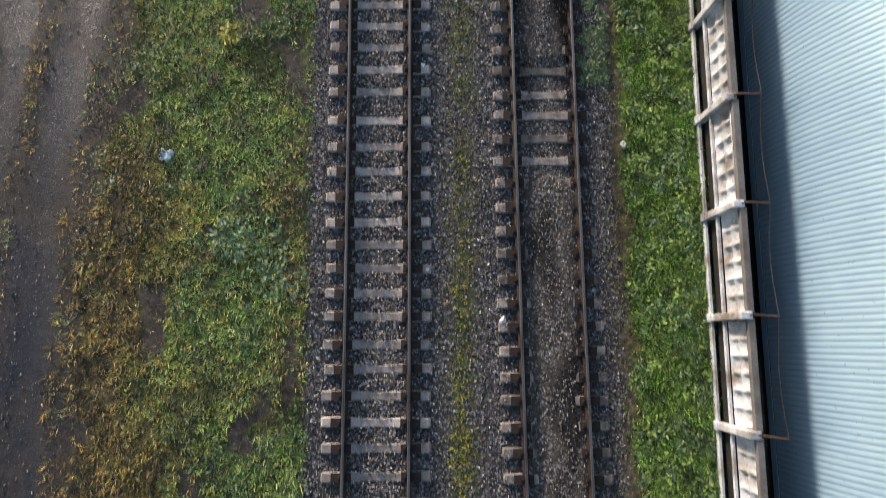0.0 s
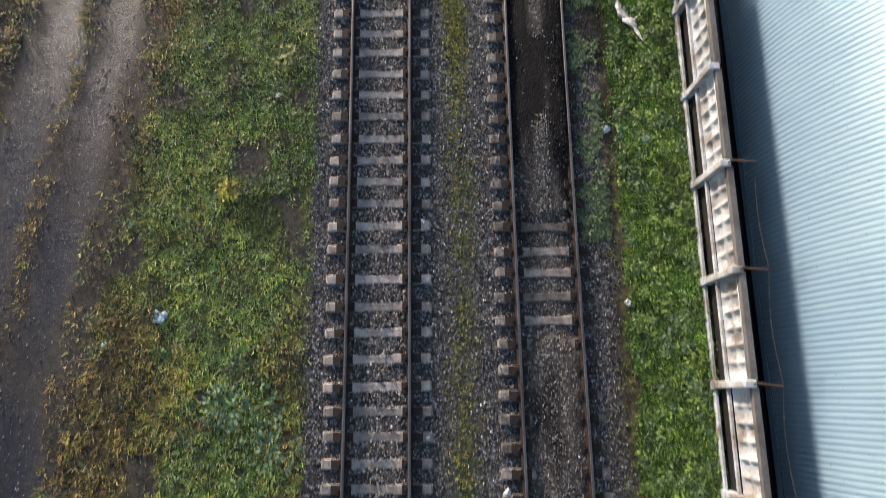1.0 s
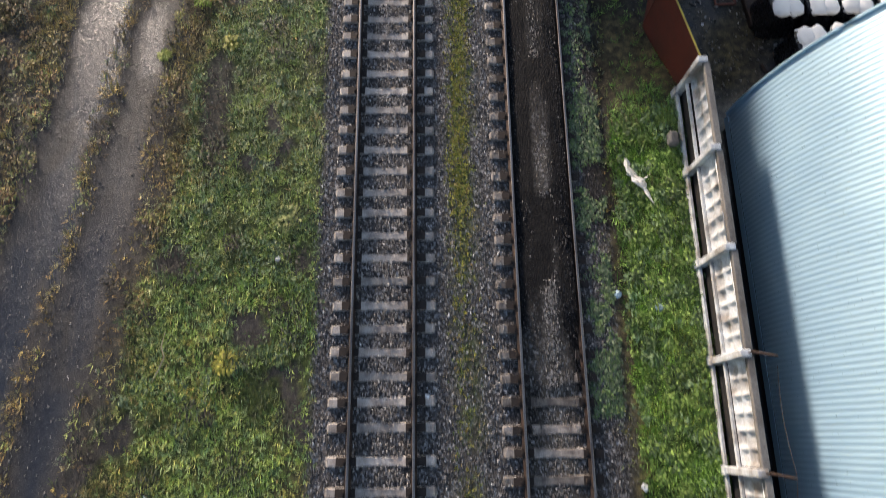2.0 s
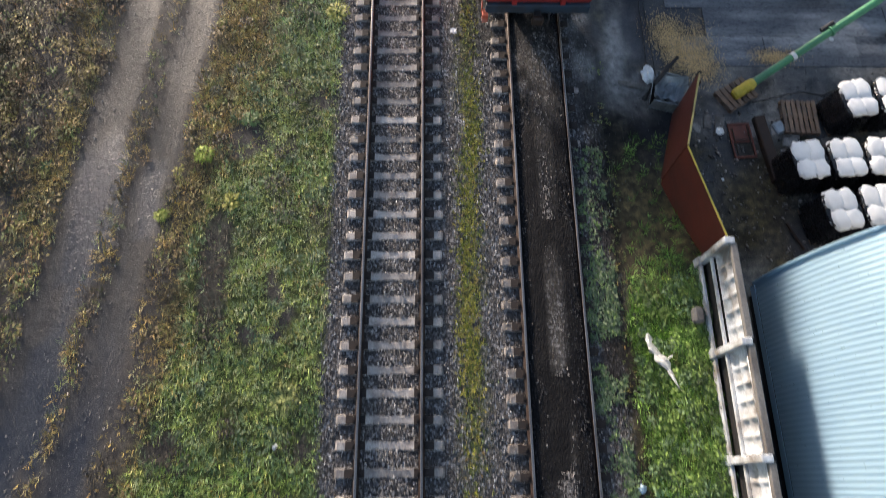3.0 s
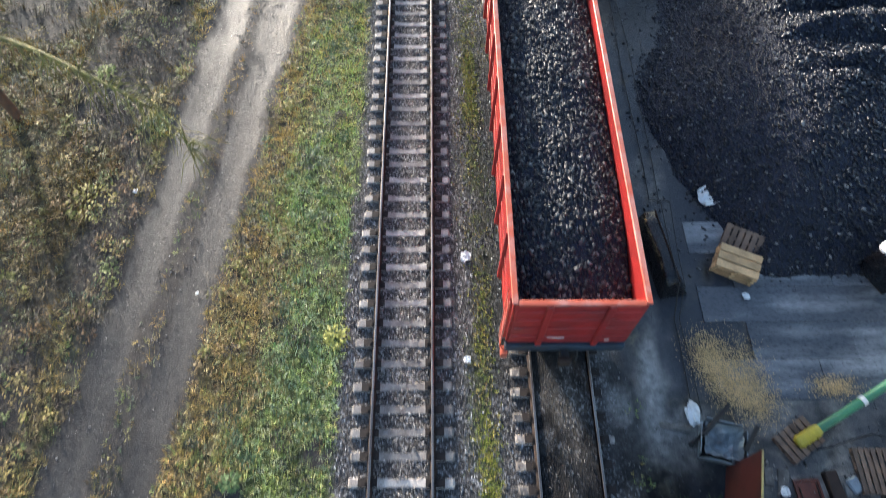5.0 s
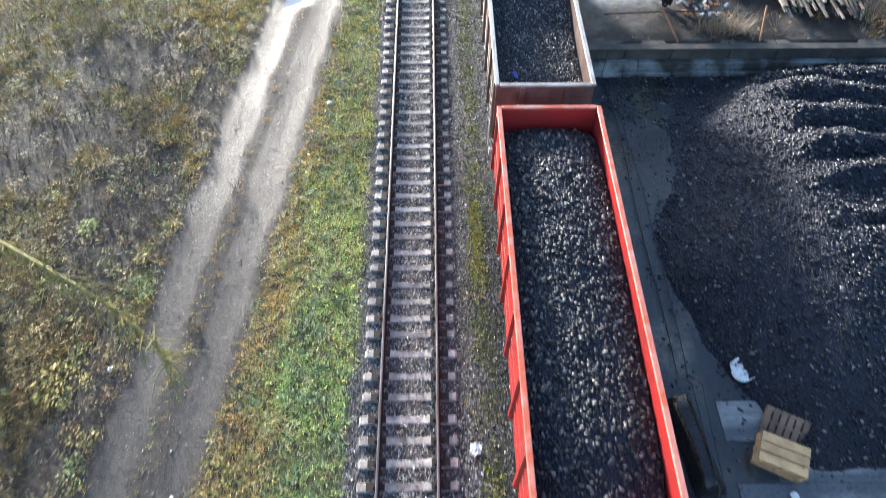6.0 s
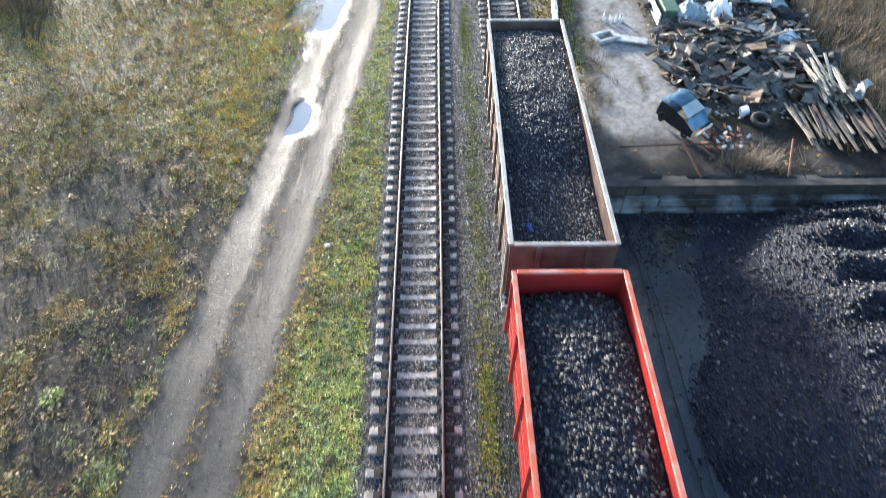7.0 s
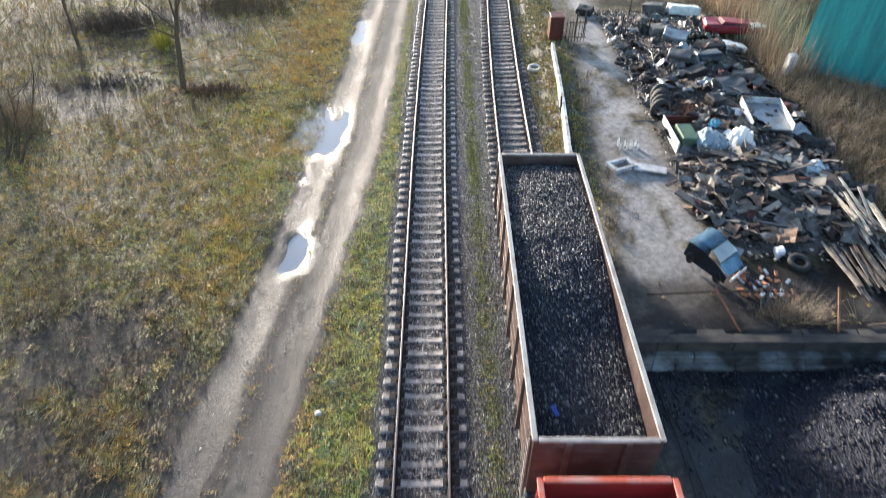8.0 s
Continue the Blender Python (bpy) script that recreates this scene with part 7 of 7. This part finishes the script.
    for a in ((-0.6, 0.6, -0.42, -0.26), (-0.6, 0.6, 0.26, 0.42), (-0.6, -0.42, -0.255, 0.255), (0.42, 0.6, -0.255, 0.255)):
        part("beam", box(*a, 0, 0.2, 0.02), PRECAST, sink)
    tagged(part("concrete_slab", box(-0.75, 0.75, -0.3, 0.3, 0, 0.12, 0.03), PRECAST, m=pose(10.3, 51.3, SCRAP_Z + 0.03, 0, 0, -18)), "pale broken concrete slab on the path", "slab")
    tagged(part("concrete_slab", box(-0.6, 0.6, -0.16, 0.16, 0, 0.1, 0.03), WHITE, m=pose(12.0, 48.7, SCRAP_Z + 0.15, 0, 4, 80)), "white painted board stub on scrap", "slab")
    # small bottles on the path
    for k in range(9):
        x, y = 9.3 + 0.28 * (k % 4) + r.uniform(-0.05, 0.05), 53.2 + 0.3 * (k // 4)
        tagged(part("bottle", tube([(x, y, SCRAP_Z), (x, y, SCRAP_Z + 0.2), (x, y, SCRAP_Z + 0.3)], [0.05, 0.05, 0.02], 8), WHITE), "pale plastic bottle standing on the path", "bottle", "bottles on the path")


build_boards()


def crumpled(name, label, category, x, y, z, a, b, h, mat, turn, seed):
    """A crumpled bag or tarpaulin: a low dome with folds."""
    bm = bmesh.new()
    bmesh.ops.create_grid(bm, x_segments=22, y_segments=22, size=1.0)
    for v in bm.verts:
        u, w = v.co.x, v.co.y
        d = min(1.0, max(abs(u), abs(w)) ** 2 * 0.6 + (u * u + w * w) * 0.35)
        p = Vector((u * 1.6 + seed, w * 1.6, seed * 0.7))
        fold = abs(noise.noise(p * 1.3)) + 0.5 * abs(noise.noise(p * 3.1)) + 0.25 * noise.noise(p * 7)
        edge = 1 + 0.22 * noise.noise(p * 1.1 + Vector((9, 0, 0)))
        v.co = Vector((u * a / 2 * edge, w * b / 2 * edge, h * ((1 - d) * 0.75 + 0.5 * fold) - 0.08 * h))
    tagged(part(name, bm, mat, m=pose(x, y, z, 0, 0, turn)), label, category, "bags and sheets in the scrap yard")


def build_cart():
    """A dropside cart bed with waste heaped in it, and crumpled sheets round it."""
    z = SCRAP_Z + 0.28
    cart = thing("cart_bed", "old dropside cart bed with one white board", "cart", m=pose(0, 0, 0))
    part("bed", box(11.85, 15.9, 52.3, 55.1, z, z + 0.08, 0.02), GREY_STEEL, cart)
    part("side_board", box(11.76, 11.84, 52.4, 55.1, z - 0.05, z + 0.55, 0.01), WHITE, cart, "white painted board")
    part("side_board", box(11.85, 15.9, 55.11, 55.2, z - 0.05, z + 0.5, 0.01), RUST_PLATE, cart, "rust-red back board")
    for x in (12.4, 15.3):
        part("support", box(x - 0.1, x + 0.1, 52.6, 55.0, SCRAP_Z - 0.05, z - 0.004, 0.02), BLACK, cart)
    green = surface("dull_green_sheet", (0.12, 0.19, 0.11), (0.08, 0.12, 0.08), 2, 30, 0.6)
    tagged(part("green_lid", box(-0.4, 0.4, -0.65, 0.65, 0, 0.45, 0.04), green, m=pose(12.5, 53.6, z + 0.09, 4, 3, 3)), "dull green lidded box in the cart", "box")
    tub = surface("grey_blue_sheet", (0.27, 0.34, 0.38), (0.16, 0.22, 0.26), 2, 25, 0.55)
    blue = surface("bright_blue_rag", (0.12, 0.36, 0.48), (0.08, 0.22, 0.30), 3, 30, 0.7)
    crumpled("tarpaulin", "grey-blue crumpled tarpaulin over the cart's load", "tarpaulin", 13.55, 53.2, z + 0.1, 1.7, 1.7, 0.75, tub, 12, 1)
    crumpled("waste_bag", "bulging white bag of waste with wire", "bag", 14.95, 53.0, z + 0.1, 1.35, 1.7, 1.0, SACK, -8, 4)
    crumpled("blue_rag", "small bright blue rag on the waste", "rag", 14.1, 54.3, z + 0.45, 0.7, 0.5, 0.35, blue, 30, 7)
    crumpled("tarpaulin", "pale blue-white crumpled tarpaulin on the boards", "tarpaulin", 17.35, 50.8, SCRAP_Z + 0.35, 1.9, 1.3, 0.5, surface("pale_tarp", (0.55, 0.62, 0.66), (0.38, 0.44, 0.48), 2, 25, 0.5), -12, 11)
    crumpled("waste_sheet", "pale torn sheet across the boards", "sheet", 15.9, 51.2, SCRAP_Z + 0.5, 1.8, 0.7, 0.3, surface("dusty_sheet", (0.42, 0.40, 0.35), (0.2, 0.18, 0.15), 2, 25, 0.8), -20, 14)
    # rusty tangle of wire behind the board
    r = random.Random(91)
    bm = bmesh.new()
    for k in range(70):
        p = Vector((r.gauss(13.5, 0.5), r.gauss(55.9, 0.35), SCRAP_Z + 0.3 + 0.5 * r.random()))
        pts = [p]
        for q in range(4):
            pts.append(pts[-1] + Vector((r.uniform(-0.4, 0.4), r.uniform(-0.3, 0.3), r.uniform(-0.16, 0.2))))
        tube(pts, 0.018, 4, bm)
    tagged(part("wire_tangle", bm, surface("orange_brown_rust", (0.20, 0.09, 0.05), (0.11, 0.05, 0.03), 4, 40, 0.85)), "rusty brown tangle of wire", "wire", kind="stuff")
    # trestle leaning by the cart
    trestle = thing("trestle", "dark bent steel trestle beside the trailer", "trestle", m=pose(16.3, 52.3, SCRAP_Z))
    for a, b in (((-0.5, 0.6, 0.1), (0.1, -0.3, 0.9)), ((0.6, 0.6, 0.1), (0.15, -0.3, 0.9)), ((-0.3, 0.2, 0.45), (0.4, 0.2, 0.45)), ((0.1, -0.3, 0.9), (0.2, -0.9, 0.1))):
        part("bar", tube([a, b], 0.035, 6), GREY_STEEL, trestle)


build_cart()


def trailer():
    t = thing("trailer_box", "grey open trailer body with pale side boards", "trailer", m=pose(17.1, 55.4, SCRAP_Z + 0.25, 0, 0, -8))
    part("bed", box(-0.95, 0.95, -1.4, 1.4, 0.35, 0.42, 0.02), GALV, t)
    for a in ((-1.0, -0.95, -1.4, 1.4), (0.95, 1.0, -1.4, 1.4), (-0.94, 0.94, 1.36, 1.41)):
        part("side_board", box(*a, 0.3, 0.75, 0.01), PRECAST, t)
    part("axle", tube([(-1.0, 0, 0.1), (1.0, 0, 0.1)], 0.05, 8), BLACK, t)
    for s in (-1, 1):
        part("wheel", ring(0.22, 0.07, 0.08, pose(s * 0.85, 0, 0.05, 0, 90, 0)), RUBBER, t)
    part("drawbar", tube([(-0.5, -1.4, 0.35), (0, -2.3, 0.3), (0.5, -1.4, 0.35)], 0.04, 6), RUST, t)
    red = thing("red_car_body", "crushed red car body on the scrap pile", "car wreck", m=pose(19.8, 67.7, SCRAP_Z + 0.3, 0, 0, 80))
    bm = box(-0.8, 0.8, -1.9, 1.9, 0.0, 0.5, 0.12)
    bmesh.ops.subdivide_edges(bm, edges=bm.edges[:], cuts=3, use_grid_fill=True)
    for v in bm.verts:
        v.co += Vector((0.10, 0.10, 0.16)) * noise.noise(v.co * 1.9)
    crimson = surface("crimson_car_paint", (0.24, 0.012, 0.03), (0.14, 0.012, 0.02), 2, 40, 0.35)
    part("body", bm, crimson, red)
    part("cabin", box(-0.66, 0.66, -0.8, 0.9, 0.5, 0.66, 0.07, turn=pose(0, 0, 0, 3, 5, 4)), crimson, red)
    part("window_band", box(-0.7, 0.7, -0.9, 1.0, 0.46, 0.58, 0.05, turn=pose(0, 0, 0, 3, 5, 4)), BLACK, red, "dark empty window band")
    crumpled("white_sheet", "white dusty sheet lying over the red wreck", "sheet", 21.0, 67.3, SCRAP_Z + 0.75, 1.1, 0.8, 0.25, SACK, 20, 21)


trailer()


def build_low_wall():
    """Low white concrete wall beside the siding, with an iron box and posts."""
    wall = thing("low_wall", "low white concrete slab wall with cracked joints", "wall")
    pts = [(6.62, 50.6), (6.75, 53.4), (7.05, 57.2), (7.3, 60.8), (7.55, 65.3)]
    for (xa, ya), (xb, yb) in zip(pts, pts[1:]):
        ln = math.hypot(xb - xa, yb - ya)
        part("slab", box(-0.09, 0.09, 0.02, ln - 0.02, -0.15, 0.95, 0.02), PRECAST, wall, m=pose(xa, ya, 0, 0, random.uniform(-2, 2), math.degrees(-math.atan2(xb - xa, yb - ya))))
    part("joint_post", tube([(7.0, 57.2, 0), (6.92, 57.25, 1.3)], 0.05, 6), BLACK, wall)
    box_ = thing("iron_cabinet", "dark red-brown iron cabinet at the wall's end", "cabinet", m=pose(8.0, 67.25, SCRAP_Z, 0, 0, 0))
    part("body", box(-0.45, 0.43, -0.5, 0.5, 0, 1.5, 0.03), RUST_PLATE, box_)
    part("door", box(-0.38, 0.36, -0.53, -0.505, 0.1, 1.4, 0.01), RUST_PLATE, box_)
    bars = thing("bar_fence", "rusty fence of upright steel bars by the cabinet", "fence", m=pose(8.5, 66.6, SCRAP_Z))
    for k in range(7):
        part("bar", tube([(0.1 + 0.2 * k, 0, 0), (0.1 + 0.2 * k + 0.02, 0.02, 1.45 - 0.08 * (k % 3))], 0.022, 5), RUST, bars)
    for z in (0.25, 1.2):
        part("rail", box(0.02, 1.42, -0.05, -0.025, z, z + 0.05), RUST, bars)
    for x, y in ((9.3, 67.3), (9.9, 67.5), (12.2, 67.0), (13.95, 66.9), (13.7, 71.0)):
        tagged(part("post", tube([(x, y, SCRAP_Z - 0.1), (x + 0.05, y, SCRAP_Z + 1.6)], 0.05, 6), BLACK), "dark leaning steel post", "post", "posts in the scrap yard")


build_low_wall()


def build_teal():
    """A turquoise sheeted shed at the yard's edge."""
    shed = thing("turquoise_shed", "turquoise sheet-clad shed at the scrap yard's edge", "shed", m=pose(21.9, 62.6, SCRAP_Z, 0, 0, -41))
    ys = np.arange(0, 9.4, 0.11)
    amp = 0.02 * np.sign(np.sin(ys / 0.44 * math.tau))
    part("core", box(0.1, 7.0, 0.1, 9.3, 0, 7.1, 0.02), GALV, shed)
    v = np.concatenate([np.stack([np.where(np.arange(len(ys)) >= 0, amp, 0), ys, np.full(len(ys), z)], 1) for z in (0.02, 7.3)])
    n = len(ys)
    i = np.arange(n - 1)
    part("side_sheet", fast_mesh("side_sheet", v, np.stack([i, i + n, i + n + 1, i + 1], 1)), TEAL, shed)
    v = np.concatenate([np.stack([ys / 9.4 * 7.2, amp, np.full(n, z)], 1) for z in (0.02, 7.3)])
    part("front_sheet", fast_mesh("front_sheet", v, np.stack([i, i + 1, i + n + 1, i + n], 1)), TEAL, shed)
    part("roof", box(-0.1, 7.2, -0.1, 9.45, 7.31, 7.38, 0.01), TEAL, shed)


build_teal()


# ---- trees and brush ----
def grow(r, start, way, length, radius, level, out, twigs, bend=0.25, droop=0.0):
    pts, rad, p, d = [start], [radius], start.copy(), way.normalized()
    n = max(3, int(length / 0.5))
    for k in range(n):
        d = (d + Vector((r.uniform(-1, 1), r.uniform(-1, 1), r.uniform(-0.6, 0.9) - droop)) * bend * 0.35).normalized()
        p = p + d * (length / n)
        pts.append(p.copy())
        rad.append(max(radius * (1 - 0.8 * (k + 1) / n), 0.004))
        if level > 0 and k >= n // 4 and r.random() < (0.95 if level > 1 else 0.8):
            side = (d + Vector((r.uniform(-1, 1), r.uniform(-1, 1), r.uniform(-0.3, 0.7) - droop)) * 1.1).normalized()
            grow(r, p.copy(), side, length * r.uniform(0.3, 0.5), rad[-1] * 0.6, level - 1, out, twigs, bend, droop)
    tube(pts, rad, 6 if radius > 0.03 else 4, out if radius > 0.03 else twigs)


def bare_tree(x, y, height, lean, seed, mat, label, radius=0.12, levels=3):
    r = random.Random(seed)
    tree = thing("tree", label, "tree", "bare trees")
    wood, twigs = bmesh.new(), bmesh.new()
    grow(r, Vector((x, y, float(ground_z(x, y)) - 0.1)), Vector((*lean, 1)), height, radius, levels, wood, twigs)
    part("trunk", wood, mat, tree)
    if len(twigs.verts):
        part("crown", twigs, BRUSH if mat is BARK else TWIG, tree, "bare fine twigs")


bare_tree(-14.67, 61.0, 10.0, (0.22, 0.0), 1, BARK, "bare grey-brown tree in the dry meadow", 0.17)
for k, (x, y, h, lean) in enumerate([(-20.1, 52.8, 5.5, (0.5, 0.0)), (-21.4, 54.0, 6.0, (0.42, 0.05)), (-20.5, 53.3, 4.5, (0.25, 0.1)), (-21.0, 53.0, 4.0, (0.6, 0.1))]):
    bare_tree(x, y, h, lean, 20 + k, BARK, "bare many-stemmed scrub tree in the dry meadow", 0.075)
bare_tree(-23.3, 66.8, 5.0, (0.15, 0.0), 4, BARK, "bare dark tree at the wood's edge", 0.12)
bare_tree(-26.5, 62.5, 6.0, (0.25, 0.0), 5, BARK, "bare dark tree at the wood's edge", 0.09)


def build_scrub():
    """Low scrub under the trees: a yellow-green bush, a brown brush pile, dark thickets, fallen sticks."""
    g = np.random.default_rng(71)
    for x, y, rx, ry, n, h, tone, label in [(-17.7, 66.9, 0.5, 0.4, 60, 2.0, (0.30, 0.28, 0.05), "yellow-green upright bush in the meadow"), (-12.7, 60.5, 1.7, 0.6, 260, 0.6, (0.13, 0.075, 0.05), "low brown pile of dead brush"),
                                            (-21.5, 70.5, 3.2, 1.6, 420, 1.4, (0.075, 0.05, 0.035), "dark leafless thicket at the wood's edge"), (-14.0, 74.5, 4.0, 1.8, 380, 1.0, (0.13, 0.09, 0.055), "brown leafless thicket at the wood's edge"),
                                            (-22.5, 56.5, 1.6, 1.2, 160, 1.6, (0.20, 0.15, 0.09), "pale brown twiggy scrub in the meadow"), (-19.5, 61.5, 2.4, 0.8, 150, 0.5, (0.06, 0.05, 0.045), "dark withered brush in the meadow")]:
        px, py = x + rx * g.normal(0, 0.6, n), y + ry * g.normal(0, 0.6, n)
        hh = h * g.uniform(0.4, 1.1, n)
        v, f, t = tufts(np.stack([px, py, ground_z(px, py) - 0.03], 1), hh, hh * 0.45, 8, 0.012, np.array([tone]) * g.uniform(0.5, 1.5, (n, 1)), int(abs(x) * 10))
        tagged(part("scrub", fast_mesh("scrub", v, f, {"tint": t}), LEAF), label, "scrub", "scrub in the meadow", kind="stuff")
    r = random.Random(72)
    for k in range(14):
        x, y = r.uniform(-19.5, -12), r.uniform(62.5, 67.5)
        a, ln = r.uniform(-0.5, 0.6), r.uniform(0.6, 2.0)
        z = float(ground_z(x, y)) + 0.12
        tagged(part("fallen_branch", tube([(x, y, z), (x + ln * 0.5 * math.cos(a), y + ln * 0.5 * math.sin(a), z + 0.12), (x + ln * math.cos(a), y + ln * math.sin(a) + 0.1, z + 0.04)], [0.035, 0.03, 0.012], 5), BRUSH), "pale fallen branch in the dry grass", "branch", "fallen branches")


build_scrub()


def build_near_tree():
    """The tree beside the road: brown trunk and one long yellow-green limb with hanging twigs."""
    r = random.Random(12)
    tree = thing("tree", "leaning tree with a long yellow-green bare branch", "tree", "bare trees")
    wood = tube([(-13.4, 30.0, -0.15), (-13.42, 30.02, 1.5), (-13.5, 30.1, 3.2), (-13.55, 30.15, 5.0), (-13.8, 30.6, 7.2)], [0.17, 0.15, 0.13, 0.11, 0.05], 8)
    part("trunk", wood, surface("red_brown_bark", (0.13, 0.065, 0.035), (0.08, 0.045, 0.03), 5, 40, 0.85), tree)
    main = [Vector(p) for p in [(-13.52, 30.12, 4.4), (-12.2, 29.3, 4.75), (-10.8, 28.5, 4.9), (-9.3, 27.75, 5.0), (-7.6, 26.8, 5.0), (-6.3, 26.05, 4.95), (-5.3, 25.3, 4.7), (-4.9, 24.8, 4.45)]]
    limb = part("limb", tube(main, [0.08, 0.068, 0.06, 0.052, 0.042, 0.03, 0.018, 0.007], 7), TWIG, tree, "yellow-green smooth limb")
    twigs = bmesh.new()
    for k in range(170):
        u = r.uniform(1.2, 6.95)
        i = int(u)
        p = main[i].lerp(main[i + 1], u - i)
        ln = r.uniform(0.4, 1.3)
        d = Vector((r.uniform(-0.3, 0.9), r.uniform(-1.0, 0.5), r.uniform(-1.1, 0.6))).normalized()
        q = p + d * ln * 0.5
        tube([p, q, q + (d + Vector((0, 0, -0.9))).normalized() * ln * 0.5], [0.016, 0.011, 0.005], 4, twigs)
    part("twig_spray", twigs, TWIG, tree, "fine hanging twigs")


build_near_tree()


def build_brush():
    """Dry leafless brush: right of the scrap yard and in the meadow."""
    g = np.random.default_rng(61)
    n = 7500
    x, y = g.uniform(18.8, 30, n), g.uniform(41.5, 78, n)
    keep = (g.random(n) < smooth(x, 18.6, 20.5)) & ~((0.755 * (x - 21.9) - 0.656 * (y - 62.6) > -0.3) & (0.656 * (x - 21.9) + 0.755 * (y - 62.6) > -0.25))
    x, y = x[keep], y[keep]
    xm, ym = g.uniform(-34, -9, 5200), g.uniform(38, 92, 5200)
    k = (fbm(xm * 0.25, ym * 0.25, 131) > 0.54 - 0.12 * smooth(ym, 58, 74)) & (xm < -10 - 3.5 * g.random(5200))
    xw, yw = g.normal(8.0, 0.45, 500), g.uniform(44.5, 66, 500)
    xm, ym, k = np.concatenate([xm, xw + 0.07 * (yw - 50)]), np.concatenate([ym, yw]), np.concatenate([k, fbm(xw, yw * 0.6, 132) > 0.42])
    xb, yb = g.normal(12.6, 0.7, 90), g.normal(41.9, 0.25, 90)
    x, y = np.concatenate([x, xm[k], xb]), np.concatenate([y, ym[k], yb])
    h = np.where(x > 12, g.uniform(0.3, 1.3, len(x)), np.where(x > 0, g.uniform(0.15, 0.5, len(x)), g.uniform(0.3, 1.1, len(x))))
    c = np.array([[0.30, 0.21, 0.12], [0.20, 0.13, 0.07], [0.40, 0.30, 0.16], [0.14, 0.10, 0.065]])[g.integers(0, 4, len(x))] * np.where(x < 0, 1 - 0.5 * smooth(y, 60, 76), 1.0)[:, None]
    c = np.where((x > 12)[:, None], c * np.array([[0.88, 0.92, 1.1]]), c)
    v, f, t = tufts(np.stack([x, y, ground_z(x, y) - 0.03], 1), h, h * 0.9, 9, 0.008, c, 7)
    tall = (g.random(len(x)) < 0.5) & (x > 20) & (x < 23.5) & (y > 61) & (y < 74)
    v2, f2, t2 = tufts(np.stack([x, y, ground_z(x, y) - 0.03], 1)[tall], h[tall] * 2.6, h[tall] * 0.9, 10, 0.014, c[tall] * 1.7, 8)
    v, f, t = np.concatenate([v, v2]), np.concatenate([f, f2 + len(v)]), np.concatenate([t, t2])
    tagged(part("dry_brush", fast_mesh("dry_brush", v, f, {"tint": t}), LEAF), "leafless brown brush and reeds", "brush", kind="stuff")


build_brush()
